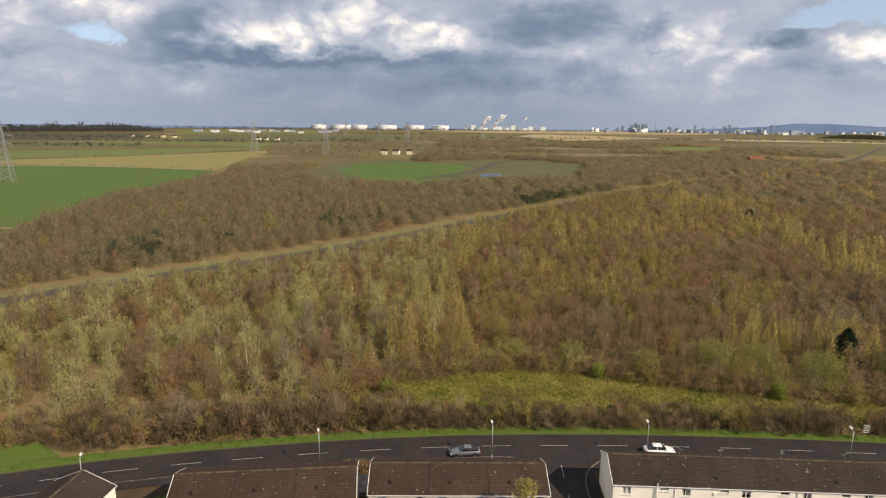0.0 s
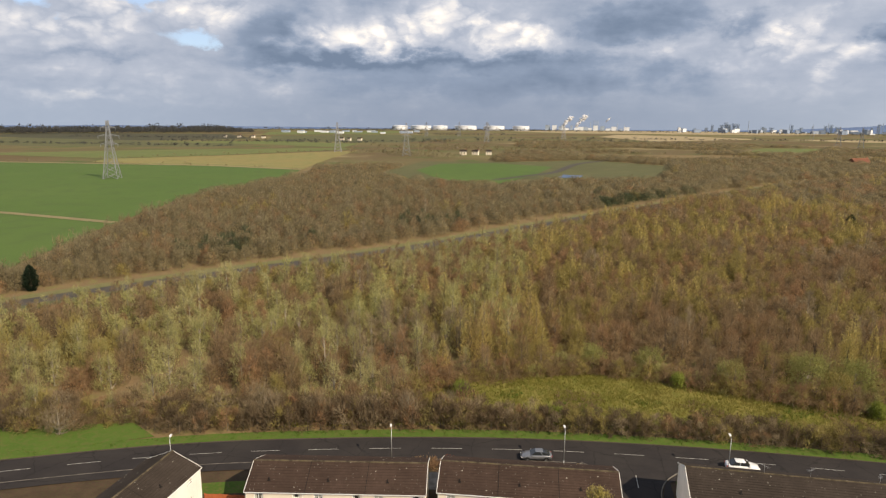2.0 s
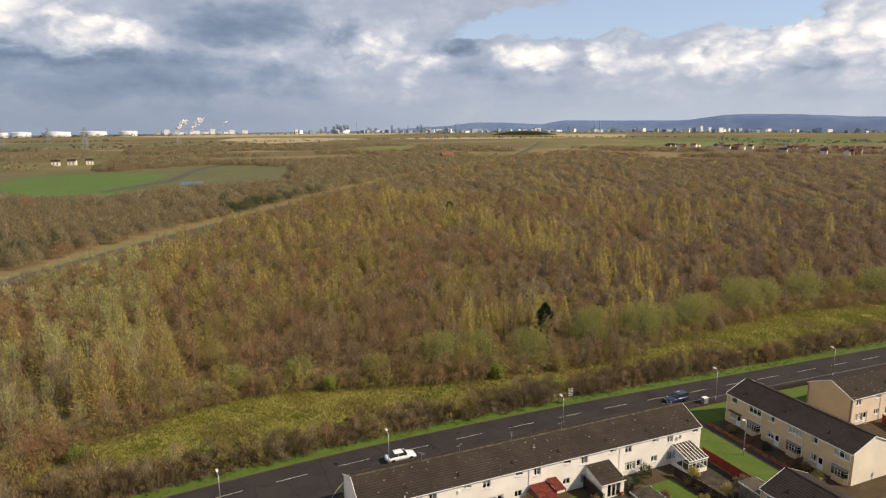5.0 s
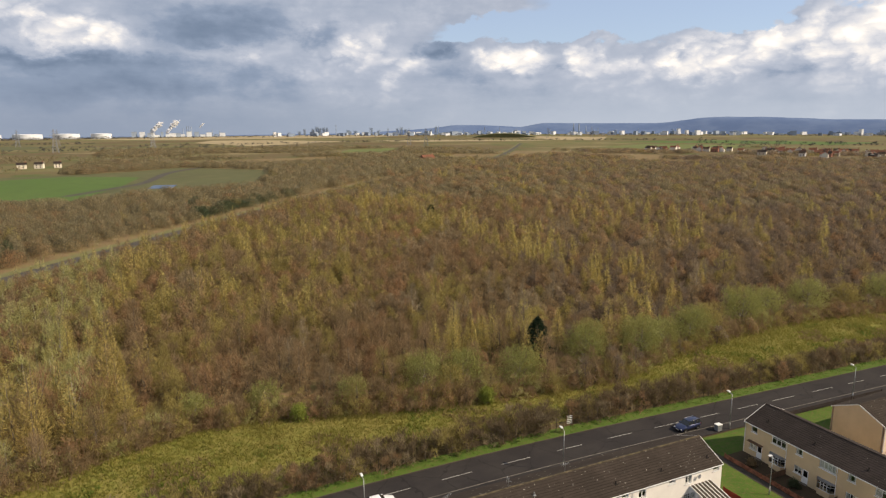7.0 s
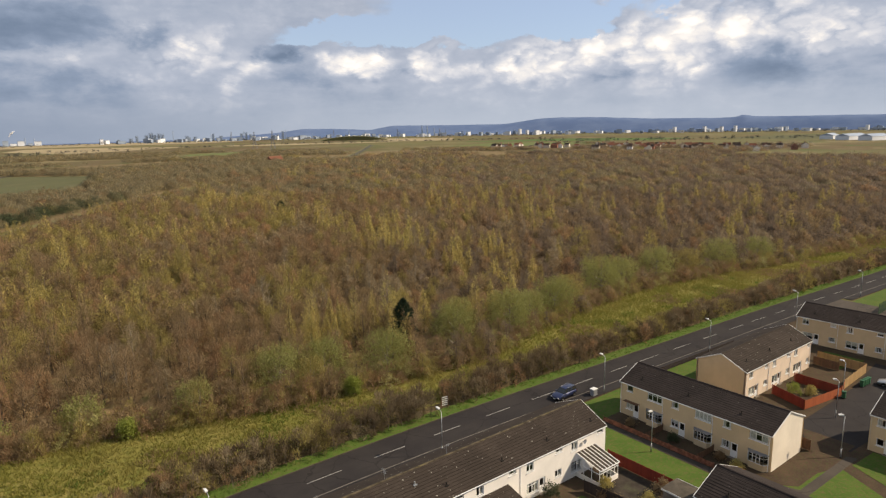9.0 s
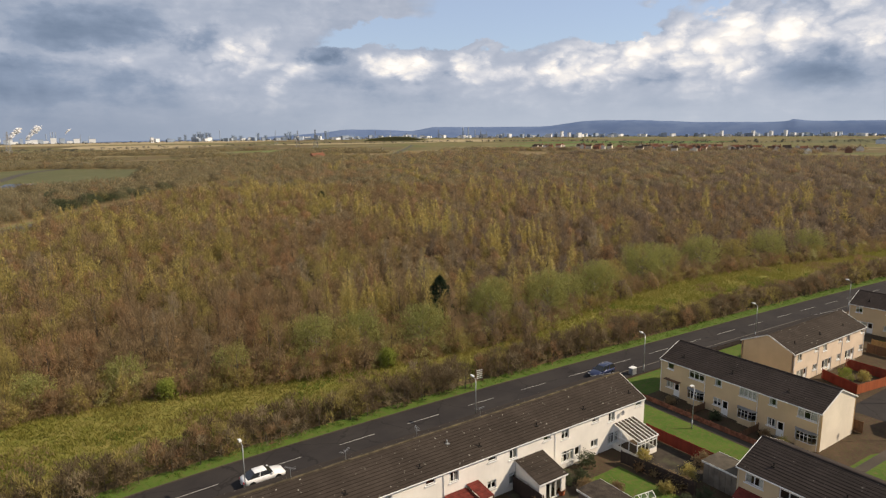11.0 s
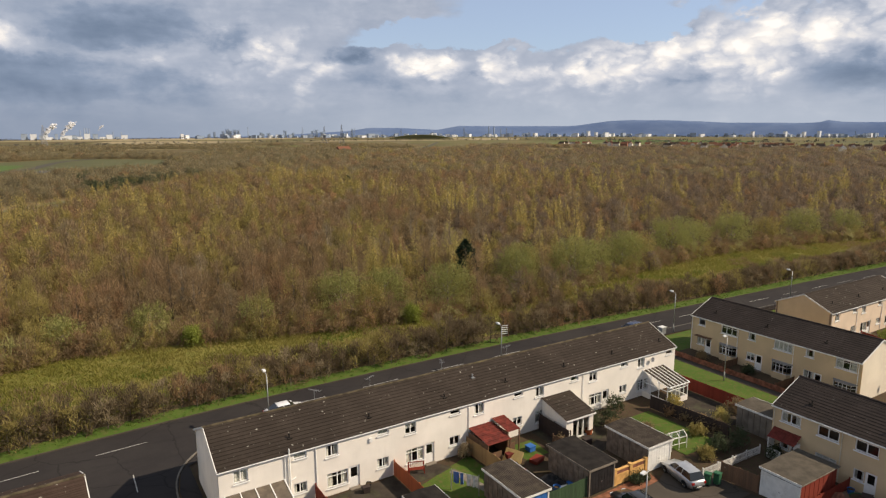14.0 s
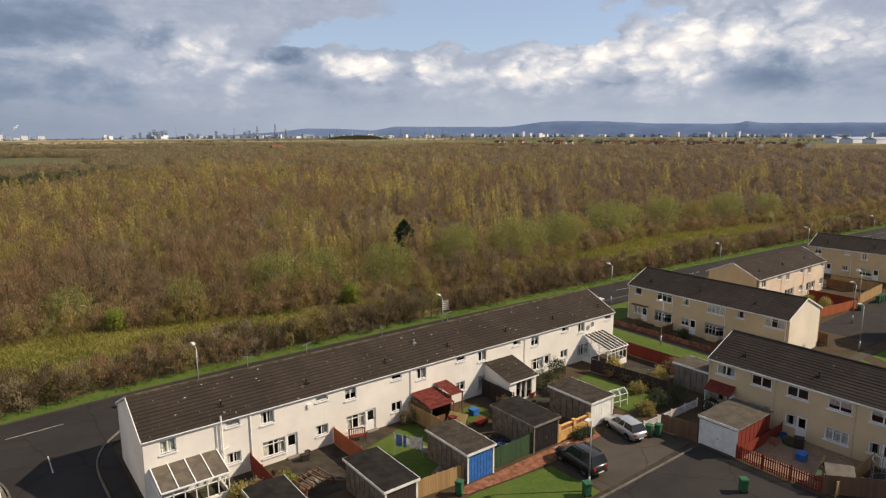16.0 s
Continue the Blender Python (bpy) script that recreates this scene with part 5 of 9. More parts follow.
def tree_larch(h, spread, rng, n=420, size=0.5, wide=0.1):
    """A larch: upswept sprays over a pointed cone that breaks into tiers, round a straight trunk."""
    wood = limb(np.zeros(3), np.array([0, 0, h * 0.97]), 0.014 * h, 0.002 * h)
    t = 1 - np.sqrt(rng.random(n))
    t = 0.04 + 0.96 * t
    a = rng.random(n) * 6.283
    lump = 0.90 + 0.13 * np.sin(t * h * 4.2 + a * 1.0) + 0.12 * np.sin(a * 4 - t * 19)
    r = spread * (1 - t) ** 0.82 * np.minimum(1, 0.62 + 2.4 * t) * lump * (0.35 + 0.65 * rng.random(n) ** 0.4) + 0.05
    P = np.stack([np.cos(a) * r, np.sin(a) * r, h * t], 1)
    D = np.stack([np.cos(a), np.sin(a), 0.35 + 0.6 * rng.random(n)], 1) + rng.normal(size=(n, 3)) * 0.3
    L = size * (0.6 + 0.7 * rng.random((n, 1)))
    return wood, ribbon(P - D * L * 0.5, P + D * L * 0.5, wide, rng, np.stack([np.cos(a), np.sin(a), 0.6 + 0 * a], 1))


def clump(h, spread, rng, n=26, wide=0.5):
    """A far tree of few broad blades."""
    u = rng.normal(size=(n, 3))
    u /= np.linalg.norm(u, axis=1, keepdims=True)
    P = u * [spread, spread, h * 0.42] * (rng.random((n, 1)) ** 0.4) + [0, 0, h * 0.55]
    D = u * [0.5, 0.5, 0.3] + [0, 0, 0.75] + rng.normal(size=(n, 3)) * 0.35
    L = h * 0.22 * (0.6 + 0.8 * rng.random((n, 1)))
    return np.zeros((0, 3, 3)), ribbon(P - D * L * 0.4, P + D * L * 0.6, wide, rng, u + [0, 0, 0.3])


def fast_mesh(name, tris, mat, tint=None):
    tris = np.asarray(tris, dtype=np.float32).reshape(-1, 3, 3)
    n = len(tris)
    me = bpy.data.meshes.new(name)
    me.vertices.add(n * 3)
    me.vertices.foreach_set("co", tris.ravel())
    me.loops.add(n * 3)
    me.loops.foreach_set("vertex_index", np.arange(n * 3, dtype=np.int32))
    me.polygons.add(n)
    me.polygons.foreach_set("loop_start", np.arange(0, n * 3, 3, dtype=np.int32))
    me.materials.append(MAT[mat])
    if tint is not None:
        me.attributes.new("tint", "FLOAT", "FACE").data.foreach_set("value", np.asarray(tint, dtype=np.float32))
    me.update(calc_edges=True)
    return me


def core(h, spread, rng, low=0.1, cone=False):
    """The dense inside of a far crown: a lumpy dome, or a cone, of vertices and triangles."""
    n, rings = 6, ((low, 1.0), (0.45, 0.62), (0.75, 0.28)) if cone else ((low, 1.0), (0.55, 0.88), (0.84, 0.48))
    V = [(math.cos(6.283 * (i + 0.5 * j) / n) * spread * r * rng.uniform(0.7, 1.25), math.sin(6.283 * (i + 0.5 * j) / n) * spread * r * rng.uniform(0.7, 1.25), h * (z + rng.uniform(-0.08, 0.08))) for j, (z, r) in enumerate(rings) for i in range(n)]
    V.append((0, 0, h * rng.uniform(0.95, 1.08)))
    F = []
    for j in range(len(rings) - 1):
        for i in range(n):
            a, b, c, d = j * n + i, j * n + (i + 1) % n, (j + 1) * n + (i + 1) % n, (j + 1) * n + i
            F += [(a, b, d), (b, c, d)]
    F += [(2 * n + i, 2 * n + (i + 1) % n, 3 * n) for i in range(n)]
    return np.array(V), np.array(F)


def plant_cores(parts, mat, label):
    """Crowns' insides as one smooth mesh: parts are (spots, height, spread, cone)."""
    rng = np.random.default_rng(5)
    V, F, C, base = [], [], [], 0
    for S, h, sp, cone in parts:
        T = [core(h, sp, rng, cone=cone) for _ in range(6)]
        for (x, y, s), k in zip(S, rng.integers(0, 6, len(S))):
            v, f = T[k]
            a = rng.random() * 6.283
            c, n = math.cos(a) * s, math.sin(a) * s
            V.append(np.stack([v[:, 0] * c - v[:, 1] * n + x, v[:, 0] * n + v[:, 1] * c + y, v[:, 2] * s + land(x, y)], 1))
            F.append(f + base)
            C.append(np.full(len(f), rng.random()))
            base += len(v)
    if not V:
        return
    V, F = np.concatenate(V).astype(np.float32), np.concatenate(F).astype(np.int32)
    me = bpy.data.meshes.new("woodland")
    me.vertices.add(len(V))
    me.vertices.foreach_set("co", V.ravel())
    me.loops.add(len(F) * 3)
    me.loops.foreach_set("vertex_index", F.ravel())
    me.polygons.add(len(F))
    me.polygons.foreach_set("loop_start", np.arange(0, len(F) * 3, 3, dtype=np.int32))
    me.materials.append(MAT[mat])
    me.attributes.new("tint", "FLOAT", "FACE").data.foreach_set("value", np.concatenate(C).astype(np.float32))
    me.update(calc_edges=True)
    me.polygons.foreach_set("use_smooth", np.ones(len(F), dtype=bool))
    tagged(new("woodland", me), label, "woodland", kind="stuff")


def scatter(templates, spots, rng, lo=0.8, hi=1.2, tall=0.15):
    """Copies of the templates at the spots (x, y, size), turned and scaled at random: wood, twigs, a tint for each plant's twigs."""
    wood, twig, tint = [], [], []
    pick = rng.integers(0, len(templates), len(spots))
    for k, (w, t) in enumerate(templates):
        S = np.array(spots)[pick == k]
        if not len(S):
            continue
        a = rng.random(len(S)) * 6.283
        s = (lo + (hi - lo) * rng.random(len(S))) * S[:, 2]
        sz = s * (1 + tall * rng.normal(size=len(S)))
        c, sn = np.cos(a) * s, np.sin(a) * s
        for src, dst in ((w, wood), (t, twig)):
            if not len(src):
                continue
            x, y, z = src[None, :, :, 0], src[None, :, :, 1], src[None, :, :, 2]
            C, N = c[:, None, None], sn[:, None, None]
            o = np.stack([C * x - N * y + S[:, 0, None, None], N * x + C * y + S[:, 1, None, None], z * sz[:, None, None] + land(S[:, 0], S[:, 1])[:, None, None]], -1)
            dst.append(o.reshape(-1, 3, 3))
        tint.append(np.repeat(rng.random(len(S)), len(t)))
    cat = lambda q: np.concatenate(q) if q else np.zeros((0, 3, 3))
    return cat(wood), cat(twig), np.concatenate(tint) if tint else np.zeros(0)


def stuff(name, tris, mat, label, category, tint=None):
    if not len(tris):
        return
    ob = new(name, fast_mesh(name, tris, mat, tint))
    return tagged(ob, label, category, kind="stuff")


# -- where things grow
MEADOW_FAR = [(-140, -9), (-110, 2), (-84, 13), (-60, 21), (-46, 26), (-38, 34), (-30, 40), (-20, 44), (-9, 47), (0, 46.5), (9, 44), (20, 40.5), (38, 37.5), (52, 35.5), (64, 35), (84, 40), (106, 44.5), (128, 44.5), (150, 42.5), (172, 37), (230, 31), (330, 26), (600, 24)]
ROAD_X = [(p.x, p.y) for p in ROAD]
BY = np.array([(p.x, p.y) for p in BYPASS])
BY_D = np.diff(BY, axis=0)


def by_side(P):
    """Signed distance from the bypass, positive on the estate's side."""
    best, sign = np.full(len(P), 1e9), np.ones(len(P))
    for a, d in zip(BY[:-1], BY_D):
        t = np.clip(((P - a) @ d) / (d @ d), 0, 1)
        v = P - (a + t[:, None] * d)
        r = np.hypot(v[:, 0], v[:, 1])
        s = np.sign(d[1] * v[:, 0] - d[0] * v[:, 1])
        sign = np.where(r < best, s, sign)
        best = np.minimum(best, r)
    return best * sign


def inside(P, poly):
    n, hit = len(poly), np.zeros(len(P), bool)
    for i in range(n):
        (x0, y0), (x1, y1) = poly[i], poly[(i + 1) % n]
        c = ((y0 > P[:, 1]) != (y1 > P[:, 1])) & (P[:, 0] < (x1 - x0) * (P[:, 1] - y0) / ((y1 - y0) or 1e-9) + x0)
        hit ^= c
    return hit


def jitter_grid(x0, x1, y0, y1, step, rng):
    X, Y = np.meshgrid(np.arange(x0, x1, step), np.arange(y0, y1, step))
    P = np.stack([X.ravel(), Y.ravel()], 1)
    return P + rng.uniform(-0.48, 0.48, P.shape) * step


EYE = np.array([-8.0, -46.0])      # the middle of the flight, to grade detail by distance


def wood_spots(step, r0, r1, rng):
    lim = r1 + 20
    P = jitter_grid(-lim, lim, -40, lim, step, rng)
    r = np.hypot(*(P - EYE).T)
    az = np.degrees(np.arctan2(P[:, 0] - EYE[0], P[:, 1] - EYE[1]))
    return P[(r >= r0) & (r < r1) & (az > -62) & (az < 84)]


WEST_FIELD = [(-862, 576), (-391, 540), (-237, 511), (-227, 439), (-233, 292), (-209, 181), (-183, 99), (-198, 59.4), (-398, 92), (-849, 252)]
PADDOCK = [(-178, 448), (-92, 389), (-49.3, 387), (-12.8, 425), (51.5, 438), (83, 517), (101, 647), (17.8, 740), (-32.7, 691), (-92, 669), (-171, 657)]
WEST_PASTURE = [(-1158, 583), (-260, 508), (-93, 644), (-95, 1404), (-1122, 1461)]


def keep_wood(P):
    far = np.interp(P[:, 0], [p[0] for p in MEADOW_FAR], [p[1] for p in MEADOW_FAR])
    b = by_side(P)
    ok = (P[:, 1] > far) & ((b > 8) | (b < -13))
    for poly in (WEST_FIELD, PADDOCK, WEST_PASTURE):
        ok &= ~inside(P, poly)
    clearing = (np.hypot((P[:, 0] - 277) / 28, (P[:, 1] - 503) / 9) < 1) | (np.abs((P[:, 0] + 89) * 0.93 - (P[:, 1] - 28) * 0.36) < 4.6) & (np.abs(P[:, 1] - 27) < 11)
    return P[ok & ~clearing]


def value(P, scale, seed):
    """Smooth patches between 0 and 1."""
    return np.array([0.5 + 0.5 * noise.noise(Vector((x / scale + seed * 17.3, y / scale - seed * 5.1, seed))) for x, y in P])


WILLOWS = [(29.4, 46.5, 7.6, 4.2), (37.0, 46.2, 7.4, 3.8), (33.2, 43.6, 5.6, 3.0), (46.5, 41.6, 7.6, 4.6), (64.0, 45.5, 8.6, 4.6), (69.0, 50.5, 7.4, 3.8), (76.2, 43.0, 9.2, 5.0), (84.0, 45.2, 7.2, 3.6), (92.5, 46.0, 8.4, 4.8), (101.0, 49.5, 7.2, 4.0), (114.0, 50.5, 9.2, 5.4), (124.0, 52.0, 7.6, 4.0), (136.0, 50.0, 8.8, 5.0), (147.5, 48.0, 7.0, 3.8), (160.0, 46.0, 8.4, 4.8), (176.0, 43.0, 7.4, 4.2), (2.0, 50.5, 5.4, 2.8), (-9, 51.5, 5.2, 2.7), (16, 46.5, 5.2, 2.8)]      # x, y, height, spread
EVERGREENS = [(-147, 131, 8), (-138, 138, 7), (-129, 142, 4), (-80, 208, 9), (-68, 220, 9), (-46.6, 209, 5), (-39, 219, 6), (14.6, 299, 10), (30.2, 325, 11), (46.5, 350, 9), (72, 370, 7), (130, 420, 11), (152, 436, 7), (-114, 162, 4)]
STANDING = [(55.6, 50.0, 3.2), (55.0, 48.4, 0.6), (112.5, 235, 3.5)] + [(x, y, 1.1 * r) for x, y, h, r in WILLOWS]


def plant_woods():
    rng = RNG
    bark, pale = [], []
    sets = {k: [] for k in ("twig_brown", "twig_olive", "twig_larch", "twig_willow", "twig_red", "twig_grey", "evergreen", "twig_far", "twig_birch")}
    cores = {k: [] for k in sets}
    tints = {k: [] for k in sets}
    for step, r0, r1, level in ((3.7, 60, 135, 0), (4.0, 135, 215, 1), (4.7, 215, 360, 2), (7.0, 360, 800, 3), (15, 800, 1500, 4)):
        if level < 4:
            P = keep_wood(wood_spots(step, r0, r1, rng))
        else:
            P = wood_spots(step, r0, r1, rng)
            keep = ~inside(P, WEST_PASTURE) & (value(P, 160, 9) > 0.47) & (P[:, 1] - 0.1 * P[:, 0] > 300) & (np.abs((P[:, 0] - 900) * 0.78 + (P[:, 1] - 960) * 0.62) > 150)
            for _, poly, _ in FIELDS:
                keep &= ~inside(P, poly)
            P = P[keep]
        n = len(P)
        b = by_side(P)
        v1, v2 = value(P, 34, 1), value(P, 60, 2)
        u = rng.random(n)
        kind = np.full(n, 0)
        kind[u < 0.17 + 1.1 * (value(P, 22, 11) - 0.5)] = 1                      # olive, in bud
        near_larch = (b > 0) & (P[:, 0] > -70) & (v1 > 0.56)
        kind[near_larch & (rng.random(n) < (0.46, 0.50, 0.46, 0.34, 0.1)[level])] = 2              # larch
        kind[(P[:, 0] < -25) & (b > 0) & (b < 110) & (rng.random(n) < 0.42)] = 3   # pale willow, to the west
        kind[(P[:, 0] > -25) & (P[:, 0] < 140) & (b > 0) & (b < 120) & (rng.random(n) < 0.34)] = 1   # olive growth beside the main road
        kind[(rng.random(n) < 0.42) & (value(P, 16, 13) > 0.54)] = 4              # reddish
        kind[(rng.random(n) < 0.5) & (value(P, 28, 14) > 0.66)] = 5                              # grey, leafless
        kind[(b < 0) & (rng.random(n) < 0.78)] = 7                   # leafless wood beyond the bypass, haze painted into its grey-brown twigs
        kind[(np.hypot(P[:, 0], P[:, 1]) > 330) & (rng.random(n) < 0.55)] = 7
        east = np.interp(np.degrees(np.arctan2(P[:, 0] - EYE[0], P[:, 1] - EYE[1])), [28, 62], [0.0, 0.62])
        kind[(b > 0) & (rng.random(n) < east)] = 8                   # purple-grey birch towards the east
        for x, y, r in EVERGREENS:                                  # pines beyond the bypass
            kind[(np.hypot((P[:, 0] - x) / 1.3, (P[:, 1] - y)) < 0.8 * r) & (b < 0) & (rng.random(n) < 0.85)] = 6
        edge_scrub = (b > 0) & (P[:, 1] < np.interp(P[:, 0], [p[0] for p in MEADOW_FAR], [p[1] for p in MEADOW_FAR]) + 9)
        kind[edge_scrub & (kind == 2) & (rng.random(n) < 0.7)] = 1
        size = np.where(edge_scrub, 0.78, 1.0) * (0.78 + 0.45 * value(P, 18, 3)) * rng.uniform(0.78, 1.22, n)
        size = size * np.where(b > 0, np.clip(np.interp(P[:, 0], [-60, 60], [0.5, 0.85]) + (b - 8) / 50, 0.5, 1.0), 1.0)      # low young growth beside the main road
        for x, y, r in STANDING:
            P = np.where((np.hypot(P[:, 0] - x, P[:, 1] - y) < r)[:, None], [0.0, -9e3], P)
        ok = P[:, 1] > -1e3
        P, kind, size = P[ok], kind[ok], size[ok]
        spots = np.concatenate([P, size[:, None]], 1)
        A = {0: dict(limbs=8, twigs=500, size=0.80, wide=0.068), 1: dict(limbs=4, twigs=225, size=0.90, wide=0.104), 2: dict(limbs=0, twigs=80, size=1.05, wide=0.15)}
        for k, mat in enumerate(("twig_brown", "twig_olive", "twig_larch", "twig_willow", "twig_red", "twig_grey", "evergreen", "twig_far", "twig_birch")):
            S = spots[kind == k]
            if not len(S):
                continue
            T = []
            for v in range(5):
                q = np.random.default_rng(100 * k + v + 10 * level)
                if level >= 3:
                    wide = (0.31, 1.3)[level - 3]
                    T.append(clump(6.6 if k != 2 else 8.6, 3.5 if k != 2 else 2.1, q, 18, wide) if level == 3 else clump(5.8, 5.5, q, 10, wide))
                elif k == 2:
                    T.append(tree_larch(9.8, 2.7, q, (900, 420, 170)[level], (0.42, 0.52, 0.70)[level], (0.085, 0.125, 0.20)[level]))
                elif k == 6:
                    T.append(tree_bare(6.4, 2.7, q, dome=True, low=0.05, **{**A[level], "wide": A[level]["wide"] * 2.0}))
                else:
                    h = (6.8, 6.4, 0, 7.8, 5.6, 7.6, 0, 6.6, 6.9)[k]
                    sp = (2.6, 2.6, 0, 2.8, 2.5, 2.2, 0, 2.7, 2.5)[k]
                    T.append(tree_bare(h, sp, q, low=(0.02, 0.0, 0, 0.06, 0.0, 0.08, 0, 0.02, 0.04)[k], leaves=(0, 80, 0, 110, 0, 0, 0, 0, 0)[k] // (level + 1), stout=1.25 if k in (3, 5) else 1.0, **A[level]))
            cores[mat].append((S, (3.4, 4.4, 4.8, 5.6, 5.6)[level] if k != 2 else (8.2, 8.4, 8.6, 8.0, 7.0)[level], (1.85, 2.9, 3.7, 6.0, 10.0)[level] if k != 2 else (1.7, 1.9, 2.2, 3.0, 5.0)[level], k == 2))
            w, t, c = scatter(T, S, rng)
            sets[mat].append(t)
            tints[mat].append(c)
            (pale if k in (3, 5) else bark).append(w)
    names = {"twig_brown": "young leafless brown broadleaf trees packed close", "twig_olive": "young olive-green trees coming into bud", "twig_larch": "pointed yellow-green larches among bare trees",
             "twig_willow": "pale grey-green willows coming into leaf", "twig_red": "rust-red leafless thicket", "twig_grey": "grey leafless ash and birch", "evergreen": "dark evergreen pines beyond the main road", "twig_far": "leafless wood around the main road, greyed with painted haze", "twig_birch": "purple-grey leafless birch thicket"}
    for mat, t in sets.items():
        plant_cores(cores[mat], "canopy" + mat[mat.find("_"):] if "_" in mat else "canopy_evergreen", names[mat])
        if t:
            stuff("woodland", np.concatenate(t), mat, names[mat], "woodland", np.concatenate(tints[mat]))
    stuff("trunks", np.concatenate(bark), "bark", "thin brown trunks and limbs of the young wood", "trunks")
    stuff("trunks", np.concatenate(pale), "bark_pale", "thin pale trunks and limbs of birch and willow", "trunks")


plant_woods()


def plant_edge_scrub():
    """Low bramble and sallow where the wood meets the meadow."""
    rng = np.random.default_rng(17)
    S = []
    for x in np.arange(-100, 330, 1.0):
        y = interp(x, MEADOW_FAR)
        for k in range(3):
            S.append((x + rng.normal() * 0.5, y + 0.2 + 1.7 * k + rng.normal() * 0.6, 0.7 + 0.5 * rng.random() + 0.14 * k))
    S = np.array(S)
    keep = ~((np.abs((S[:, 0] + 89) * 0.93 - (S[:, 1] - 28) * 0.36) < 4.6) & (np.abs(S[:, 1] - 27) < 11))
    S = S[keep]
    T = [tree_bare(2.1, 1.45, np.random.default_rng(400 + k), limbs=4, twigs=170, size=0.45, low=0.0, wide=0.075, dome=True, leaves=30) for k in range(6)]
    u = rng.random(len(S)) + 0.35 * (value(S[:, :2], 12, 6) - 0.5)
    for mat, sel in (("twig_brown", u < 0.45), ("twig_olive", (u >= 0.45) & (u < 0.75)), ("twig_red", (u >= 0.75) & (u < 0.87)), ("twig_willow", u >= 0.87)):
        w, t, c = scatter(T, S[sel], rng)
        stuff("scrub", t, mat, "low scrub and bramble at the wood's edge", "scrub", c)


plant_edge_scrub()


def plant_hedge():
    """The scrubby hedge behind the verge, ragged thorn with a few lighter bushes."""
    rng = np.random.default_rng(21)
    near = offset(ROAD, 4.6)
    T0 = [tree_bare(3.1, 1.6, np.random.default_rng(k), limbs=5, twigs=320, size=0.46, low=0.0, wide=0.082, dome=True) for k in range(6)]
    T1 = [tree_bare(3.1, 1.6, np.random.default_rng(50 + k), limbs=3, twigs=190, size=0.65, low=0.0, wide=0.13, dome=True) for k in range(5)]
    groups = {"twig_thorn": [], "twig_grey": [], "twig_olive": [], "twig_red": []}
    tints = {k: [] for k in groups}
    wood = []
    spots0, spots1 = [], []
    for i, p in enumerate(near):
        if p.x < -105 or p.x > 420 or 43.0 < p.x < 45.5:
            continue
        t = (near[min(i + 1, len(near) - 1)] - near[i - 1]).normalized()
        nrm = Vector((-t.y, t.x))
        depth = 4 if p.x > -30 else 6
        for k in range(depth):
            for _ in range(1):
                q = p + nrm * (interp(p.x, [(-200, 9.0), (-84, 8.0), (-74, 2.2), (-30, 1.3), (0, 0.5), (45, 0.6), (60, 1.5), (500, 1.8)]) + k * 1.2 + rng.normal() * 0.3) + t * rng.normal() * 0.5
                s = (0.62 if abs((q.x + 84) * 0.75 + (q.y - 10) * 0.66) < 6 and q.x < -72 else 1.0) * (0.98 + 0.24 * noise.noise(Vector((q.x / 7, q.y / 7, 3)))) * (1.0 if q.x > -30 else 1.15)
                (spots0 if q.x < 150 else spots1).append((q.x, q.y, s))
    for S, T in ((spots0, T0), (spots1, T1)):
        S = np.array(S)
        v = rng.random(len(S))
        patch = value(S[:, :2], 9, 6)
        for mat, sel in (("twig_thorn", v < 0.62), ("twig_grey", (v >= 0.62) & (v < 0.78)), ("twig_olive", (v >= 0.78) & (patch > 0.5)), ("twig_red", (v >= 0.78) & (patch <= 0.5))):
            if sel.any():
                w, t, c = scatter(T, S[sel], rng, 0.85, 1.2, 0.12)
                tints[mat].append(c)
                wood.append(w)
                groups[mat].append(t)
    for mat, t in groups.items():
        stuff("hedge", np.concatenate(t), mat, "ragged leafless thorn hedge behind the verge", "hedge", np.concatenate(tints[mat]))
    stuff("hedge_stems", np.concatenate(wood), "bark", "dark stems of the thorn hedge", "hedge")


plant_hedge()


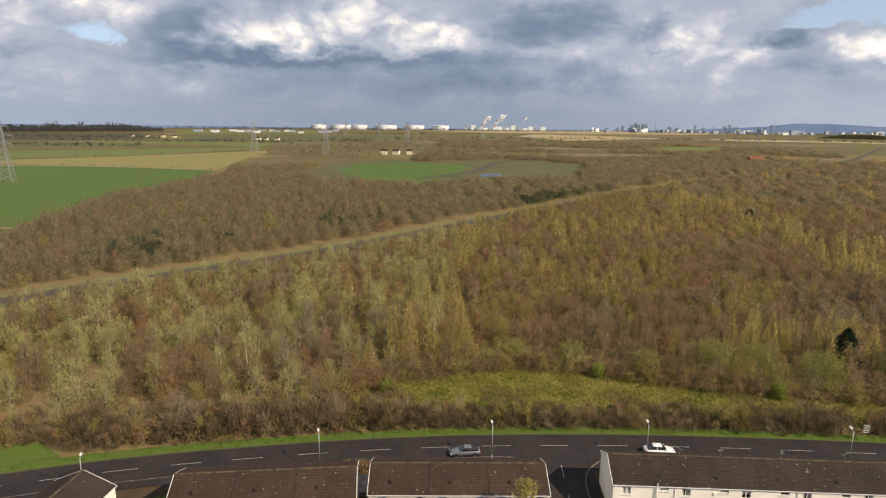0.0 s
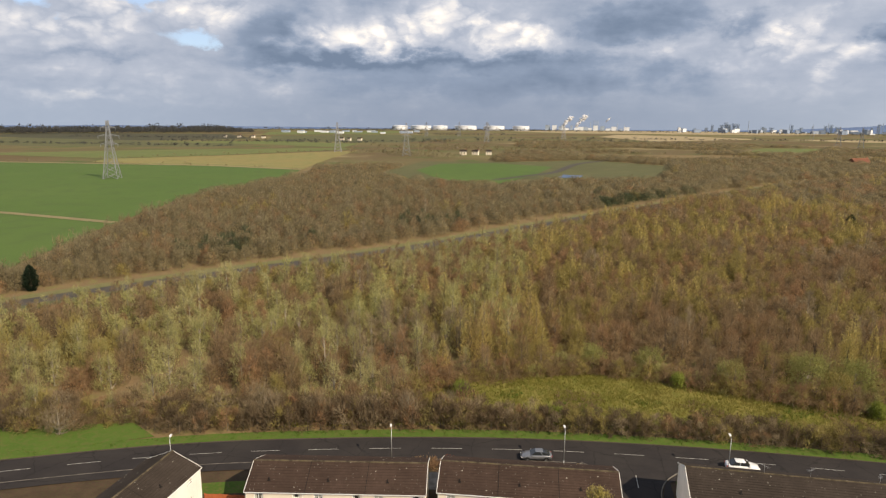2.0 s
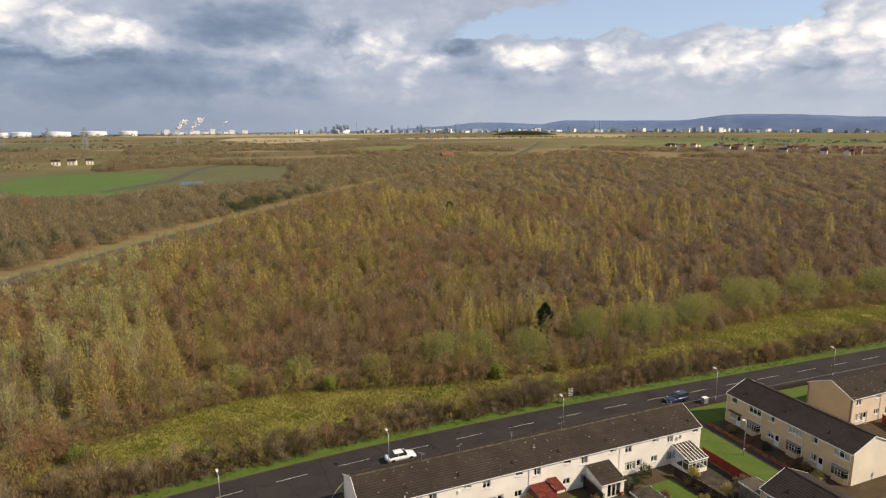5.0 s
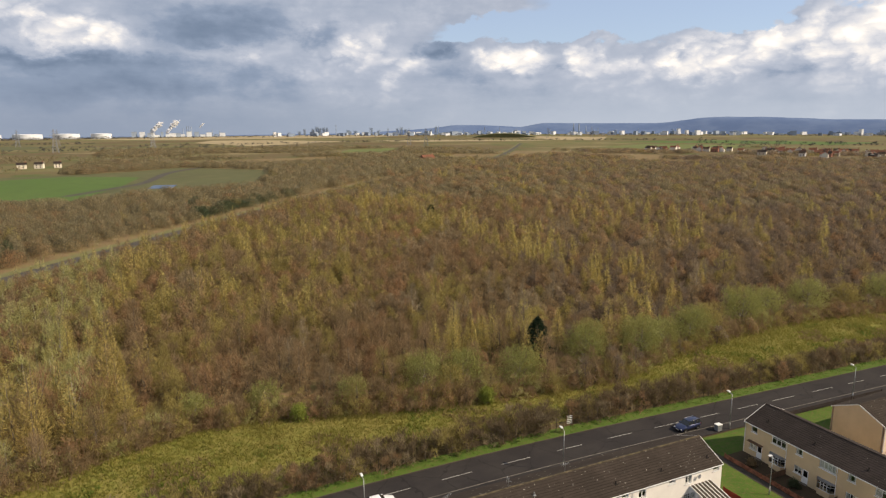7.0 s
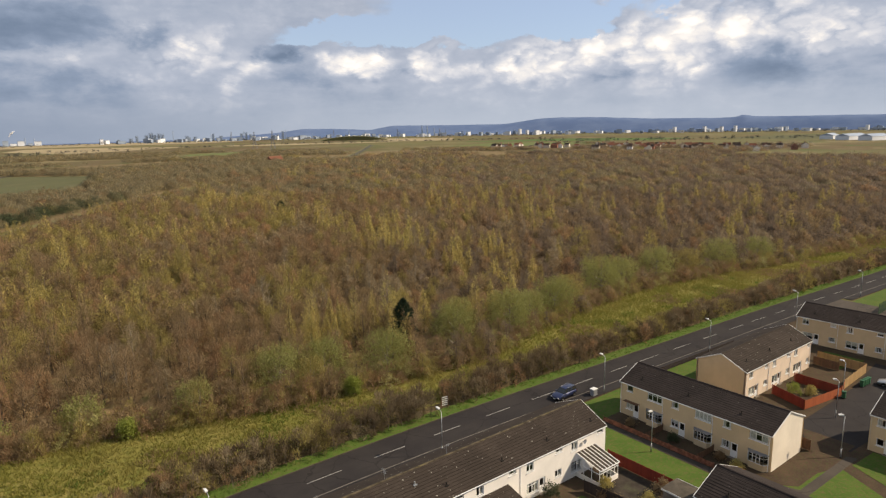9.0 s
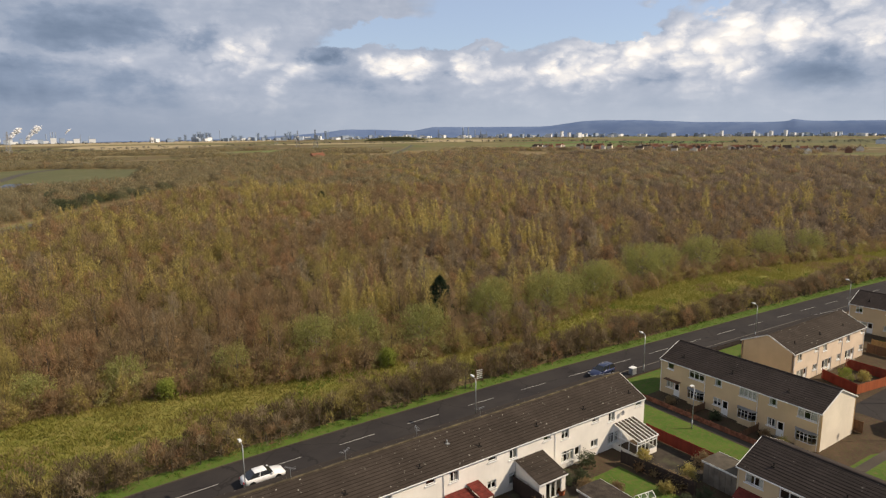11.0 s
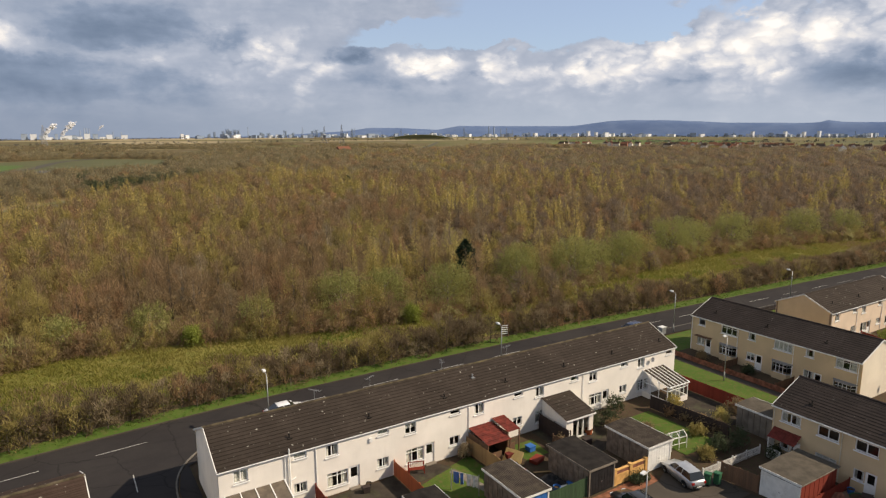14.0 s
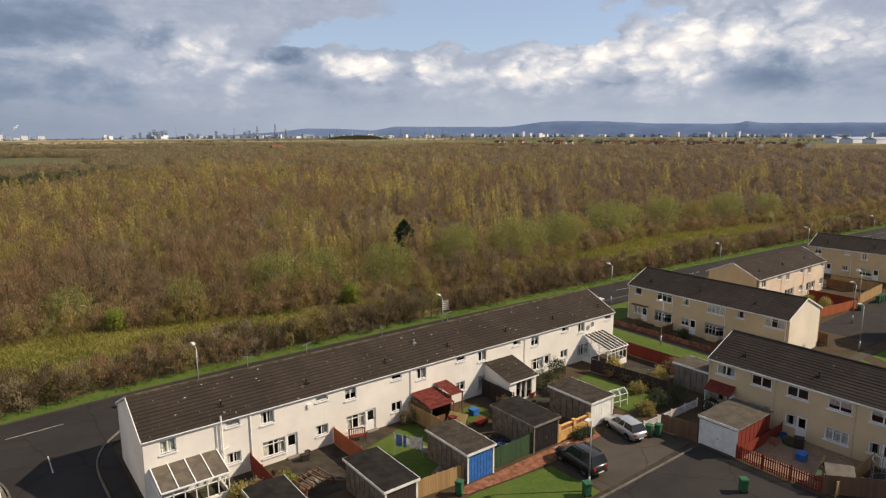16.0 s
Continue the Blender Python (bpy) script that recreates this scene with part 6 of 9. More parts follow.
def plant_tall_grass():
    """Coarse tussocks on the meadow, straw in the clearing, blades on the verge."""
    rng = np.random.default_rng(31)
    P = jitter_grid(-60, 260, 20, 50, 0.55, rng)
    far = np.interp(P[:, 0], [p[0] for p in MEADOW_FAR], [p[1] for p in MEADOW_FAR])
    rd = np.interp(P[:, 0], [p[0] for p in ROAD_X], [p[1] for p in ROAD_X])
    P = P[(P[:, 1] < far + 1.5) & (P[:, 1] > rd + 8.5)]
    P = P[value(P, 4, 4) > 0.16]
    tuft = []
    for k in range(4):
        q = np.random.default_rng(k)
        b = q.normal(size=(7, 3)) * [0.16, 0.16, 0]
        tuft.append((np.zeros((0, 3, 3)), ribbon(b, b + np.concatenate([q.normal(size=(7, 2)) * 0.22, 0.25 + 0.28 * q.random((7, 1))], 1), 0.11, q)))
    S = np.concatenate([P, (0.6 + 0.9 * value(P, 5, 8))[:, None]], 1)
    w, t, c = scatter(tuft, S, rng)
    stuff("meadow_grass", t, "grass_blade", "coarse yellow-green meadow tussocks", "grass", c)
    B = P[(value(P, 11, 12) > 0.60) & (rng.random(len(P)) < 0.55)]
    w, t, c = scatter(tuft, np.concatenate([B, rng.uniform(0.8, 1.7, (len(B), 1))], 1), rng)
    stuff("dead_bracken", t, "twig_brown", "patches of brown dead bracken in the meadow", "bracken", c)
    B = P[(value(P, 8, 15) > 0.62) & (rng.random(len(P)) < 0.7)]
    w, t, c = scatter(tuft, np.concatenate([B, rng.uniform(0.6, 1.2, (len(B), 1))], 1), rng)
    stuff("meadow_grass", t, "verge_blade", "fresh green grass between the tussocks", "grass", c)
    V = []
    for k, p in enumerate(offset(ROAD, 4.9)):
        if -112 < p.x < 200:
            V += [(p.x + rng.uniform(-0.9, 0.9), p.y + rng.uniform(-1.4, 0.9), rng.uniform(0.3, 0.85)) for _ in range(9 if p.x < 45 else 20)]
    w, t, c = scatter(tuft, V, rng)
    stuff("verge_grass", t, "verge_blade", "unmown bright green grass on the verge", "grass", c)
    C = [(-89 + 0.36 * u + 3.0 * v, 28 + 0.93 * u - v, rng.uniform(0.7, 1.6)) for u, v in zip(rng.uniform(-9, 9, 420), rng.uniform(-1, 1, 420))]
    w, t, c = scatter(tuft, C, rng)
    stuff("dead_grass", t, "straw", "bleached dead grass in a clearing", "grass", c)


structure("meadow", strip([Vector((x, interp(x, MEADOW_FAR) + 1.0)) for x in range(-60, 330, 3)], [Vector((x, interp(x, ROAD_X) + 7.5)) for x in range(-60, 330, 3)], 0.02), "meadow", "rough yellow-green meadow strip", "meadow")
plant_tall_grass()


def tree(name, x, y, kind, h, spread, label, category="tree", seed=0, twig="twig_willow", group=""):
    """A tree that stands out by itself: trunk and crown."""
    q = np.random.default_rng(seed)
    if kind == "fir":
        w, t = tree_fir(h, spread, q)
    elif kind == "leafy":
        n = int(2100 * min(1.8, max(0.5, h * spread / 26)))
        w, t = tree_bare(h, spread, q, limbs=24, twigs=int(n * 0.7), size=0.45, low=0.03, wide=0.075, dome=True, leaves=int(n * 2.2), stout=1.3)
    else:
        w, t = tree_bare(h, spread, q, limbs=22, twigs=1100, size=0.6, low=0.12, wide=0.055, dome=True, stout=2.0)
    ob = thing(name, pose(x, y, land(x, y)), label, category, group)
    part("trunk", fast_mesh("trunk", w, "bark" if kind == "fir" else "bark_pale"), "bark", ob)
    part("crown", fast_mesh("crown", t, twig, np.full(len(t), q.random())), twig, ob)
    return ob


tree("conifer", 55.6, 50.0, "fir", 9.7, 3.0, "solitary dark green conifer at the wood's edge", "conifer", 1, "needle")
tree("conifer", -164.5, 80.0, "fir", 7.6, 2.4, "dark bushy conifer beside the main road", "conifer", 4, "needle")
tree("conifer", 112.5, 235.0, "fir", 8.0, 2.6, "dark conifer far out in the young wood", "conifer", 3, "needle")
for k, (x, y, h, s) in enumerate(WILLOWS):
    tree("goat_willow", x, y, "leafy", 0.96 * h, 1.08 * s, "rounded olive-green goat willow coming into leaf", "tree", 30 + k, "twig_olive" if k in (2, 5, 9, 13) else "twig_sallow", "willows at the wood's edge")
for k, (x, y, h) in enumerate(((37.5, 37.5, 2.8), (-16.0, 25.5, 3.0), (-33, 33.5, 2.8), (6.5, 45.0, 2.6))):
    tree("shrub", x, y, "leafy", h, 1.4, "fresh bright green shrub in young leaf", "shrub", 60 + k, "leaf_bright", "green shrubs")
for k, (x, y, h, s) in enumerate(((-70, 16, 5.0, 3.2), (-63, 17.5, 5.2, 3.4), (-55, 19.5, 4.6, 3.0), (-47, 20.5, 5.0, 3.0), (-40, 22.0, 5.4, 2.6), (-34, 23.2, 5.2, 2.4), (-97, 12, 4.8, 3.2), (-93, 7.5, 4.6, 3.0), (-66, 21.5, 5.2, 3.0))):
    tree("thorn_tree", x, y, "bare", h, s, "spreading leafless grey-brown thorn tree", "tree", 80 + k, "twig_grey", "thorn trees by the verge")
tree("garden_tree", -11.5, -6.4, "leafy", 9.8, 1.5, "golden-green conifer in a front garden", "tree", 95, "twig_larch")

# ---- the far distance ----
BEARINGS = [(-75, -70.5), (-60, -56.2), (-43.1, -40.0), (0.9, 2.9), (11.82, 13.4), (35.15, 35.9), (64.1, 62.6), (80, 77.6), (110, 107)]      # a compass table for the skyline: table degrees, true degrees


def bearing(a, r):
    a = interp(a, BEARINGS)
    return -8 + r * math.sin(radians(a)), -46 + r * math.cos(radians(a))


def hill_profile(a):
    pts = [(-70, 20), (-40, 22), (-20, 8), (0, 2), (15, 10), (20, 30), (22.8, 46), (24.3, 64), (27, 60), (30.4, 48), (32.5, 75), (35.6, 72), (42.3, 70), (43.4, 74), (46.5, 102), (48.5, 108), (51.5, 105), (55.9, 90), (61.5, 84), (63.4, 86), (64.1, 101), (64.8, 88), (74, 85), (100, 60)]
    return interp(a, pts)


def hills():
    g = Geo()
    A = [a * 0.5 for a in range(-150, 220)]
    rows = ((4350, 0.0), (4420, 0.45), (4480, 0.8), (4560, 1.0), (4640, 0.9))
    for r, k in rows:
        for a in A:
            w = 2 * noise.noise(Vector((a * 0.35, r * 0.01, 2.0))) + 1.5 * noise.noise(Vector((a * 1.3, r * 0.01, 5.0)))
            z = max(-1.0, (hill_profile(a) + (w if hill_profile(a) > 12 else 0)) * k)
            x, y = bearing(a, r)
            g.v.append((x, y, z + land(x, y) - 0.6))
    n = len(A)
    for j in range(len(rows) - 1):
        g.f += [(j * n + i, j * n + i + 1, (j + 1) * n + i + 1, (j + 1) * n + i) for i in range(n - 1)]
    m, nn, b = material("haze_blue", 1.0, 0, 0.0)
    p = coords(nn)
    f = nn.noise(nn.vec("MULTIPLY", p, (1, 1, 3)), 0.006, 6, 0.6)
    # the air's blue haze is painted into the hills' base colour
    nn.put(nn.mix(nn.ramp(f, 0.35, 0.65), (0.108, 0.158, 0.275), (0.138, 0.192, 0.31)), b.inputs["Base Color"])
    MAT["haze_blue"] = m
    structure("backdrop_hills", g, "haze_blue", "long hills on the horizon, tinted with blue haze", "hills", True)


hills()
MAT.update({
    # haze over the skyline is put into the next two blue-greys
    "haze_grey": plain("haze_grey", (0.34, 0.40, 0.49), 0.9, vary=0.1, scale=0.02),
    "haze_dark": plain("haze_dark", (0.25, 0.315, 0.42), 0.9, vary=0.1, scale=0.02),
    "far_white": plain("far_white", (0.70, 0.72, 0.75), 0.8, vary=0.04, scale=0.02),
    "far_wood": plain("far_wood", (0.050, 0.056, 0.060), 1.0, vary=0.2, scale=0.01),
    "steam": plain("steam", (0.85, 0.86, 0.88), 1.0, vary=0.03, scale=0.02),
    "brick_far": plain("brick_far", (0.33, 0.16, 0.11), 0.9, vary=0.2, scale=0.05),
})


def tank_farm():
    for a, r, rad, h in ((-16.6, 3950, 46, 25), (-14.7, 3900, 62, 25), (-12.96, 3950, 46, 25), (-10.63, 3900, 66, 25), (-8.05, 3920, 63, 25), (-5.6, 3900, 50, 25)):
        x, y = bearing(a, r)
        t = thing("storage_tank", pose(x, y, land(x, y)), "broad white oil storage tank", "storage tank", "tank farm")
        g = Geo().tube((0, 0, 0), (0, 0, h), rad, n=28)
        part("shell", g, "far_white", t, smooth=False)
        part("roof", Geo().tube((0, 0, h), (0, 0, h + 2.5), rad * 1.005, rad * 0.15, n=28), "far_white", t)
        part("stair", Geo().bar((rad * 0.7, -rad * 0.75, 0), (-rad * 0.3, -rad * 1.0, h), 1.2, 1.0), "haze_grey", t)


tank_farm()


SKYLINE = 0.74      # the works stand well beyond the flats


def chimney(x, y, h, r, mat="haze_grey", label="tall works chimney in haze-tinted grey"):
    h, r = h * SKYLINE, r * 0.62
    t = thing("chimney", pose(x, y, land(x, y)), label, "chimney", "works chimneys")
    part("shaft", Geo().tube((0, 0, 0), (0, 0, h), r, r * 0.7, n=10), mat, t)
    part("rim", Geo().tube((0, 0, h), (0, 0, h + 1.5), r * 0.82, r * 0.82, n=10), mat, t)


def block(x, y, w, d, h, mat, name="works_building", label="industrial shed in haze-tinted grey", turn=0.0, pitched=False):
    t = thing(name, pose(x, y, land(x, y), 0, 0, turn), label, "building", "industrial buildings")
    part("wall", Geo().box(-w / 2, w / 2, -d / 2, d / 2, 0, h), mat, t)
    g = Geo()
    if pitched:
        g.prism([(-d / 2 - 0.5, h), (d / 2 + 0.5, h), (0, h + d * 0.18)], "x", -w / 2, w / 2)
    else:
        g.box(-w / 2 - 0.4, w / 2 + 0.4, -d / 2 - 0.4, d / 2 + 0.4, h, h + 0.8)
    part("roof", g, "haze_grey" if mat == "far_white" else "haze_dark", t)


def frame_tower(x, y, h, w, mat="haze_dark", label="open steel process tower"):
    """A steel tower: four legs, decks and braces."""
    h, w = h * SKYLINE, w * 0.62
    t = thing("process_tower", pose(x, y, land(x, y)), label, "tower", "process towers")
    for sx in (-1, 1):
        for sy in (-1, 1):
            part("leg", Geo().bar((sx * w / 2, sy * w / 2, 0), (sx * w / 2, sy * w / 2, h), 1.6, 1.6), mat, t)
    n = max(2, int(h / 14))
    for k in range(1, n + 1):
        z = h * k / n
        part("deck", Geo().box(-w / 2, w / 2, -w / 2, w / 2, z - 1.2, z), mat, t)
        part("brace", Geo().bar((-w / 2, -w / 2, z - h / n), (w / 2, -w / 2, z), 1.0, 1.0), mat, t)
    part("vessel", Geo().tube((0, 0, 0), (0, 0, h * 0.9), w * 0.3, n=10), "haze_grey", t)


def steam_cloud(x, y, z, size, lean, seed):
    """A thin plume of steam: many ragged puffs drawn out by the wind."""
    rng = random.Random(seed)
    bm = bmesh.new()
    for k in range(110):
        t = rng.random()
        r = size * (0.058 + 0.085 * t * (1.3 - t)) * rng.uniform(0.6, 1.1)
        w = size * (0.03 + 0.16 * t)
        c = Vector((x + lean * size * t ** 1.2 + rng.uniform(-1, 1) * w, y + rng.uniform(-1, 1) * w, z + size * 0.85 * t ** 0.8 + rng.uniform(-.6, .6) * w))
        bmesh.ops.create_icosphere(bm, subdivisions=2, radius=r, matrix=Matrix.Translation(c) @ Matrix.Diagonal((1.3, 1, 0.8, 1)))
    for v in bm.verts:
        v.co += Vector((1, 0.3, 1)) * noise.noise(v.co * (5.0 / size)) * size * 0.10
    me = bpy.data.meshes.new("steam_cloud")
    bm.to_mesh(me)
    bm.free()
    me.materials.append(MAT["steam"])
    me.polygons.foreach_set("use_smooth", [True] * len(me.polygons))
    tagged(new("steam_cloud", me), "white steam drifting from the works", "steam", "steam plumes")


def steam_mat():
    m = bpy.data.materials.new("steam")
    m.use_nodes = True
    n = Nodes(m.node_tree)
    d = n.add("ShaderNodeBsdfDiffuse", {"Color": (0.93, 0.93, 0.94, 1)})
    t = n.add("ShaderNodeBsdfTransparent")
    f = n.math("MULTIPLY_ADD", n.ramp(n.noise(coords(n), 0.06, 5, 0.6), 0.35, 0.7), 0.62, 0.14)
    n.add("ShaderNodeOutputMaterial", {"Surface": n.add("ShaderNodeMixShader", (f, t.outputs[0], d.outputs[0])).outputs[0]})
    return m


MAT["steam"] = steam_mat()


def works():
    rng = random.Random(3)
    # the steaming plant
    for a, h in ((-1.95, 52), (0.55, 70), (0.85, 84), (1.02, 84), (1.2, 82), (2.9, 56), (3.5, 50)):
        x, y = bearing(a, 4250)
        chimney(x, y, h, 4.6)
    for k, a in enumerate((-2.1, -1.8, -1.5, -1.1, -0.7, -0.3, 0.1, 0.5, 1.0, 1.6, 2.1, 2.6, 3.2, 3.7, -2.6, -3.2)):
        x, y = bearing(a, 4180 + 15 * (k % 4))
        block(x, y, rng.uniform(14, 36), 25, rng.uniform(12, 34), "far_white" if k % 3 else "haze_grey", label="white works building below steam")
    for a, s, k, z in ((-1.9, 74, 1, 16), (-0.7, 84, 2, 18), (1.9, 30, 3, 52)):
        x, y = bearing(a, 4220)
        steam_cloud(x, y, z + land(x, y), s, 0.75, k)
    # steelworks skyline and the towns beyond
    for a, h, w in ((9.4, 26, 20), (10.3, 34, 24), (10.76, 54, 18), (11.5, 58, 24), (11.82, 76, 22), (12.1, 62, 26), (12.46, 70, 26), (12.75, 66, 18), (14.65, 44, 26), (15.3, 38, 30), (16.77, 60, 14), (17.4, 40, 24), (19.1, 56, 18), (19.5, 66, 20), (19.9, 48, 22), (22.2, 44, 12), (22.67, 70, 14), (26.8, 34, 24), (30.0, 40, 18), (33.0, 40, 18), (39, 36, 16), (44, 40, 16)):
        x, y = bearing(a, 4260)
        frame_tower(x, y, h, w)
    for a, h, r in ((12.0, 74, 3.0), (13.56, 88, 3.4), (16.6, 64, 3), (18.2, 50, 3), (19.3, 74, 3), (22.9, 76, 3), (28.5, 62, 3.4), (35.15, 90, 7), (35.65, 88, 7), (36.3, 66, 5), (37.4, 52, 4), (41.0, 44, 3), (46.0, 40, 3), (52.0, 36, 3), (30.0, 44, 3), (25.2, 40, 3), (57, 40, 3), (66, 42, 3)):
        x, y = bearing(a, 4280)
        chimney(x, y, h, r, "haze_dark" if h < 60 else "haze_grey")
    for k in range(210):
        a = rng.uniform(8, 78)
        r = rng.uniform(3700, 4300)
        x, y = bearing(a, r)
        white = rng.random() < 0.45
        block(x, y, rng.uniform(10, 44), rng.uniform(12, 30), rng.uniform(8, 28) * rng.uniform(0.6, 1.0), "far_white" if white else rng.choice(("haze_grey", "haze_dark")), label="pale distant industrial building" if white else "distant industrial building in haze-tinted grey", turn=rng.uniform(0, 90))
    for a, h in ((44.5, 34), (45.2, 26), (58.5, 30), (61.0, 30), (62.4, 28), (63.5, 32), (67, 22), (73, 26)):
        x, y = bearing(a, 3900)
        block(x, y, 16, 14, h, "far_white", "tower_block", "pale tower block on the skyline")
    for a, r, w in ((70.5, 1780, 60), (72.0, 1700, 90), (73.5, 1650, 70)):
        x, y = bearing(a, r)
        block(x, y, w, 28, 9, "far_white", "warehouse", "long white warehouse roof", rng.uniform(-15, 15), True)


works()


def pylon(x, y, h, turn=0.0):
    """A lattice pylon: four tapering legs, cross bracing and three pairs of arms."""
    t = thing("pylon", pose(x, y, land(x, y), 0, 0, turn), "grey steel lattice electricity pylon", "pylon", "electricity pylons")
    wide = lambda z: 0.105 * h * (1 - z / h) ** 1.3 + 0.016 * h
    lv = [h * k / 9 for k in range(10)]
    k = 0.0085 * h
    for sx in (-1, 1):
        for sy in (-1, 1):
            g = Geo()
            for a in lv:
                x0, y0 = sx * wide(a), sy * wide(a)
                g.v += [(x0 - k / 2, y0 - k / 2, a), (x0 + k / 2, y0 - k / 2, a), (x0 + k / 2, y0 + k / 2, a), (x0 - k / 2, y0 + k / 2, a)]
            g.f = [(4 * j + i, 4 * j + (i + 1) % 4, 4 * j + 4 + (i + 1) % 4, 4 * j + 4 + i) for j in range(len(lv) - 1) for i in range(4)]
            part("leg", g, "steel_grey", t)
    g = Geo()
    for a, b in zip(lv, lv[1:]):
        for s in (-1, 1):
            g.bar((-wide(a), s * wide(a), a), (wide(b), s * wide(b), b), k * 0.6, k * 0.6).bar((wide(a), s * wide(a), a), (-wide(b), s * wide(b), b), k * 0.6, k * 0.6)
            g.bar((s * wide(a), -wide(a), a), (s * wide(b), wide(b), b), k * 0.6, k * 0.6)
    part("bracing", g, "steel_grey", t)
    for z, L in ((0.60, 0.14), (0.74, 0.17), (0.88, 0.12)):
        a = Geo()
        for s in (-1, 1):
            a.bar((0, 0, h * (z + 0.035)), (s * h * L, 0, h * z), k * 0.8, k * 0.8).bar((0, 0, h * z), (s * h * L, 0, h * z), k * 0.8, k * 0.8)
            a.bar((s * h * L, 0, h * z), (s * h * L, 0, h * (z - 0.05)), k * 0.7, k * 0.7)
        part("cross_arm", a, "steel_grey", t)


for x, y, h, tr in ((-370, 386, 46, 20), (-346, 859, 44, 25), (-218, 770, 44, 15), (-180, 1405, 46, 15), (-4.8, 1592, 46, 15), (506, 1169, 42, 60), (594, 1487, 42, 60), (-337, 2015, 46, 0), (-248, 2061, 46, 0), (-437, 1970, 46, 0), (750, 2083, 46, 70), (1103, 2477, 46, 70), (1553, 2872, 48, 70), (1278, 1882, 44, 60), (1775, 2281, 46, 60)):
    pylon(x, y, h, tr)


def far_house(x, y, turn, w, d, wall, roof, label):
    t = thing("far_house", pose(x, y, land(x, y), 0, 0, turn), label, "house", "village houses")
    part("wall", Geo().prism([(-d / 2, 0), (d / 2, 0), (d / 2, 5), (0, 5 + d * 0.38), (-d / 2, 5)], "x", -w / 2, w / 2), wall, t)
    k = d * 0.38 / (d / 2)
    g = Geo()
    for s in (-1, 1):
        g.face((-w / 2 - 0.3, s * (d / 2 + 0.4), 5.1 - 0.4 * k), (w / 2 + 0.3, s * (d / 2 + 0.4), 5.1 - 0.4 * k), (w / 2 + 0.3, 0, 5.1 + d * 0.38), (-w / 2 - 0.3, 0, 5.1 + d * 0.38))
    r = part("roof", g, roof, t)
    part("chimney", Geo().box(w / 2 - 1.2, w / 2 - 0.4, -0.5, 0.5, 5, 6.6 + d * 0.38), "brick_far", r)
    for x0 in (-w * 0.3, w * 0.12):
        part("window", Geo().box(x0, x0 + 1.3, -d / 2 - 0.04, -d / 2 + 0.02, 2.9, 4.1).box(x0, x0 + 1.3, -d / 2 - 0.04, -d / 2 + 0.02, 0.8, 2.0), "car_glass", t)


def village():
    rng = random.Random(12)
    far_house(318, 722, 20, 20, 9, "brick_far", "tiles_orange", "lone farmhouse with an orange pantile roof")
    for k in range(95):
        s = rng.random()
        x = 842 + 60 * s + rng.uniform(-40, 150)
        y = 900 - 490 * s + rng.uniform(-35, 35)
        far_house(x, y, rng.choice((-62, -60, 28, 30)) + rng.uniform(-6, 6), rng.uniform(8, 13), rng.uniform(7, 9), rng.choice(("brick_far", "pale_render", "pale_render", "white_render")), rng.choice(("tiles_orange", "tiles_orange", "tiles_red", "tiles_dark")), "village house with a red pantile roof")
    for x, y in ((-148, 818), (-131, 821), (-113, 826), (-495, 1443), (-519, 1434), (-543, 1451), (-822, 1601), (-918, 1646), (-958, 1639), (-879, 1654)):
        far_house(x, y, rng.uniform(-20, 20), rng.uniform(7, 11), 6, "pale_render", "tiles_dark", "pale farm building among fields")
    for k in range(26):
        a, r = rng.uniform(-27, -14), rng.uniform(2500, 3100)
        x, y = bearing(a, r)
        block(x, y, rng.uniform(12, 40), 16, rng.uniform(5, 9), "far_white" if rng.random() < 0.6 else "haze_grey", label="small pale building far off")


village()


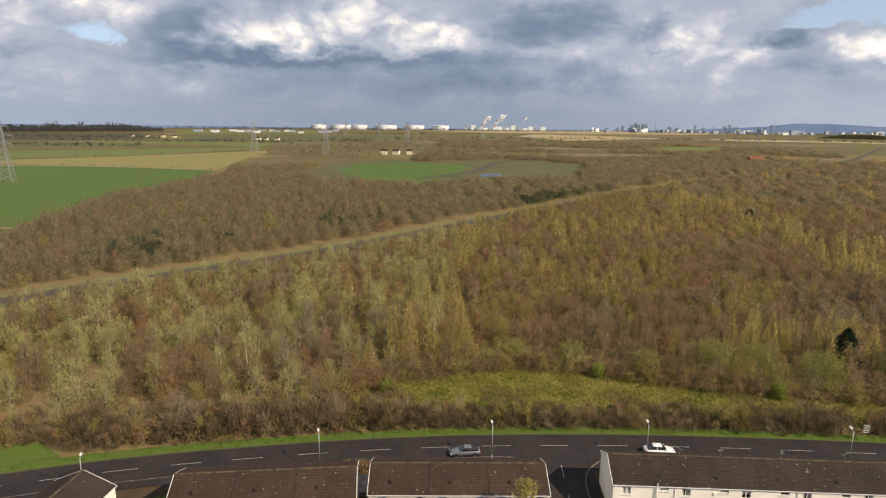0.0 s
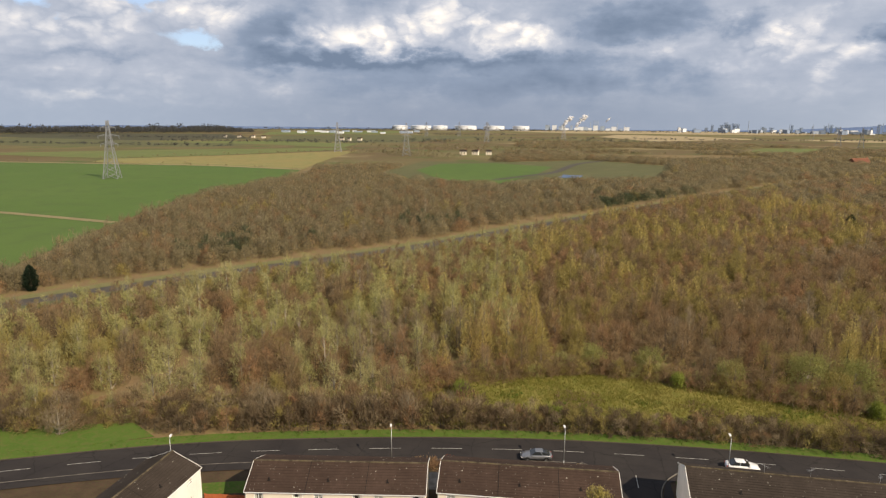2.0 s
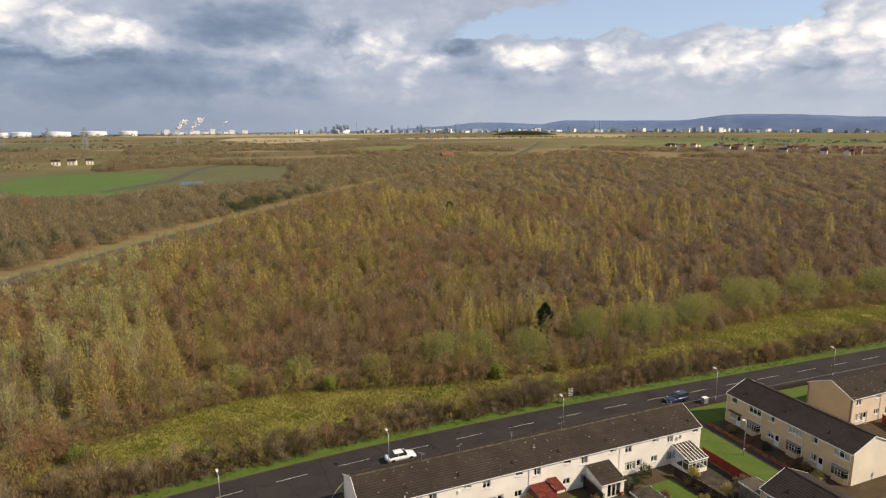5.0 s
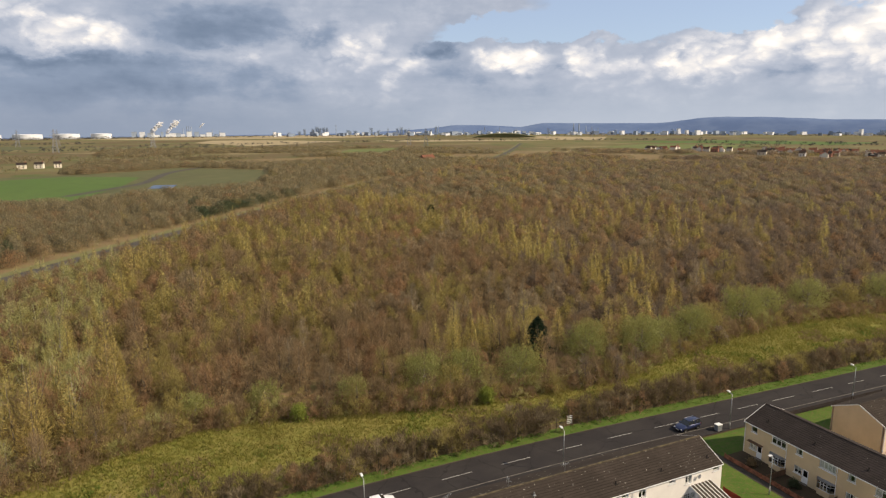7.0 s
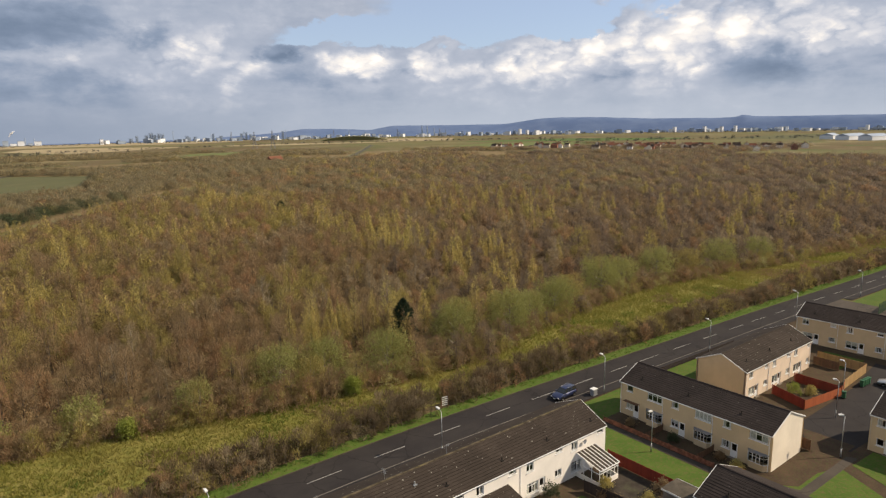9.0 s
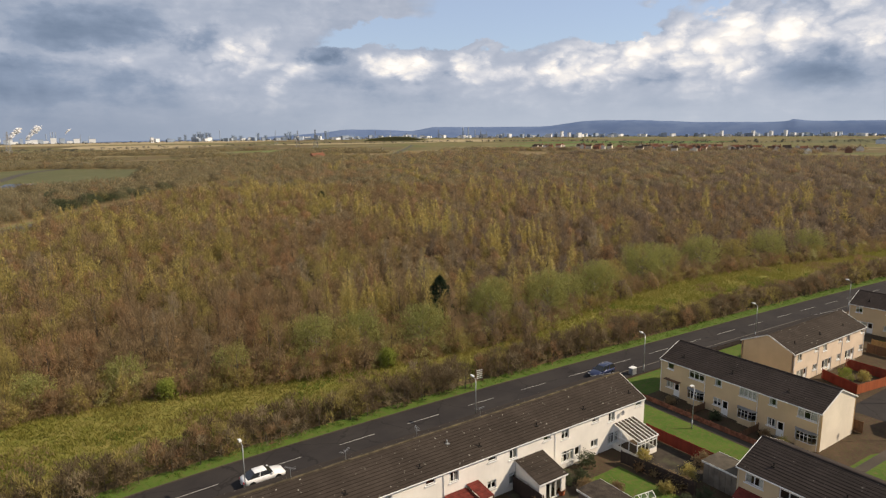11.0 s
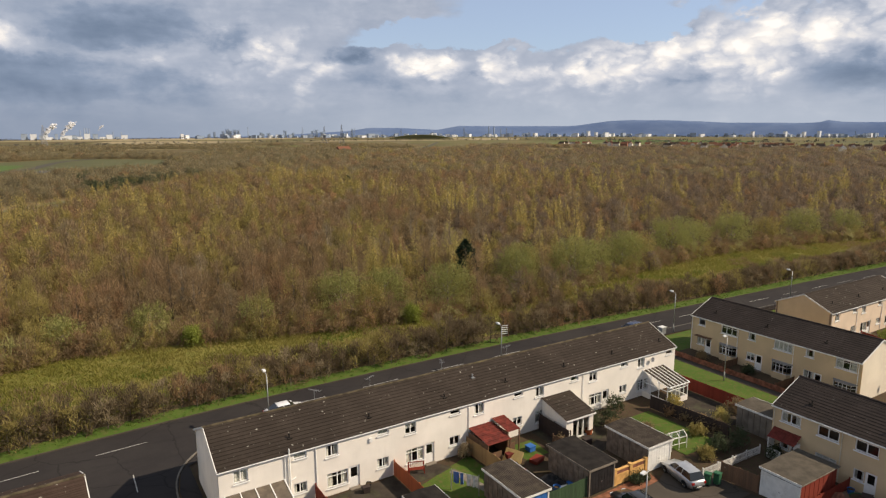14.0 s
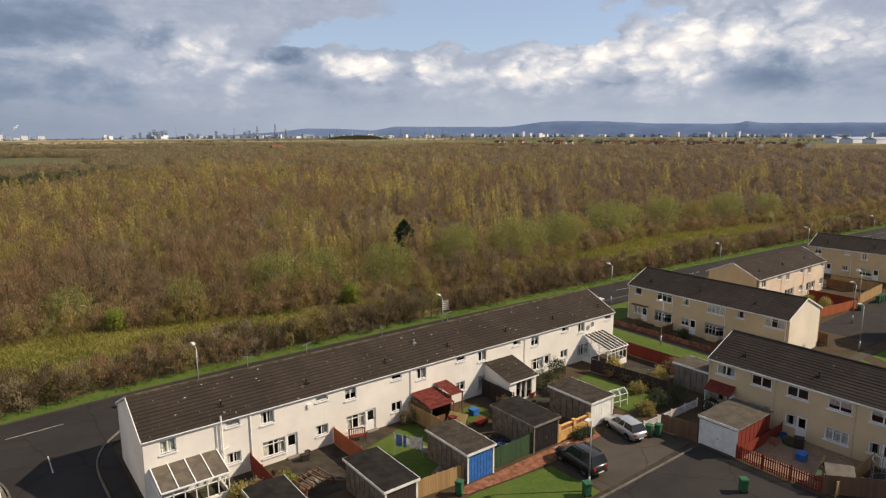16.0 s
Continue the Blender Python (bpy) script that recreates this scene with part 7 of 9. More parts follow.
def belts():
    """Hedgerows and distant woods, as rows of rough crowns."""
    rng = np.random.default_rng(77)
    spots, dark = [], []

    def row(p, q, step, s, dst, wander=3.0):
        p, q = np.array(p, float), np.array(q, float)
        n = int(np.linalg.norm(q - p) / step)
        for k in range(n):
            c = p + (q - p) * (k + rng.random()) / n + rng.normal(size=2) * wander
            dst.append((c[0], c[1], s * (0.7 + 0.6 * rng.random())))

    row((-685, 547), (-400, 543), 26, 0.42, spots)
    row((-400, 543), (-262, 509), 22, 0.40, spots)
    row((-565, 621), (-327, 920), 12, 0.4, spots)
    row((-1235, 1085), (-590, 990), 7, 0.75, dark)
    row((-932, 1290), (-395, 1218), 7, 0.8, dark)
    row((-1413, 1579), (-825, 1521), 9, 0.9, dark)
    row((-693, 1364), (-245, 1321), 9, 0.7, dark)
    row((-301, 834), (-149, 726), 4, 0.9, spots, 14)
    row((-344, 1066), (-142, 956), 4, 0.9, spots, 22)
    row((-272, 1092), (91, 897), 4, 0.9, spots, 26)
    row((-386, 1467), (295, 1492), 7, 0.9, dark, 14)
    row((-231, 1710), (744, 1884), 9, 0.8, dark, 18)
    row((747, 1983), (1694, 1507), 9, 0.8, dark, 22)
    row((1147, 1053), (1580, 838), 9, 0.7, dark, 20)
    row((840, 800), (918, 406), 9, 0.5, spots, 22)
    row((900, 880), (1235, 460), 14, 0.55, dark, 30)
    row((1297, 1203), (1879, 568), 9, 1.0, dark, 26)
    row((-547, 2175), (-165, 2208), 10, 1.0, dark, 8)
    for a in np.arange(-62, -29.6, 0.09):
        for k, r in enumerate((2780, 2860, 2940, 3020)):
            x, y = bearing(a + rng.normal() * 0.08, r + rng.normal() * 20)
            dark.append((x, y, (2.3 + 0.35 * k + 0.15 * rng.random()) * min(1.0, 0.45 + 0.2 * (-29.4 - a))))
    for a in np.arange(-29.5, -4, 0.2):
        x, y = bearing(a, 3300 + 400 * rng.random())
        dark.append((x, y, 1.3 + 1.0 * rng.random()))
    for a in np.arange(-20, 80, 0.12):
        x, y = bearing(a, 3300 + 300 * rng.random())
        if rng.random() < 0.45:
            dark.append((x, y, 1.2 + 0.5 * rng.random()))
    T = [clump(7.5, 5.0, np.random.default_rng(k), 24, 1.6) for k in range(5)]
    w, t, c = scatter(T, spots, rng)
    # these hedgerows take the far wood's twig colour, with its painted haze
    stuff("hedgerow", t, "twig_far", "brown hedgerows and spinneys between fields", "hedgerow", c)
    MAT["dark_wood"] = twig_mat("dark_wood", ((0.085, 0.088, 0.085), (0.10, 0.098, 0.088), (0.085, 0.092, 0.095)), 0.01)
    w, t, c = scatter(T, dark, rng)
    stuff("distant_wood", t, "dark_wood", "dark distant woods and hedges", "woodland", c)


belts()
solid("mound", Geo().prism([(-150, 0), (-110, 9), (-60, 16), (0, 18), (60, 16), (110, 8), (150, 0)], "y", -90, 90), "field_olive", pose(1443, 2476, land(1443, 2476) - 0.5, 0, 0, -30), "broad grassed spoil mound on the flats", "mound")

# ---- lamps, signs and vehicles ----
def street_lamp(m, h=6.0, arm=0.55, label="grey steel street lamp with a white lantern", tilt=0.0):
    t = thing("street_lamp", m, label, "street lamp", "street lamps")
    part("base", Geo().tube((0, 0, 0), (0, 0, 1.1), 0.085, n=8), "galvanised", t, smooth=True)
    part("column", Geo().tube((0, 0, 1.1), (0, 0, h - 0.25), 0.06, 0.045, n=8).tube((0, 0, h - 0.25), (0, arm, h), 0.04, 0.035, n=8), "galvanised", t, smooth=True)
    part("door", Geo().box(-0.05, 0.05, -0.095, -0.075, 0.35, 0.85), "steel_grey", t)
    g = Geo().prism([(arm - 0.08, h - 0.06), (arm + 0.5, h + 0.02), (arm + 0.52, h + 0.10), (arm + 0.1, h + 0.14), (arm - 0.08, h + 0.06)], "x", -0.13, 0.13)
    head = part("lantern", g, "lamp_head", t)
    part("bowl", Geo().prism([(arm + 0.05, h - 0.03), (arm + 0.45, h + 0.02), (arm + 0.4, h - 0.06), (arm + 0.1, h - 0.08)], "x", -0.1, 0.1), "lens_clear", head)
    return t


LAMP = street_lamp(pose(-39.2, 8.0, 0.1, 0, 0, 18))
for x, y, a in ((-14.8, 12.2, 8), (7.9, 14.0, 3), (36.8, 14.0, 0), (67.6, 12.9, -2), (96.0, 11.9, -3), (127, 10.6, -4), (156, 8.9, -4), (184, 7.4, -4), (-68.3, -0.6, 21), (-92, -9.2, 25)):
    copy_thing(LAMP, pose(x, y, 0.1, 0, 0, a))
SMALL = street_lamp(pose(57.6, -2.35, 0.05, 0, 0, 90), 5.6, 0.3, "slim grey footpath lamp with a white lantern")
for x, y, a in ((74.2, -17.9, 60), (93.3, -10.9, 0), (85.2, -13.1, 40), (25.8, -17.8, 100)):
    copy_thing(SMALL, pose(x, y, 0.05, 0, 0, a))


def wheel(car, x, y, r=0.31, w=0.2):
    s = 1 if y > 0 else -1
    tyre = part("tyre", Geo().tube((x, y - w / 2 * s, r), (x, y + w / 2 * s, r), r, r * 0.97, n=18), "rubber", car, smooth=False)
    g = Geo().tube((x, y + (w / 2 - 0.01) * s, r), (x, y + (w / 2 + 0.012) * s, r), r * 0.64, r * 0.6, n=14)
    part("rim", g, "chrome", tyre)


def car(name, m, paint, label, L=4.5, W=1.78, H=1.44, shape="saloon"):
    """A car from its side outline: a body, a glasshouse drawn in at the top, wheels, lamps, mirrors, bumpers."""
    t = thing(name, m, label, "car", "parked cars")
    h = L / 2
    belt, low = {"saloon": 0.92, "coupe": 0.90, "hatch": 0.95, "estate": 0.95, "suv": 1.10}[shape], 0.22 if shape != "suv" else 0.34
    # the body as rings of points along x: (x, half width, bottom, top)
    rings = [(-h, 0.62, low + 0.2, belt - 0.18), (-h + 0.08, 0.80, low + 0.04, belt - 0.08), (-h + 0.45, 0.95, low, belt - 0.02), (-h * 0.45, 1.0, low, belt), (0.0, 1.0, low, belt + 0.01), (h * 0.42, 1.0, low, belt - 0.01),
             (h * 0.62, 0.98, low, belt - 0.08), (h - 0.3, 0.92, low + 0.02, belt - 0.22), (h - 0.06, 0.78, low + 0.06, belt - 0.34), (h, 0.6, low + 0.16, belt - 0.42)]
    g = Geo()
    w2 = W / 2
    sect = []
    for x, k, z0, z1 in rings:
        a = w2 * k
        zm = z0 + (z1 - z0) * 0.55
        sect.append([(x, -a * 0.92, z0), (x, -a, zm), (x, -a * 0.96, z1 - 0.05), (x, -a * 0.86, z1), (x, a * 0.86, z1), (x, a * 0.96, z1 - 0.05), (x, a, zm), (x, a * 0.92, z0)])
    n = 8
    for s in sect:
        g.v += s
    for j in range(len(sect) - 1):
        g.f += [(j * n + i, j * n + (i + 1) % n, (j + 1) * n + (i + 1) % n, (j + 1) * n + i) for i in range(n)]
    g.f += [tuple(range(n - 1, -1, -1)), tuple((len(sect) - 1) * n + i for i in range(n))]
    part("body", g, paint, t, smooth=True)
    # the glasshouse: foot at the belt, roof above
    ext = {"saloon": (-0.80, 0.42, -0.45, 0.12), "coupe": (-0.86, 0.40, -0.42, 0.06), "hatch": (-0.92, 0.45, -0.72, 0.14), "estate": (-0.96, 0.44, -0.84, 0.12), "suv": (-0.95, 0.44, -0.84, 0.16)}[shape]
    xb0, xb1, xr0, xr1 = [e * h for e in ext]
    wb, wr = w2 * 0.86, w2 * 0.66
    B = [(xb0, -wb, belt - 0.02), (xb1, -wb, belt - 0.02), (xb1, wb, belt - 0.02), (xb0, wb, belt - 0.02)]
    R = [(xr0, -wr, H - 0.06), (xr1, -wr, H - 0.06), (xr1, wr, H - 0.06), (xr0, wr, H - 0.06)]
    T = [(xr0 + 0.12, -wr + 0.1, H), (xr1 - 0.12, -wr + 0.1, H), (xr1 - 0.12, wr - 0.1, H), (xr0 + 0.12, wr - 0.1, H)]
    roof = Geo()
    roof.v = R + T
    roof.f = [(4, 5, 6, 7)] + [(i, (i + 1) % 4, 4 + (i + 1) % 4, 4 + i) for i in range(4)]
    part("roof", roof, paint, t, smooth=True)
    pil = Geo()
    for b, r in zip(B, R):
        pil.bar(b, r, 0.09, 0.09)
    for f in ((0.36,) if shape in ("coupe",) else (0.42, 0.70) if shape != "saloon" else (0.45,)):
        for s in (0, 1):
            b0, b1 = (B[0], B[1]) if s == 0 else (B[3], B[2])
            r0, r1 = (R[0], R[1]) if s == 0 else (R[3], R[2])
            p = [b0[k] + (b1[k] - b0[k]) * f for k in range(3)]
            q = [r0[k] + (r1[k] - r0[k]) * f for k in range(3)]
            part("pillar", Geo().bar(p, q, 0.07, 0.07), paint, t)
    for nm, idx in (("windscreen", (1, 2)), ("rear_window", (3, 0)), ("side_window", (0, 1)), ("side_window", (2, 3))):
        a, b = idx
        part(nm, Geo().face(B[a], B[b], R[b], R[a]), "car_glass", t)
    for x in (-h * 0.60, h * 0.60):
        for s in (-1, 1):
            wheel(t, x, s * (w2 - 0.10), 0.31 if shape != "suv" else 0.37)
            a = Geo()
            r = 0.36 if shape != "suv" else 0.43
            pts = [(x + r * math.cos(q), (0.31 if shape != "suv" else 0.37) + r * math.sin(q)) for q in (math.pi * k / 8 for k in range(9))]
            a.prism(pts, "y", s * (w2 * 1.003) - 0.01, s * (w2 * 1.003) + 0.01)
            part("wheel_arch", a, "rubber", t)
    for s in (-1, 1):
        part("headlight", Geo().box(h - 0.30, h - 0.05, s * w2 * 0.66 - 0.16, s * w2 * 0.66 + 0.16, belt - 0.46, belt - 0.32), "lens_clear", t)
        part("tail_light", Geo().box(-h - 0.005, -h + 0.12, s * w2 * 0.66 - 0.12, s * w2 * 0.66 + 0.12, belt - 0.34, belt - 0.14), "lens_red", t)
        part("mirror", Geo().box(xb1 - 0.30, xb1 - 0.12, s * (w2 * 0.98) - 0.09, s * (w2 * 0.98) + 0.09, belt, belt + 0.14), paint, t)
    part("bumper", Geo().box(h - 0.04, h + 0.04, -w2 * 0.7, w2 * 0.7, low + 0.1, low + 0.28), "rubber", t)
    part("bumper", Geo().box(-h - 0.04, -h + 0.04, -w2 * 0.7, w2 * 0.7, low + 0.1, low + 0.26), "rubber", t)
    for s, xx in ((1, h + 0.045), (-1, -h - 0.045)):
        part("number_plate", Geo().box(xx - 0.005, xx + 0.005, -0.26, 0.26, low + 0.14, low + 0.25), "white_paint", t)
    if shape in ("estate", "suv"):
        for s in (-1, 1):
            part("roof_rail", Geo().bar((xr0 + 0.2, s * wr * 0.9, H + 0.04), (xr1 - 0.2, s * wr * 0.9, H + 0.04), 0.04, 0.05), "chrome" if shape == "estate" else "rubber", t)
    return t


car("car", pose(10.5, 16.6, 0.012, 0, 0, 1), "paint_white", "white saloon car parked by the kerb", 4.6, 1.8, 1.42, "saloon")
car("car", pose(-18.8, 14.2, 0.012, 0, 0, 189), "paint_grey", "metallic grey coupe parked by the kerb", 4.6, 1.82, 1.40, "coupe")
car("car", pose(61.8, 15.9, 0.012, 0, 0, 183), "paint_blue", "dark blue estate car parked by the kerb", 4.5, 1.8, 1.55, "estate")
car("car", pose(35.35, -13.75, 0.04, 0, 0, 76), "paint_silver", "silver hatchback parked on a drive", 4.2, 1.74, 1.46, "hatch")
car("car", pose(28.0, -15.1, 0.05, 0, 0, 84), "paint_dark", "dark brown off-road car parked on a drive", 4.4, 1.85, 1.76, "suv")
car("car", pose(103.0, -14.6, 0.02, 0, 0, 100), "paint_silver", "silver estate car in the close", 4.5, 1.78, 1.5, "estate")


def bus_sign(x, y):
    t = thing("gate_sign", pose(x, y, 0.1, 0, 0, -12), "small pale slatted gate in the hedge gap", "gate")
    for s in (-0.55, 0.55):
        part("post", Geo().box(s - 0.06, s + 0.06, -0.06, 0.06, 0, 1.9), "timber_brown", t)
    for z in (0.5, 0.8, 1.1, 1.4, 1.7):
        part("slat", Geo().box(-0.49, 0.49, -0.02, 0.02, z - 0.05, z + 0.05), "white_paint", t)


bus_sign(45.3, 24.4)
t = thing("salt_bin", pose(65.6, 13.3, 0.1), "grey street cabinet with a pale lid", "street cabinet")
part("body", Geo().box(-0.45, 0.45, -0.35, 0.35, 0, 0.95), "steel_grey", t)
part("lid", Geo().box(-0.5, 0.5, -0.4, 0.4, 0.95, 1.05), "lamp_head", t)

# ---- garages, sheds, fences and garden things ----
def garage(x0, x1, y0, y1, door_side, door_mat, roof_mat, label, h=2.35, wall="pebble_panel", fascia="white_paint", ribbed=False, rise=0.12):
    """A concrete panel garage: panels, a shallow roof with its edge trim, an up-and-over door in its frame."""
    t = thing("garage", pose((x0 + x1) / 2, (y0 + y1) / 2, 0), label, "garage", "garages")
    w, d = (x1 - x0) / 2, (y1 - y0) / 2
    k = 0.09
    g = {"south": [(-w, -w + k, -d, d), (w - k, w, -d, d), (-w + k, w - k, d - k, d)], "west": [(-w, w, -d, -d + k), (-w, w, d - k, d), (w - k, w, -d + k, d - k)]}[door_side]
    for a, b, c, e in g:
        along_y = (e - c) > (b - a)
        n = max(2, int(((e - c) if along_y else (b - a)) / 0.62))
        for i in range(n):
            u, v = i / n, (i + 1) / n - 0.012
            if along_y:
                part("panel", Geo().box(a, b, c + (e - c) * u, c + (e - c) * v, -0.02, h), wall, t)
            else:
                part("panel", Geo().box(a + (b - a) * u, a + (b - a) * v, c, e, -0.02, h), wall, t)
    part("inner", Geo().box(-w + k + 0.01, w - k - 0.01, -d + k + 0.05, d - k - 0.01, -0.01, 0.02), "concrete", t)
    r = Geo()
    o = 0.12
    if ribbed:
        n = int((2 * w + 2 * o) / 0.075)
        for i in range(n + 1):
            x = -w - o + (2 * w + 2 * o) * i / n
            z = h + 0.05 + rise * (1 - abs(x) / (w + o)) + (0.03 if i % 2 else 0.0)
            r.v += [(x, -d - o, z), (x, d + o, z)]
        r.f = [(2 * i, 2 * i + 2, 2 * i + 3, 2 * i + 1) for i in range(n)]
    else:
        r.prism([(-w - o, h), (w + o, h), (w + o, h + 0.05), (0, h + 0.05 + rise), (-w - o, h + 0.05)], "y", -d - o, d + o)
    roof = part("roof", r, roof_mat, t)
    for a, b, c, e in ((-w - o - 0.02, w + o + 0.02, -d - o - 0.03, -d - o), (-w - o - 0.02, w + o + 0.02, d + o, d + o + 0.03), (-w - o - 0.03, -w - o, -d - o, d + o), (w + o, w + o + 0.03, -d - o, d + o)):
        front = (c < -d) if door_side == "south" else (a < -w and e - c > 1)
        part("edge_trim", Geo().box(a, b, c, e, h - (0.10 if front else 0.02), h + (0.09 if front else 0.07)), fascia if front else "concrete", roof)
    if door_side == "south":
        dg = Geo().box(-w + 0.14, w - 0.14, -d + 0.02, -d + 0.06, 0.02, h - 0.22)
        dd = part("door", dg, door_mat, t)
        for i in range(1, 8):
            x = -w + 0.14 + (2 * w - 0.28) * i / 8
            part("rib", Geo().box(x - 0.012, x + 0.012, -d + 0.008, -d + 0.02, 0.06, h - 0.26), door_mat, dd)
        part("handle", Geo().box(-0.06, 0.06, -d - 0.02, -d + 0.006, 0.95, 1.0), "chrome", dd)
        for s in (-1, 1):
            part("door_post", Geo().box(s * (w - 0.07) - 0.07, s * (w - 0.07) + 0.07, -d - 0.03, -d + 0.08, 0, h), fascia, t)
        part("lintel", Geo().box(-w, w, -d - 0.03, -d + 0.08, h - 0.21, h - 0.002), fascia, t)
    else:
        dg = Geo().box(-w + 0.02, -w + 0.06, -d + 0.14, d - 0.14, 0.02, h - 0.22)
        dd = part("door", dg, door_mat, t)
        for i in range(1, 8):
            y = -d + 0.14 + (2 * d - 0.28) * i / 8
            part("rib", Geo().box(-w + 0.008, -w + 0.02, y - 0.012, y + 0.012, 0.06, h - 0.26), door_mat, dd)
        part("handle", Geo().box(-w - 0.02, -w + 0.006, -0.06, 0.06, 0.95, 1.0), "chrome", dd)
        for s in (-1, 1):
            part("door_post", Geo().box(-w - 0.03, -w + 0.08, s * (d - 0.07) - 0.07, s * (d - 0.07) + 0.07, 0, h), fascia, t)
        part("lintel", Geo().box(-w - 0.03, -w + 0.08, -d, d, h - 0.21, h - 0.002), "black_paint", t)
    return t


garage(4.75, 7.45, -11.9, -6.2, "south", "white_paint", "felt", "concrete garage with a dark felt roof and white trim")
garage(12.0, 14.65, -12.1, -6.75, "south", "timber_dark", "felt", "concrete garage with a dark felt roof and dark doors")
garage(19.4, 22.05, -11.7, -6.7, "south", "blue_paint", "cement_sheet", "concrete garage with a blue door and corrugated roof", ribbed=True, wall="pebble_panel")
garage(26.5, 29.45, -11.5, -6.5, "south", "black_paint", "felt", "concrete garage with black doors and a felt roof", fascia="concrete")
garage(33.55, 36.55, -11.5, -6.6, "south", "white_paint", "cement_sheet", "concrete garage with a white door and grey ribbed roof", ribbed=True)
garage(38.75, 44.1, -21.9, -18.65, "west", "white_paint", "felt_light", "flat-roofed garage with a white door and red side wall", h=2.4, wall="timber_red")
garage(48.1, 50.9, -14.6, -10.2, "south", "timber_brown", "felt_light", "low grey garage with a pale felt roof", wall="concrete")


def fence(points, h, mat, label, board=0.14, gap=0.012, posts=2.0, kind="close", category="fence", ragged=0.02):
    """A timber fence along the points: posts, rails and boards (close) or pickets (open)."""
    t = thing("fence", Matrix(), label, category, "garden fences")
    rng = random.Random(int(points[0][0] * 13 + h * 100))
    for (x0, y0), (x1, y1) in zip(points, points[1:]):
        p, q = Vector((x0, y0)), Vector((x1, y1))
        d = (q - p).normalized()
        nrm = Vector((-d.y, d.x))
        L = (q - p).length
        n = max(1, round(L / posts))
        for k in range(n + 1):
            c = p + d * L * k / n
            part("post", Geo().bar((c.x, c.y, -0.05), (c.x, c.y, h + 0.06), 0.09, 0.09), mat, t)
        for z in (h * 0.25, h * 0.8):
            part("rail", Geo().bar((p.x + nrm.x * 0.03, p.y + nrm.y * 0.03, z), (q.x + nrm.x * 0.03, q.y + nrm.y * 0.03, z), 0.04, 0.07), mat, t)
        step = board + gap if kind == "close" else board * 1.9
        m = int(L / step)
        if kind == "close":
            for a in range(n):
                g = Geo()
                b0, b1 = int(m * a / n), int(m * (a + 1) / n)
                for k in range(b0, b1):
                    c = p + d * (k + 0.5) * step - nrm * 0.03
                    z1 = h + rng.uniform(-ragged, ragged)
                    u, v = c - d * board / 2, c + d * board / 2
                    g.bar((u.x, u.y, (0.04 + z1) / 2), (v.x, v.y, (0.04 + z1) / 2), 0.02, z1 - 0.04)
                tagged(part("board_panel", g, mat, t), kind="stuff")
        else:
            u, v = -d * board / 2, d * board / 2
            g = Geo().bar((u.x, u.y, h / 2), (v.x, v.y, h / 2), 0.02, h - 0.06)
            me = g.mesh("picket", MAT[mat])
            for k in range(m):
                c = p + d * (k + 0.5) * step - nrm * 0.03
                o = part("picket", me, mat, t)
                o.location = (c.x, c.y, rng.uniform(-0.02, 0.02))
    return t


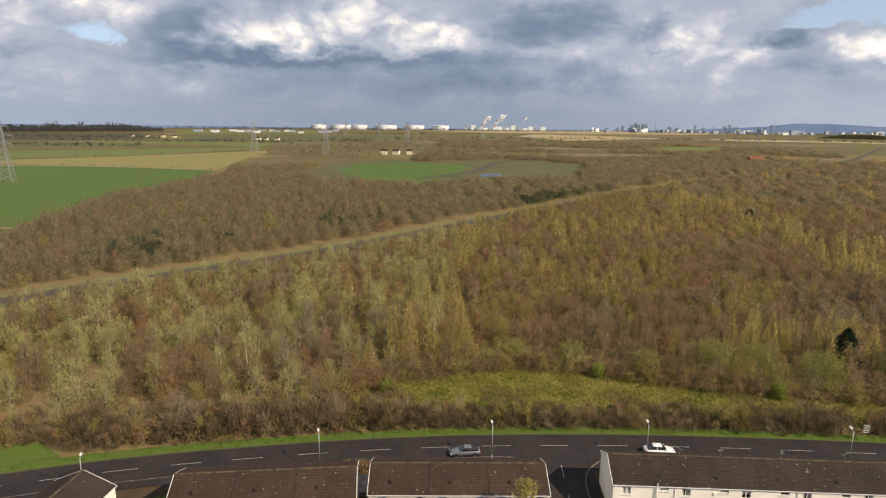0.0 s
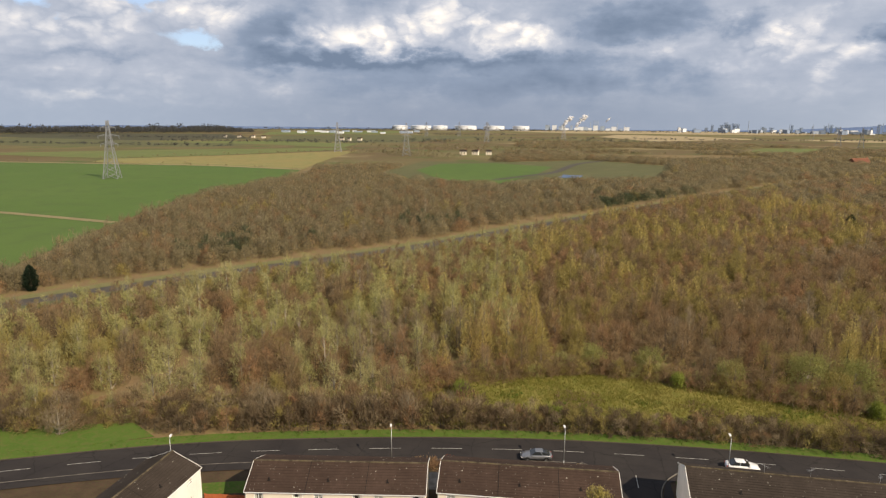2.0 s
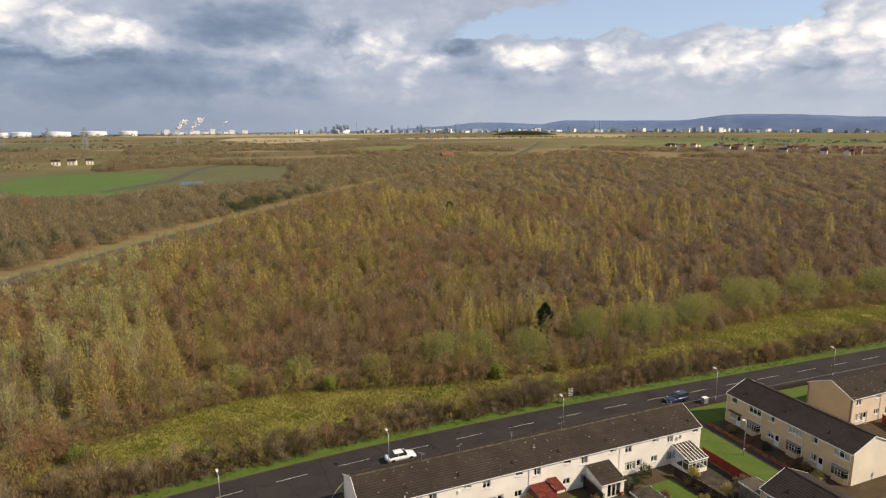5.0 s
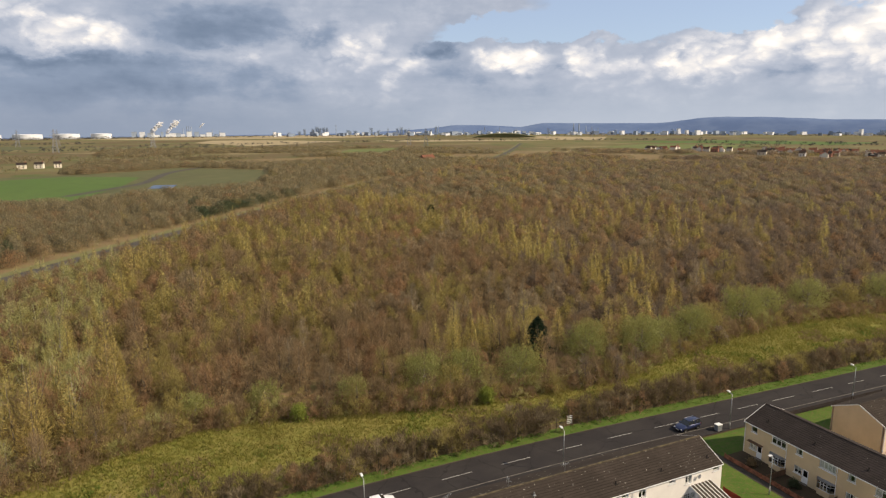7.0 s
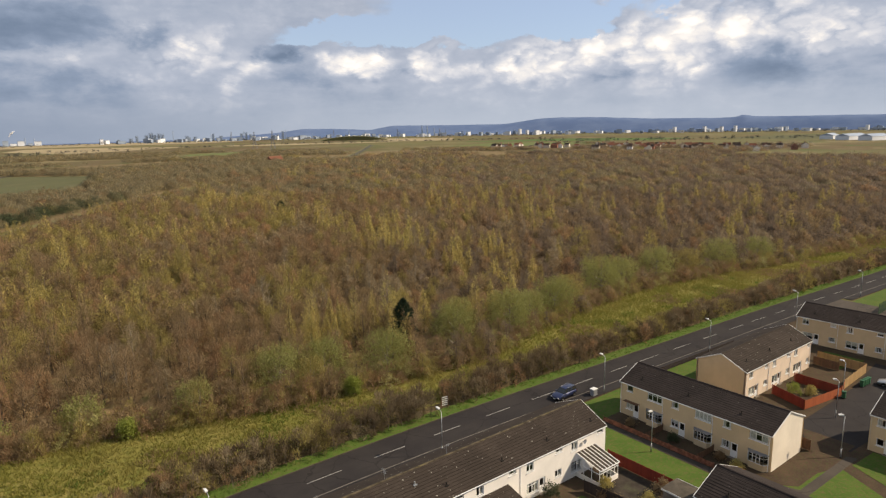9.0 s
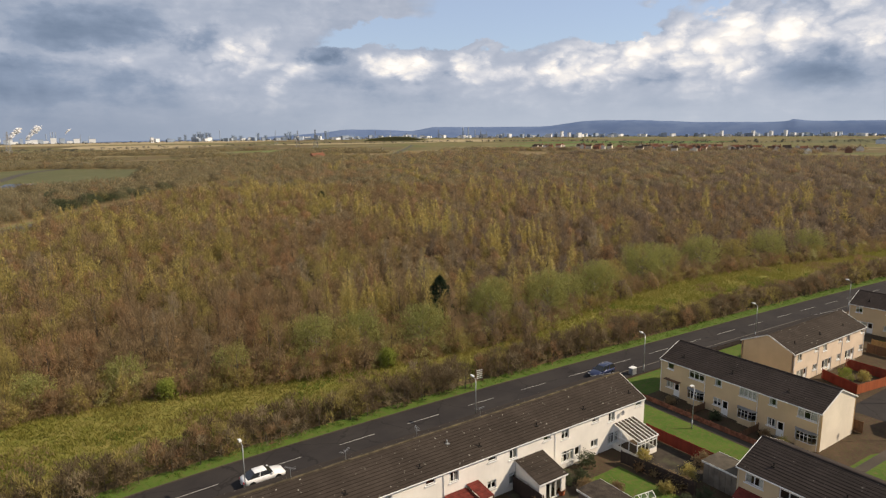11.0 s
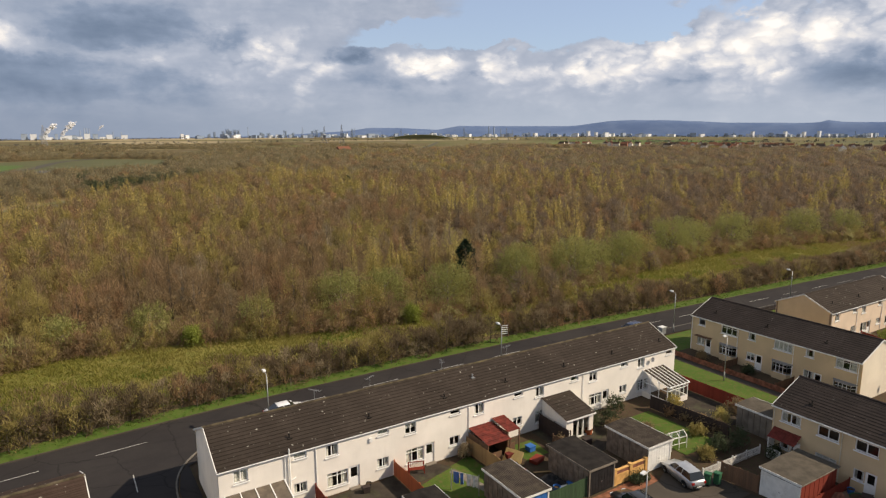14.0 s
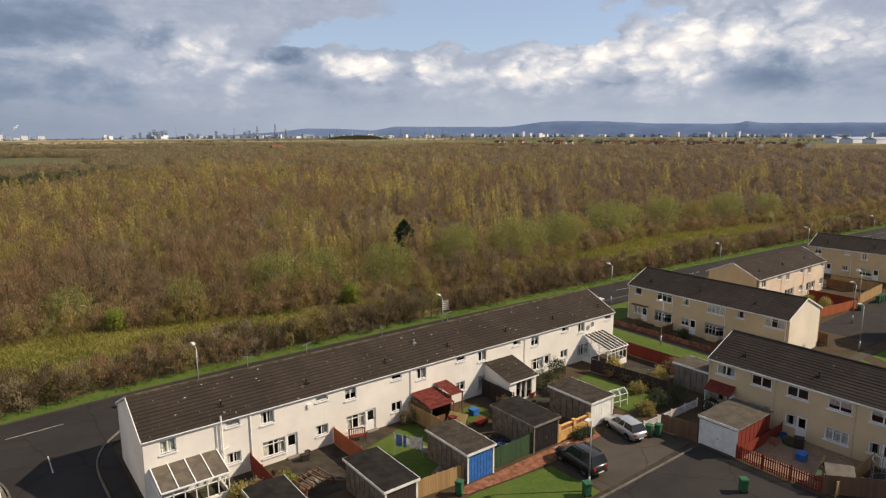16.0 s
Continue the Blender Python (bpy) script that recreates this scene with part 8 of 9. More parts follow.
FENCES = [
    ([(7.45, -0.1), (7.5, -4.6)], 1.5, "timber_red", "red-brown board fence between yards", "close"),
    ([(14.6, -0.1), (14.7, -6.6)], 1.45, "timber_orange", "orange-stained board fence between gardens", "close"),
    ([(22.2, -0.1), (22.4, -6.4)], 1.6, "timber_tan", "weathered tan board fence between gardens", "close"),
    ([(29.4, -3.9), (29.6, -6.4)], 1.5, "timber_brown", "plain brown board garden fence", "close"),
    ([(30.9, -0.2), (30.9, -4.6)], 1.7, "timber_dark", "dark board fence beside an extension", "close"),
    ([(14.75, -11.0), (19.3, -11.3)], 1.5, "timber_tan", "weathered wooden fence beside garages", "close"),
    ([(22.15, -11.3), (26.45, -11.3)], 1.7, "timber_green", "dark green board gates and fence", "close"),
    ([(7.5, -11.6), (11.9, -11.6)], 1.5, "timber_tan", "weathered wooden fence beside garages", "close"),
    ([(51.75, -0.2), (51.9, -9.8)], 1.5, "timber_red", "dark red board fence along a garden", "close"),
    ([(44.2, -2.8), (45.2, -11.4)], 1.45, "timber_dark", "dark brown board fence between gardens", "close"),
    ([(38.15, -15.5), (38.7, -18.5)], 1.6, "timber_brown", "brown board fence beside a garage", "close"),
    ([(37.0, -14.55), (45.0, -14.75)], 0.85, "white_paint", "low white picket rail between gardens", "open"),
    ([(38.6, -22.0), (38.7, -28.2)], 1.25, "timber_red", "bright red picket fence round a yard", "open"),
    ([(38.75, -28.3), (42.1, -32.0), (42.4, -46)], 1.5, "timber_brown", "brown board fence around a yard", "close"),
    ([(39.0, -29.1), (45.8, -29.1)], 1.2, "timber_tan", "low tan fence between yards", "close"),
    ([(39.0, -22.15), (45.8, -22.15)], 1.0, "timber_red", "red board fence beside a garage", "close"),
    ([(59.95, 6.9), (59.95, -9.4)], 0.7, "brick_wall", "low brick front garden walls", "close"),
    ([(60.0, 0.1), (63.8, 0.1)], 0.9, "timber_brown", "low brown fence between front gardens", "close"),
    ([(60.0, -7.2), (63.8, -7.2)], 0.9, "timber_brown", "low brown fence between front gardens", "close"),
    ([(84.6, -9.2), (86.6, -3.7)], 1.5, "timber_red", "red-stained board fence between gardens", "close"),
    ([(84.6, -9.2), (93.6, -10.6), (96.2, -10.0)], 1.4, "timber_orange", "orange-red board fence along back gardens", "close"),
    ([(93.6, -10.5), (93.9, -3.7)], 1.5, "timber_red", "red-stained board fence between gardens", "close"),
    ([(96.5, -9.9), (106.3, -9.5), (106.5, -2.0)], 1.6, "timber_tan", "brown board fence around a walled lawn", "close"),
    ([(103.7, -6.4), (103.9, -2.4)], 1.5, "timber_brown", "brown board fence beside a lawn", "close"),
    ([(72.9, -14.9), (73.2, -10.4), (78.6, -10.6)], 1.5, "timber_brown", "brown board fence behind the gable", "close"),
    ([(77.4, 12.2), (103, 11.2)], 0.9, "timber_dark", "low dark open fence along front lawns", "open"),
    ([(77.4, 5.0), (77.4, 12.0)], 0.9, "timber_dark", "low dark open garden fence", "open"),
    ([(-60.9, -4.9), (-55.0, -4.2), (-52.4, -4.0)], 1.3, "timber_orange", "orange-stained fence beside the house", "close"),
    ([(143.3, 1.0), (171.6, 2.2), (205, 2.6)], 2.4, "timber_green", "tall green mesh fence by the open lawn", "open"),
]
for pts, h, mat, lab, kind in FENCES:
    fence(pts, h, mat, lab, board=0.14 if kind == "close" else (0.09 if h < 2 else 0.14), posts=2.0 if h < 2 else 2.6, kind=kind, category="wall" if mat == "brick_wall" else "fence")


def glazed_extension(x0, x1, out, z_high, z_low, bars, label, roof_mat="roof_glazing", front_lights=5, dwarf=0.55):
    """A lean-to of white plastic against the terrace's rear wall: dwarf wall, glazed sides and front, barred roof."""
    t = thing("conservatory", pose(x0, 0, 0), label, "conservatory", "conservatories")
    w, y = x1 - x0, -out
    part("dwarf_wall", Geo().box(0, w, y, y + 0.12, -0.02, dwarf).box(0, 0.12, y + 0.12, -0.005, -0.02, dwarf).box(w - 0.12, w, y + 0.12, -0.005, -0.02, dwarf), "white_render", t)
    part("floor", Geo().box(0.12, w - 0.12, y + 0.12, -0.01, 0.0, 0.04), "concrete", t)
    f = Geo()
    for k in range(front_lights + 1):
        x = 0.04 + (w - 0.08) * k / front_lights
        f.bar((x, y + 0.05, dwarf), (x, y + 0.05, z_low), 0.07, 0.07)
    for z in (dwarf + 0.03, dwarf + (z_low - dwarf) * 0.7, z_low - 0.03):
        f.bar((0, y + 0.05, z), (w, y + 0.05, z), 0.07, 0.06)
    for x in (0.04, w - 0.04):
        for k in range(4):
            v = y + 0.05 + (-y - 0.06) * k / 3
            f.bar((x, v, dwarf), (x, v, z_low + (z_high - z_low) * k / 3), 0.06, 0.06)
        f.bar((x, y + 0.05, dwarf + (z_low - dwarf) * 0.7), (x, -0.02, dwarf + (z_low - dwarf) * 0.7), 0.06, 0.05)
    part("frame", f, "upvc", t)
    for k in range(front_lights):
        a, b = 0.07 + (w - 0.14) * k / front_lights, 0.07 + (w - 0.14) * (k + 1) / front_lights
        p = part("pane", Geo().face((a, y + 0.05, dwarf), (b, y + 0.05, dwarf), (b, y + 0.05, z_low), (a, y + 0.05, z_low)), "glass", t)
        p.visible_shadow = False
    for x in (0.04, w - 0.04):
        p = part("pane", Geo().face((x, y + 0.05, dwarf), (x, -0.02, dwarf), (x, -0.02, z_high), (x, y + 0.05, z_low)), "glass", t)
        p.visible_shadow = False
    for k in range(bars):
        a, b = w * k / bars + 0.035, w * (k + 1) / bars - 0.035
        part("roof_sheet", Geo().face((a, y - 0.12, z_low), (b, y - 0.12, z_low), (b, -0.01, z_high), (a, -0.01, z_high)), roof_mat, t)
    for k in range(bars + 1):
        x = w * k / bars
        part("roof_bar", Geo().bar((x, y - 0.14, z_low + 0.02), (x, -0.01, z_high + 0.02), 0.075, 0.06), "upvc", t)
    part("gutter", Geo().bar((0, y - 0.13, z_low), (w, y - 0.13, z_low), 0.08, 0.1), "upvc", t)
    return t


glazed_extension(0.35, 4.95, 2.7, 2.62, 2.05, 4, "white lean-to with a brown translucent roof", front_lights=6)
glazed_extension(46.0, 49.4, 3.5, 3.0, 2.15, 6, "white conservatory with a striped translucent roof", "cement_sheet", 5, 0.6)


def tiled_extension():
    t = thing("extension", pose(31.3, 0, 0), "white rear extension with a brown tiled lean-to roof", "extension")
    w, out = 3.55, 3.6
    part("wall", Geo().prism([(-0.005, -0.02), (-out, -0.02), (-out, 2.25), (-0.005, 3.1)], "x", 0.0, 0.2), "white_render", t)
    part("wall", Geo().prism([(-0.005, -0.02), (-out, -0.02), (-out, 2.25), (-0.005, 3.1)], "x", w - 0.2, w), "white_render", t)
    part("wall", Geo().box(0.2, 0.9, -out, -out + 0.2, -0.02, 2.25).box(w - 0.55, w - 0.2, -out, -out + 0.2, -0.02, 2.25).box(0.9, w - 0.55, -out, -out + 0.2, 2.05, 2.25), "white_render", t)
    r = roof_slope(w + 0.3, -0.15, -out - 0.2, -0.01, 2.25, 3.2, 9)
    part("roof", r, "tiles_brown", t)
    part("fascia", Geo().box(-0.15, w + 0.15, -out - 0.22, -out - 0.19, 2.12, 2.27), "upvc", t)
    f = Geo()
    for k in range(4):
        x = 0.9 + 2.1 * k / 3
        f.bar((x, -out + 0.1, 0.02), (x, -out + 0.1, 2.05), 0.09, 0.07)
    f.bar((0.9, -out + 0.1, 0.1), (3.0, -out + 0.1, 0.1), 0.07, 0.16).bar((0.9, -out + 0.1, 2.0), (3.0, -out + 0.1, 2.0), 0.07, 0.09)
    part("french_door", f, "upvc", t)
    for k in range(3):
        a, b = 0.9 + 0.7 * k, 0.9 + 0.7 * (k + 1)
        p = part("pane", Geo().face((a, -out + 0.1, 0.15), (b, -out + 0.1, 0.15), (b, -out + 0.1, 1.98), (a, -out + 0.1, 1.98)), "glass", t)
        p.visible_shadow = False
        part("curtain", Geo().box(a + 0.05, a + 0.3, -out + 0.3, -out + 0.33, 0.1, 2.0), "curtain", t)


tiled_extension()


def red_lean_to(x0, x1, out, zh, zl, label):
    t = thing("lean_to", pose(x0, 0, 0), label, "lean-to", "red lean-tos")
    w = x1 - x0
    part("roof", roof_slope(w, 0, -out, -0.02, zl, zh, 6), "red_felt", t)
    for x in (0.06, w - 0.06):
        part("post", Geo().bar((x, -out + 0.1, 0), (x, -out + 0.1, zl), 0.1, 0.1), "timber_brown", t)
    part("side", Geo().box(0, 0.05, -out + 0.1, -0.02, 0, zl), "timber_brown", t)
    part("front", Geo().box(0.1, w * 0.6, -out + 0.05, -out + 0.09, 0, 1.1), "timber_brown", t)


MAT["red_felt"] = plain("red_felt", (0.15, 0.030, 0.022), 0.9, vary=0.2, scale=2.0, grime=(0.075, 0.022, 0.018))
red_lean_to(22.4, 25.0, 3.2, 2.35, 1.95, "brown shelter with a red felt roof")
red_lean_to(25.05, 26.5, 2.6, 2.65, 2.3, "brown porch with a red felt roof")


def porch():
    t = thing("porch", pose(46.0, -15.35, 0, 0, 0, -90), "red-tiled canopy over a white rear door", "porch")
    g = roof_slope(2.5, 0, -1.1, -0.01, 2.05, 2.75, 5)
    part("roof", g, "red_felt", t)
    part("side", Geo().box(0.05, 0.12, -1.0, -0.01, 0, 2.05), "upvc", t)
    part("side", Geo().box(2.38, 2.45, -1.0, -0.01, 0, 2.05), "upvc", t)
    part("front", Geo().box(0.12, 1.3, -1.0, -0.95, 0, 1.0), "upvc", t)


porch()


def wheelie_bin(x, y, turn, mat, label):
    t = thing("wheelie_bin", pose(x, y, 0.03, 0, 0, turn), label, "bin", "wheelie bins")
    part("body", Geo().prism([(-0.22, 0.05), (0.22, 0.05), (0.28, 0.98), (-0.28, 0.98)], "y", -0.24, 0.24), mat, t)
    part("lid", Geo().prism([(-0.31, 0.985), (0.33, 0.985), (0.30, 1.05), (-0.26, 1.09)], "y", -0.28, 0.28), mat, t)
    for s in (-1, 1):
        part("wheel", Geo().tube((-0.2, s * 0.2, 0.1), (-0.2, s * 0.26, 0.1), 0.1, n=10), "rubber", t)
    part("handle", Geo().bar((-0.33, -0.2, 0.98), (-0.33, 0.2, 0.98), 0.03, 0.03), "rubber", t)


for x, y, a in ((36.35, -15.5, 20), (37.1, -15.9, 12), (34.5, -24.7, 50), (25.2, -18.1, 70), (18.1, -12.4, 30), (99.6, -11.3, 0), (100.3, -11.35, 5), (101.0, -11.4, -5), (101.7, -11.45, 3), (93.0, -11.2, 10)):
    wheelie_bin(x, y, a, "bin_green", "dark green wheeled refuse bin")


def brick_pier_wall():
    """The yellow painted wall with red brick panels beside the black garage."""
    t = thing("garden_wall", pose(29.6, -11.35, 0), "yellow painted garden wall with red brick panels and piers", "wall")
    for k in range(3):
        part("pier", Geo().box(k * 1.9 - 0.16, k * 1.9 + 0.16, -0.16, 0.16, 0, 1.5), "yellow_wall", t)
    for k in range(2):
        a = k * 1.9 + 0.16
        part("panel", Geo().box(a, a + 1.58, -0.1, 0.1, 0, 0.95), "yellow_wall", t)
        part("screen", Geo().box(a, a + 1.58, -0.06, 0.06, 0.95, 1.3), "brick_wall", t)
        part("coping", Geo().box(a, a + 1.58, -0.12, 0.12, 1.3, 1.36), "yellow_wall", t)


brick_pier_wall()


def towels():
    t = thing("washing_line", Matrix(), "blue and grey towels on a washing line", "washing")
    p, q = Vector((17.6, -4.6, 1.75)), Vector((19.0, -6.6, 1.75))
    for c in (p, q):
        part("post", Geo().tube((c.x, c.y, 0), (c.x, c.y, 1.9), 0.035, n=8), "galvanised", t)
    part("line", Geo().tube(p, q, 0.008, n=4), "white_paint", t)
    for k, (mat, w) in enumerate((("towel_blue", 0.5), ("towel_blue", 0.35), ("curtain", 0.55), ("curtain", 0.5))):
        a = p + (q - p) * (0.08 + 0.23 * k)
        d = (q - p).normalized()
        g = Geo()
        for i in range(6):
            u = a + d * w * i / 5
            o = 0.04 * math.sin(i * 1.9 + k)
            g.v += [(u.x + o, u.y, 1.74), (u.x + o * 2.4, u.y, 0.72)]
        g.f = [(2 * i, 2 * i + 2, 2 * i + 3, 2 * i + 1) for i in range(5)]
        part("towel", g, mat, t)


MAT["towel_blue"] = plain("towel_blue", (0.10, 0.20, 0.48), 0.95, vary=0.15)
towels()


def bench(x, y, turn):
    t = thing("garden_bench", pose(x, y, 0.03, 0, 0, turn), "red-brown slatted garden bench against the wall", "bench")
    for k in range(4):
        part("seat_slat", Geo().box(-0.7, 0.7, -0.22 + k * 0.12, -0.13 + k * 0.12, 0.42, 0.45), "timber_red", t)
    for k in range(8):
        part("back_slat", Geo().box(-0.66 + k * 0.18, -0.6 + k * 0.18, 0.24, 0.27, 0.45, 0.9), "timber_red", t)
    part("back_rail", Geo().box(-0.72, 0.72, 0.24, 0.28, 0.9, 0.97), "timber_red", t)
    for s in (-1, 1):
        part("leg", Geo().box(s * 0.68 - 0.04, s * 0.68 + 0.04, -0.22, -0.14, 0, 0.62), "timber_red", t)
        part("leg", Geo().box(s * 0.68 - 0.04, s * 0.68 + 0.04, 0.22, 0.3, 0, 0.9), "timber_red", t)


bench(16.4, -0.8, -20)


def board_stack(x, y, turn):
    t = thing("leaning_panel", pose(x, y, 0.02, 0, 0, turn), "pale yellow timber panel propped in a garden", "panel")
    g = Geo()
    for k in range(8):
        g.prism([(0.0, 0.0), (0.05, 0.0), (1.15, 1.05), (1.1, 1.1)], "y", k * 0.22, k * 0.22 + 0.205)
    tagged(part("board", g, "panel_yellow", t), kind="stuff")
    part("strut", Geo().bar((1.0, 0.2, 0), (0.95, 0.2, 0.95), 0.05, 0.05).bar((1.0, 1.5, 0), (0.95, 1.5, 0.95), 0.05, 0.05), "timber_tan", t)


MAT["panel_yellow"] = board_mat("panel_yellow", (0.58, 0.42, 0.17), (0.46, 0.31, 0.12))
board_stack(24.4, -5.0, 25)


def cold_frame():
    t = thing("cold_frame", pose(38.4, -10.2, 0.02, 0, 0, -8), "low white-framed greenhouse staging in a garden", "greenhouse")
    g = Geo()
    for x in (0, 0.9, 1.8):
        for y in (0, 1.0):
            g.bar((x, y, 0), (x, y, 1.2), 0.05, 0.05)
        g.bar((x, 0, 1.2), (x, 0.5, 1.6), 0.05, 0.05).bar((x, 1.0, 1.2), (x, 0.5, 1.6), 0.05, 0.05)
    for y, z in ((0, 0.6), (1.0, 0.6), (0, 1.2), (1.0, 1.2), (0.5, 1.6)):
        g.bar((0, y, z), (1.8, y, z), 0.045, 0.045)
    part("frame", g, "white_paint", t)
    p = part("pane", Geo().face((0, 0, 0.05), (1.8, 0, 0.05), (1.8, 0, 1.2), (0, 0, 1.2)).face((0, 0, 1.2), (1.8, 0, 1.2), (1.8, 0.5, 1.6), (0, 0.5, 1.6)), "glass", t)
    p.visible_shadow = False


cold_frame()


def playhouse():
    t = thing("playhouse", pose(40.4, -28.6, 0.02, 0, 0, 35), "small grey-roofed wooden playhouse", "playhouse")
    part("wall", Geo().prism([(-0.75, 0), (0.75, 0), (0.75, 1.2), (0, 1.75), (-0.75, 1.2)], "y", -0.8, 0.8), "timber_brown", t)
    g = Geo()
    for s in (-1, 1):
        g.face((s * 0.9, -0.95, 1.12), (s * 0.9, 0.95, 1.12), (0, 0.95, 1.82), (0, -0.95, 1.82))
        g.face((s * 0.9, -0.95, 1.17), (s * 0.9, 0.95, 1.17), (0, 0.95, 1.87), (0, -0.95, 1.87))
    part("roof", g, "concrete", t)
    part("door", Geo().box(-0.25, 0.25, -0.83, -0.8, 0.05, 1.0), "yellow_wall", t)


playhouse()


def trampoline(x, y):
    t = thing("trampoline", pose(x, y, 0.02), "black netted trampoline in a yard", "trampoline")
    ring = [(1.3 * math.cos(2 * math.pi * k / 16), 1.3 * math.sin(2 * math.pi * k / 16)) for k in range(16)]
    part("mat", Geo().face(*[(a, b, 0.7) for a, b in ring]), "black_paint", t)
    g = Geo()
    for (a, b), (c, d) in zip(ring, ring[1:] + ring[:1]):
        g.tube((a, b, 0.7), (c, d, 0.7), 0.03, n=5).tube((a, b, 2.2), (c, d, 2.2), 0.015, n=4)
    part("rim", g, "steel_grey", t)
    for k in range(0, 16, 2):
        a, b = ring[k]
        part("pole", Geo().tube((a, b, 0), (a, b, 2.2), 0.022, n=6), "steel_grey", t)
    n = Geo()
    for k in range(48):
        q = 2 * math.pi * k / 48
        n.bar((1.29 * math.cos(q), 1.29 * math.sin(q), 0.72), (1.29 * math.cos(q), 1.29 * math.sin(q), 2.2), 0.012, 0.012)
    tagged(part("net", n, "black_paint", t), kind="stuff")


trampoline(42.9, -31.2)


def tub(name, x, y, r, h, mat, label, category):
    t = thing(name, pose(x, y, 0.03), label, category)
    part("body", Geo().tube((0, 0, 0), (0, 0, h), r * 0.8, r, n=12, caps=False), mat, t)
    part("base", Geo().tube((0, 0, 0), (0, 0, 0.05), r * 0.8, n=12), mat, t)
    part("filling", Geo().tube((0, 0, h * 0.8), (0, 0, h * 0.82), r * 0.9, n=12), "soil", t)


tub("plant_tub", 34.4, -3.5, 0.4, 0.5, "timber_orange", "orange plastic planter tub on paving", "planter")
tub("water_butt", 24.4, -10.0, 0.32, 0.9, "blue_paint", "blue plastic barrel in a yard", "barrel")
tub("plant_tub", 9.0, -3.0, 0.28, 0.35, "concrete", "grey stone plant tub", "planter")
tub("plant_tub", 11.9, -0.6, 0.25, 0.4, "black_paint", "black plant pot by a door", "planter")
tub("paddling_pool", 44.6, -23.6, 0.8, 0.3, "bin_green", "small green paddling pool on bare earth", "pool")
tub("plant_tub", 45.2, -20.2 - 2.4, 0.3, 0.4, "blue_paint", "blue plastic tub by the wall", "planter")


def tarp(x, y, w, d, h, mat, label, seed):
    """A heap under a sheet: a lumpy low mound."""
    rng = random.Random(seed)
    g = Geo()
    n = 9
    for j in range(n):
        for i in range(n):
            u, v = i / (n - 1) * 2 - 1, j / (n - 1) * 2 - 1
            k = max(0, 1 - max(abs(u), abs(v)) ** 3)
            g.v.append((u * w / 2, v * d / 2, h * k * rng.uniform(0.65, 1.0)))
    g.f = [(j * n + i, j * n + i + 1, (j + 1) * n + i + 1, (j + 1) * n + i) for j in range(n - 1) for i in range(n - 1)]
    solid("rubbish_mound", g, mat, pose(x, y, 0.02, 0, 0, rng.uniform(-20, 20)), label, "heap", "mounds in the yards")


tarp(25.2, -8.6, 2.2, 2.6, 0.9, "black_paint", "heap under a black sheet in a yard", 1)
tarp(24.0, -6.2, 1.2, 1.0, 0.7, "timber_red", "heap of reddish timber in a yard", 2)
tarp(10.4, -4.4, 1.6, 1.2, 0.3, "paving_light", "low heap of pale rubble", 3)
tarp(9.2, -1.6, 1.4, 1.0, 0.35, "soil", "heap of soil and leaves", 4)
tarp(43.6, -18.0 - 4.4, 1.2, 1.0, 0.5, "brick_wall", "low stack of red bricks", 5)
tarp(18.4, -9.6, 1.2, 1.0, 0.8, "paving_light", "stack of pale slabs beside a garage", 6)


def pergola():
    t = thing("pergola", pose(9.2, -6.0, 0.02, 0, 0, 10), "brown timber beams over a yard", "pergola")
    for k in range(6):
        part("beam", Geo().box(0.05 + k * 0.45, 0.13 + k * 0.45, -0.2, 1.9, 0.62, 0.70), "timber_brown", t)
    for y in (0.0, 1.7):
        part("rail", Geo().box(0, 2.5, y - 0.05, y + 0.05, 0.54, 0.62), "timber_brown", t)
        for x in (0.05, 2.4):
            part("post", Geo().box(x - 0.05, x + 0.05, y - 0.05, y + 0.05, 0, 0.54), "timber_brown", t)


pergola()


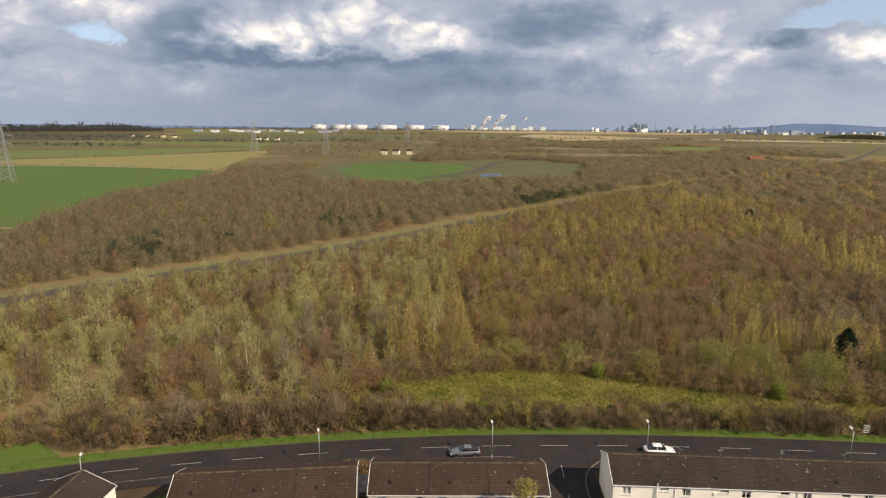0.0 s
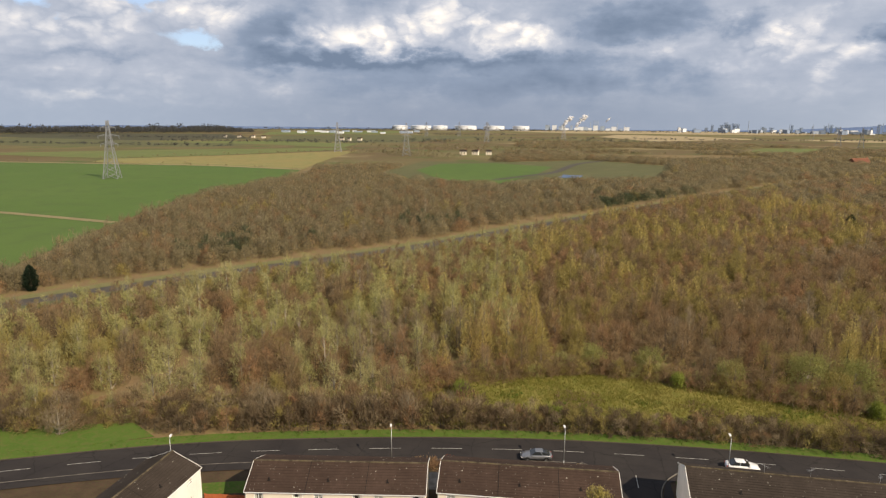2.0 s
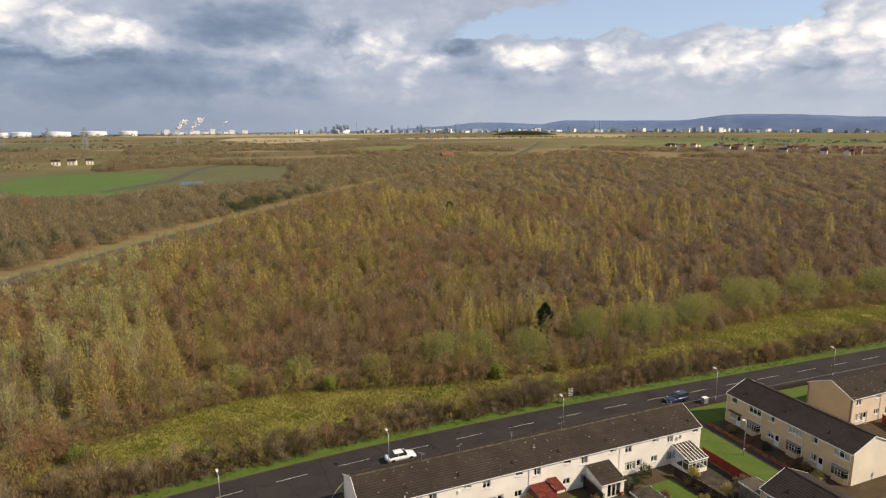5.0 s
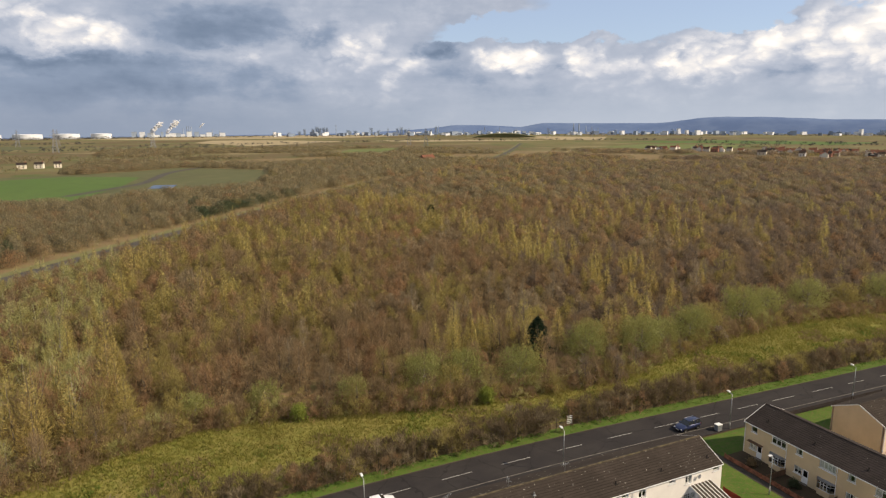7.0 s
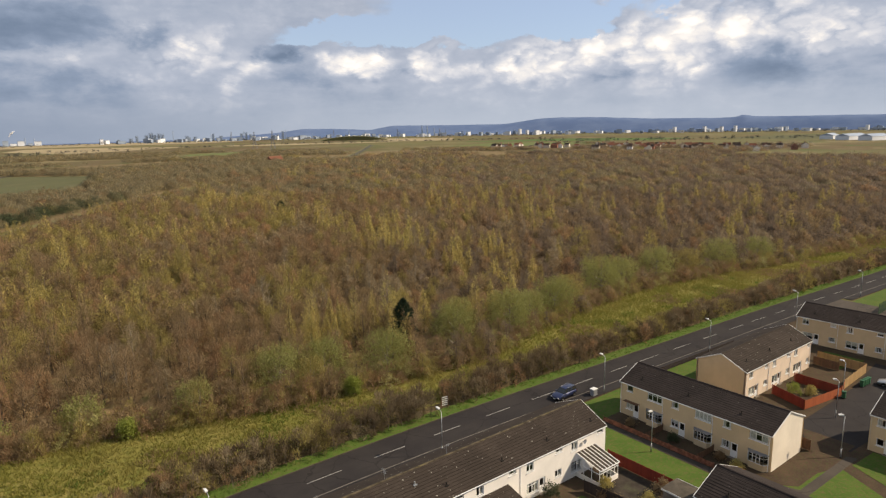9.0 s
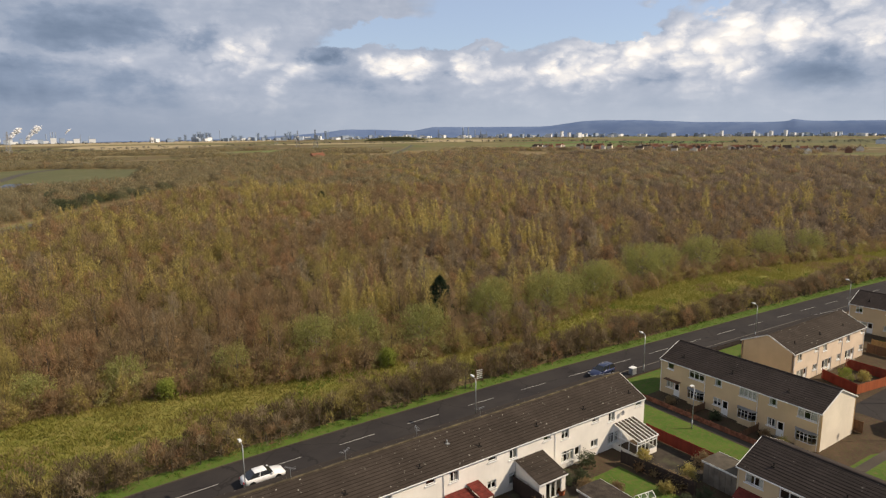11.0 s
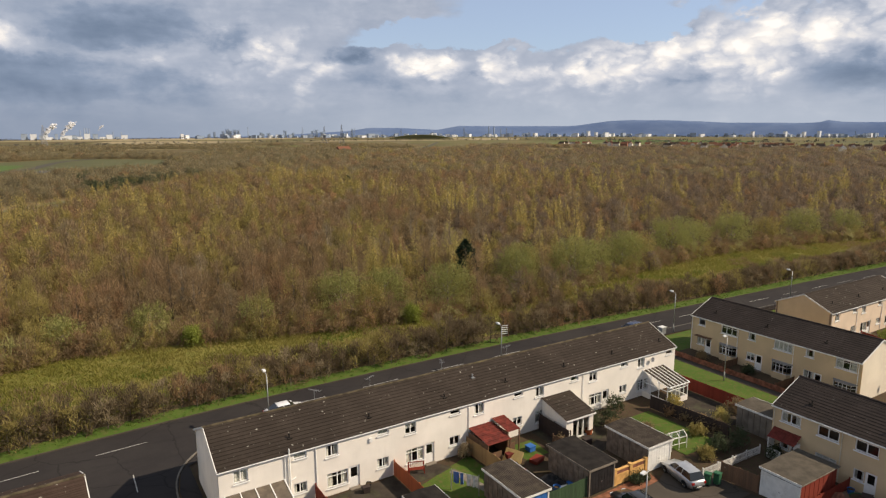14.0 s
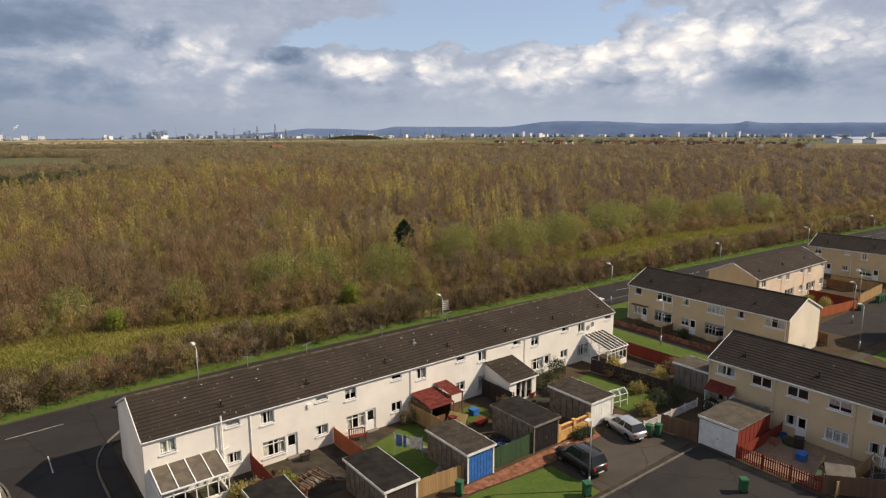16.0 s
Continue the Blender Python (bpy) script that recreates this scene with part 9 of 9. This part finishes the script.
def garden_shrubs():
    """Shrubs and hedges in the gardens, each one a plant of its own."""
    spots = [(40.4, -1.3, 1.6, 1.0, "evergreen", "rounded dark green clipped shrub"), (36.0, -2.4, 1.4, 0.9, "evergreen", "dark evergreen bush in a yard"), (37.6, -3.2, 1.3, 0.9, "evergreen", "dark evergreen bush in a yard"), (36.8, -4.6, 1.2, 0.9, "twig_brown", "brown leafless bush in a yard"),
             (44.6, -5.2, 0.9, 0.6, "twig_red", "russet bush in a garden hedge"), (44.9, -6.8, 1.0, 0.6, "twig_brown", "brown bush in a garden hedge"), (45.2, -8.4, 1.0, 0.7, "twig_brown", "brown bush in a garden hedge"), (45.4, -10.0, 1.1, 0.7, "twig_brown", "brown bush in a garden hedge"),
             (46.6, -3.9, 1.2, 0.8, "twig_larch", "yellowing shrub beside a conservatory"), (50.4, -8.6, 1.7, 1.0, "twig_brown", "brown leafless garden shrub"), (47.2, -9.2, 1.6, 1.0, "twig_larch", "yellow-green shrub in a back garden"),
             (42.0, -12.6, 1.5, 1.0, "evergreen", "dark bush in an overgrown garden"), (44.2, -13.2, 1.8, 1.0, "evergreen", "dark ivy-covered bush by a rail"), (40.0, -12.8, 1.0, 0.8, "twig_olive", "low olive bush on a lawn"), (45.2, -16.0, 1.1, 0.7, "evergreen", "dark bush at the corner of the house"),
             (61.2, -11.6, 1.3, 0.9, "twig_larch", "golden conifer bush before a bay window"), (62.0, -2.6, 0.9, 0.7, "evergreen", "small dark bush in a front garden"), (61.4, 3.6, 0.9, 0.7, "twig_brown", "brown leafless garden bush"), (62.4, -8.8, 0.8, 0.6, "twig_red", "russet low bush in a bed"),
             (21.4, -0.9, 1.2, 0.6, "twig_grey", "leafless climbing rose on the wall"), (8.6, -4.0, 0.9, 0.7, "leaf_bright", "small bright garden bush"), (5.4, -3.3, 1.0, 0.8, "twig_larch", "yellowing potted shrub by a lean-to"), (6.6, -3.2, 0.8, 0.6, "straw", "dry plants in a bed"),
             (88.6, -6.0, 1.7, 1.1, "leaf_bright", "bright green shrub in a back garden"), (90.4, -7.6, 1.3, 0.8, "twig_larch", "yellow-green shrub in a back garden"), (31.4, -12.1, 0.5, 0.5, "evergreen", "low plants along the yellow wall"), (32.4, -12.1, 0.5, 0.5, "evergreen", "low plants along the yellow wall"),
             (-35.5, 8.4, 1.2, 1.3, "twig_red", "red-stemmed shrub in a front garden"), (-33.4, 9.0, 1.2, 1.2, "twig_red", "red-stemmed shrub in a front garden"), (-31.2, 9.4, 1.2, 1.2, "timber_shrub", "orange-red leafless shrub by the pavement"),
             (29.9, -4.4, 1.2, 0.7, "twig_brown", "brown climber on a fence"), (39.4, -6.4, 0.8, 0.7, "twig_brown", "low brown bush on a lawn"), (43.2, -9.4, 0.9, 0.8, "twig_olive", "low olive bush on a lawn")]
    MAT["timber_shrub"] = twig_mat("timber_shrub", ((0.42, 0.10, 0.03), (0.36, 0.08, 0.03), (0.40, 0.12, 0.04)))
    for k, (x, y, h, s, mat, lab) in enumerate(spots):
        q = np.random.default_rng(300 + k)
        w, t = tree_bare(h, s, q, limbs=9, twigs=420, size=0.26, low=0.0, wide=0.06, dome=True, leaves=600)
        ob = thing("shrub", pose(x, y, 0.02), lab, "shrub", "garden shrubs")
        part("stems", fast_mesh("stems", w, "bark"), "bark", ob)
        part("foliage", fast_mesh("foliage", t, mat, np.full(len(t), (x * 0.37 + y * 0.61) % 1.0)), mat, ob)


garden_shrubs()


def yard_clutter():
    """Loose things lying about in the back yards, each one by itself."""
    rng = random.Random(61)
    for x, y, w, d, h, mat, name, lab, cat in (
            (24.6, -3.6, 0.9, 0.5, 0.8, "red_felt", "toy_kitchen", "red plastic toy stand on the grass", "toy"),
            (27.4, -3.0, 0.7, 0.7, 0.45, "blue_paint", "storage_box", "blue plastic storage box on grass", "box"),
            (26.6, -4.9, 1.3, 0.8, 0.3, "timber_red", "sandpit", "faded red-brown sandpit on grass", "sandpit"),
            (23.2, -5.4, 1.4, 0.5, 0.9, "timber_dark", "log_store", "dark timber log store in a yard", "shed"),
            (25.0, -10.2, 0.8, 0.6, 0.6, "white_paint", "crate", "white plastic crate on bare ground", "crate"),
            (26.0, -9.6, 0.9, 0.5, 0.3, "blue_paint", "crate", "light blue plastic crate", "crate"),
            (31.2, -5.4, 0.6, 0.6, 0.9, "timber_red", "dustbin", "red plastic bin in a yard", "bin"),
            (32.8, -4.9, 0.8, 0.6, 0.5, "timber_dark", "planter", "dark wooden planter on paving", "planter"),
            (9.2, -5.4, 1.6, 0.5, 0.4, "timber_brown", "planter", "brown wooden planter with soil", "planter"),
            (11.4, -1.2, 0.6, 0.4, 0.5, "timber_dark", "planter", "dark planter by the door", "planter"),
            (2.4, -4.4, 0.8, 0.6, 0.7, "concrete", "water_butt", "grey box beside a lean-to", "box"),
            (42.6, -25.2, 0.9, 0.7, 0.5, "blue_paint", "storage_box", "blue plastic box in a yard", "box"),
            (44.4, -24.2, 0.7, 0.7, 0.8, "timber_dark", "composter", "dark plastic composter in a yard", "bin"),
            (41.0, -27.4, 1.6, 0.7, 0.35, "timber_green", "trough", "low green trough in a yard", "planter")):
        t = thing(name, pose(x, y, 0.04, 0, 0, rng.uniform(-30, 30)), lab, cat, "yard clutter")
        part("body", Geo().prism([(-w / 2 * 0.92, 0), (w / 2 * 0.92, 0), (w / 2, h), (-w / 2, h)], "y", -d / 2, d / 2), mat, t)
        part("lid", Geo().box(-w / 2 - 0.03, w / 2 + 0.03, -d / 2 - 0.03, d / 2 + 0.03, h + 0.002, h + 0.05), mat, t)
    for k, (x, y, L, turn, mat) in enumerate(((9.6, -3.2, 2.2, 20, "timber_dark"), (10.0, -3.5, 2.4, 28, "timber_brown"), (11.8, -5.2, 1.8, -40, "timber_brown"), (24.2, -7.6, 2.0, 60, "timber_tan"), (24.6, -7.9, 1.7, 40, "timber_brown"), (25.8, -6.6, 1.6, -25, "timber_tan"), (31.0, -3.4, 1.9, 80, "timber_brown"), (43.6, -26.4, 2.1, 15, "timber_tan"))):
        solid("plank", Geo().box(-L / 2, L / 2, -0.09, 0.09, 0, 0.04), mat, pose(x, y, 0.05 + 0.004 * k, 0, 0, turn), "loose weathered plank on the ground", "plank", "loose planks")


yard_clutter()
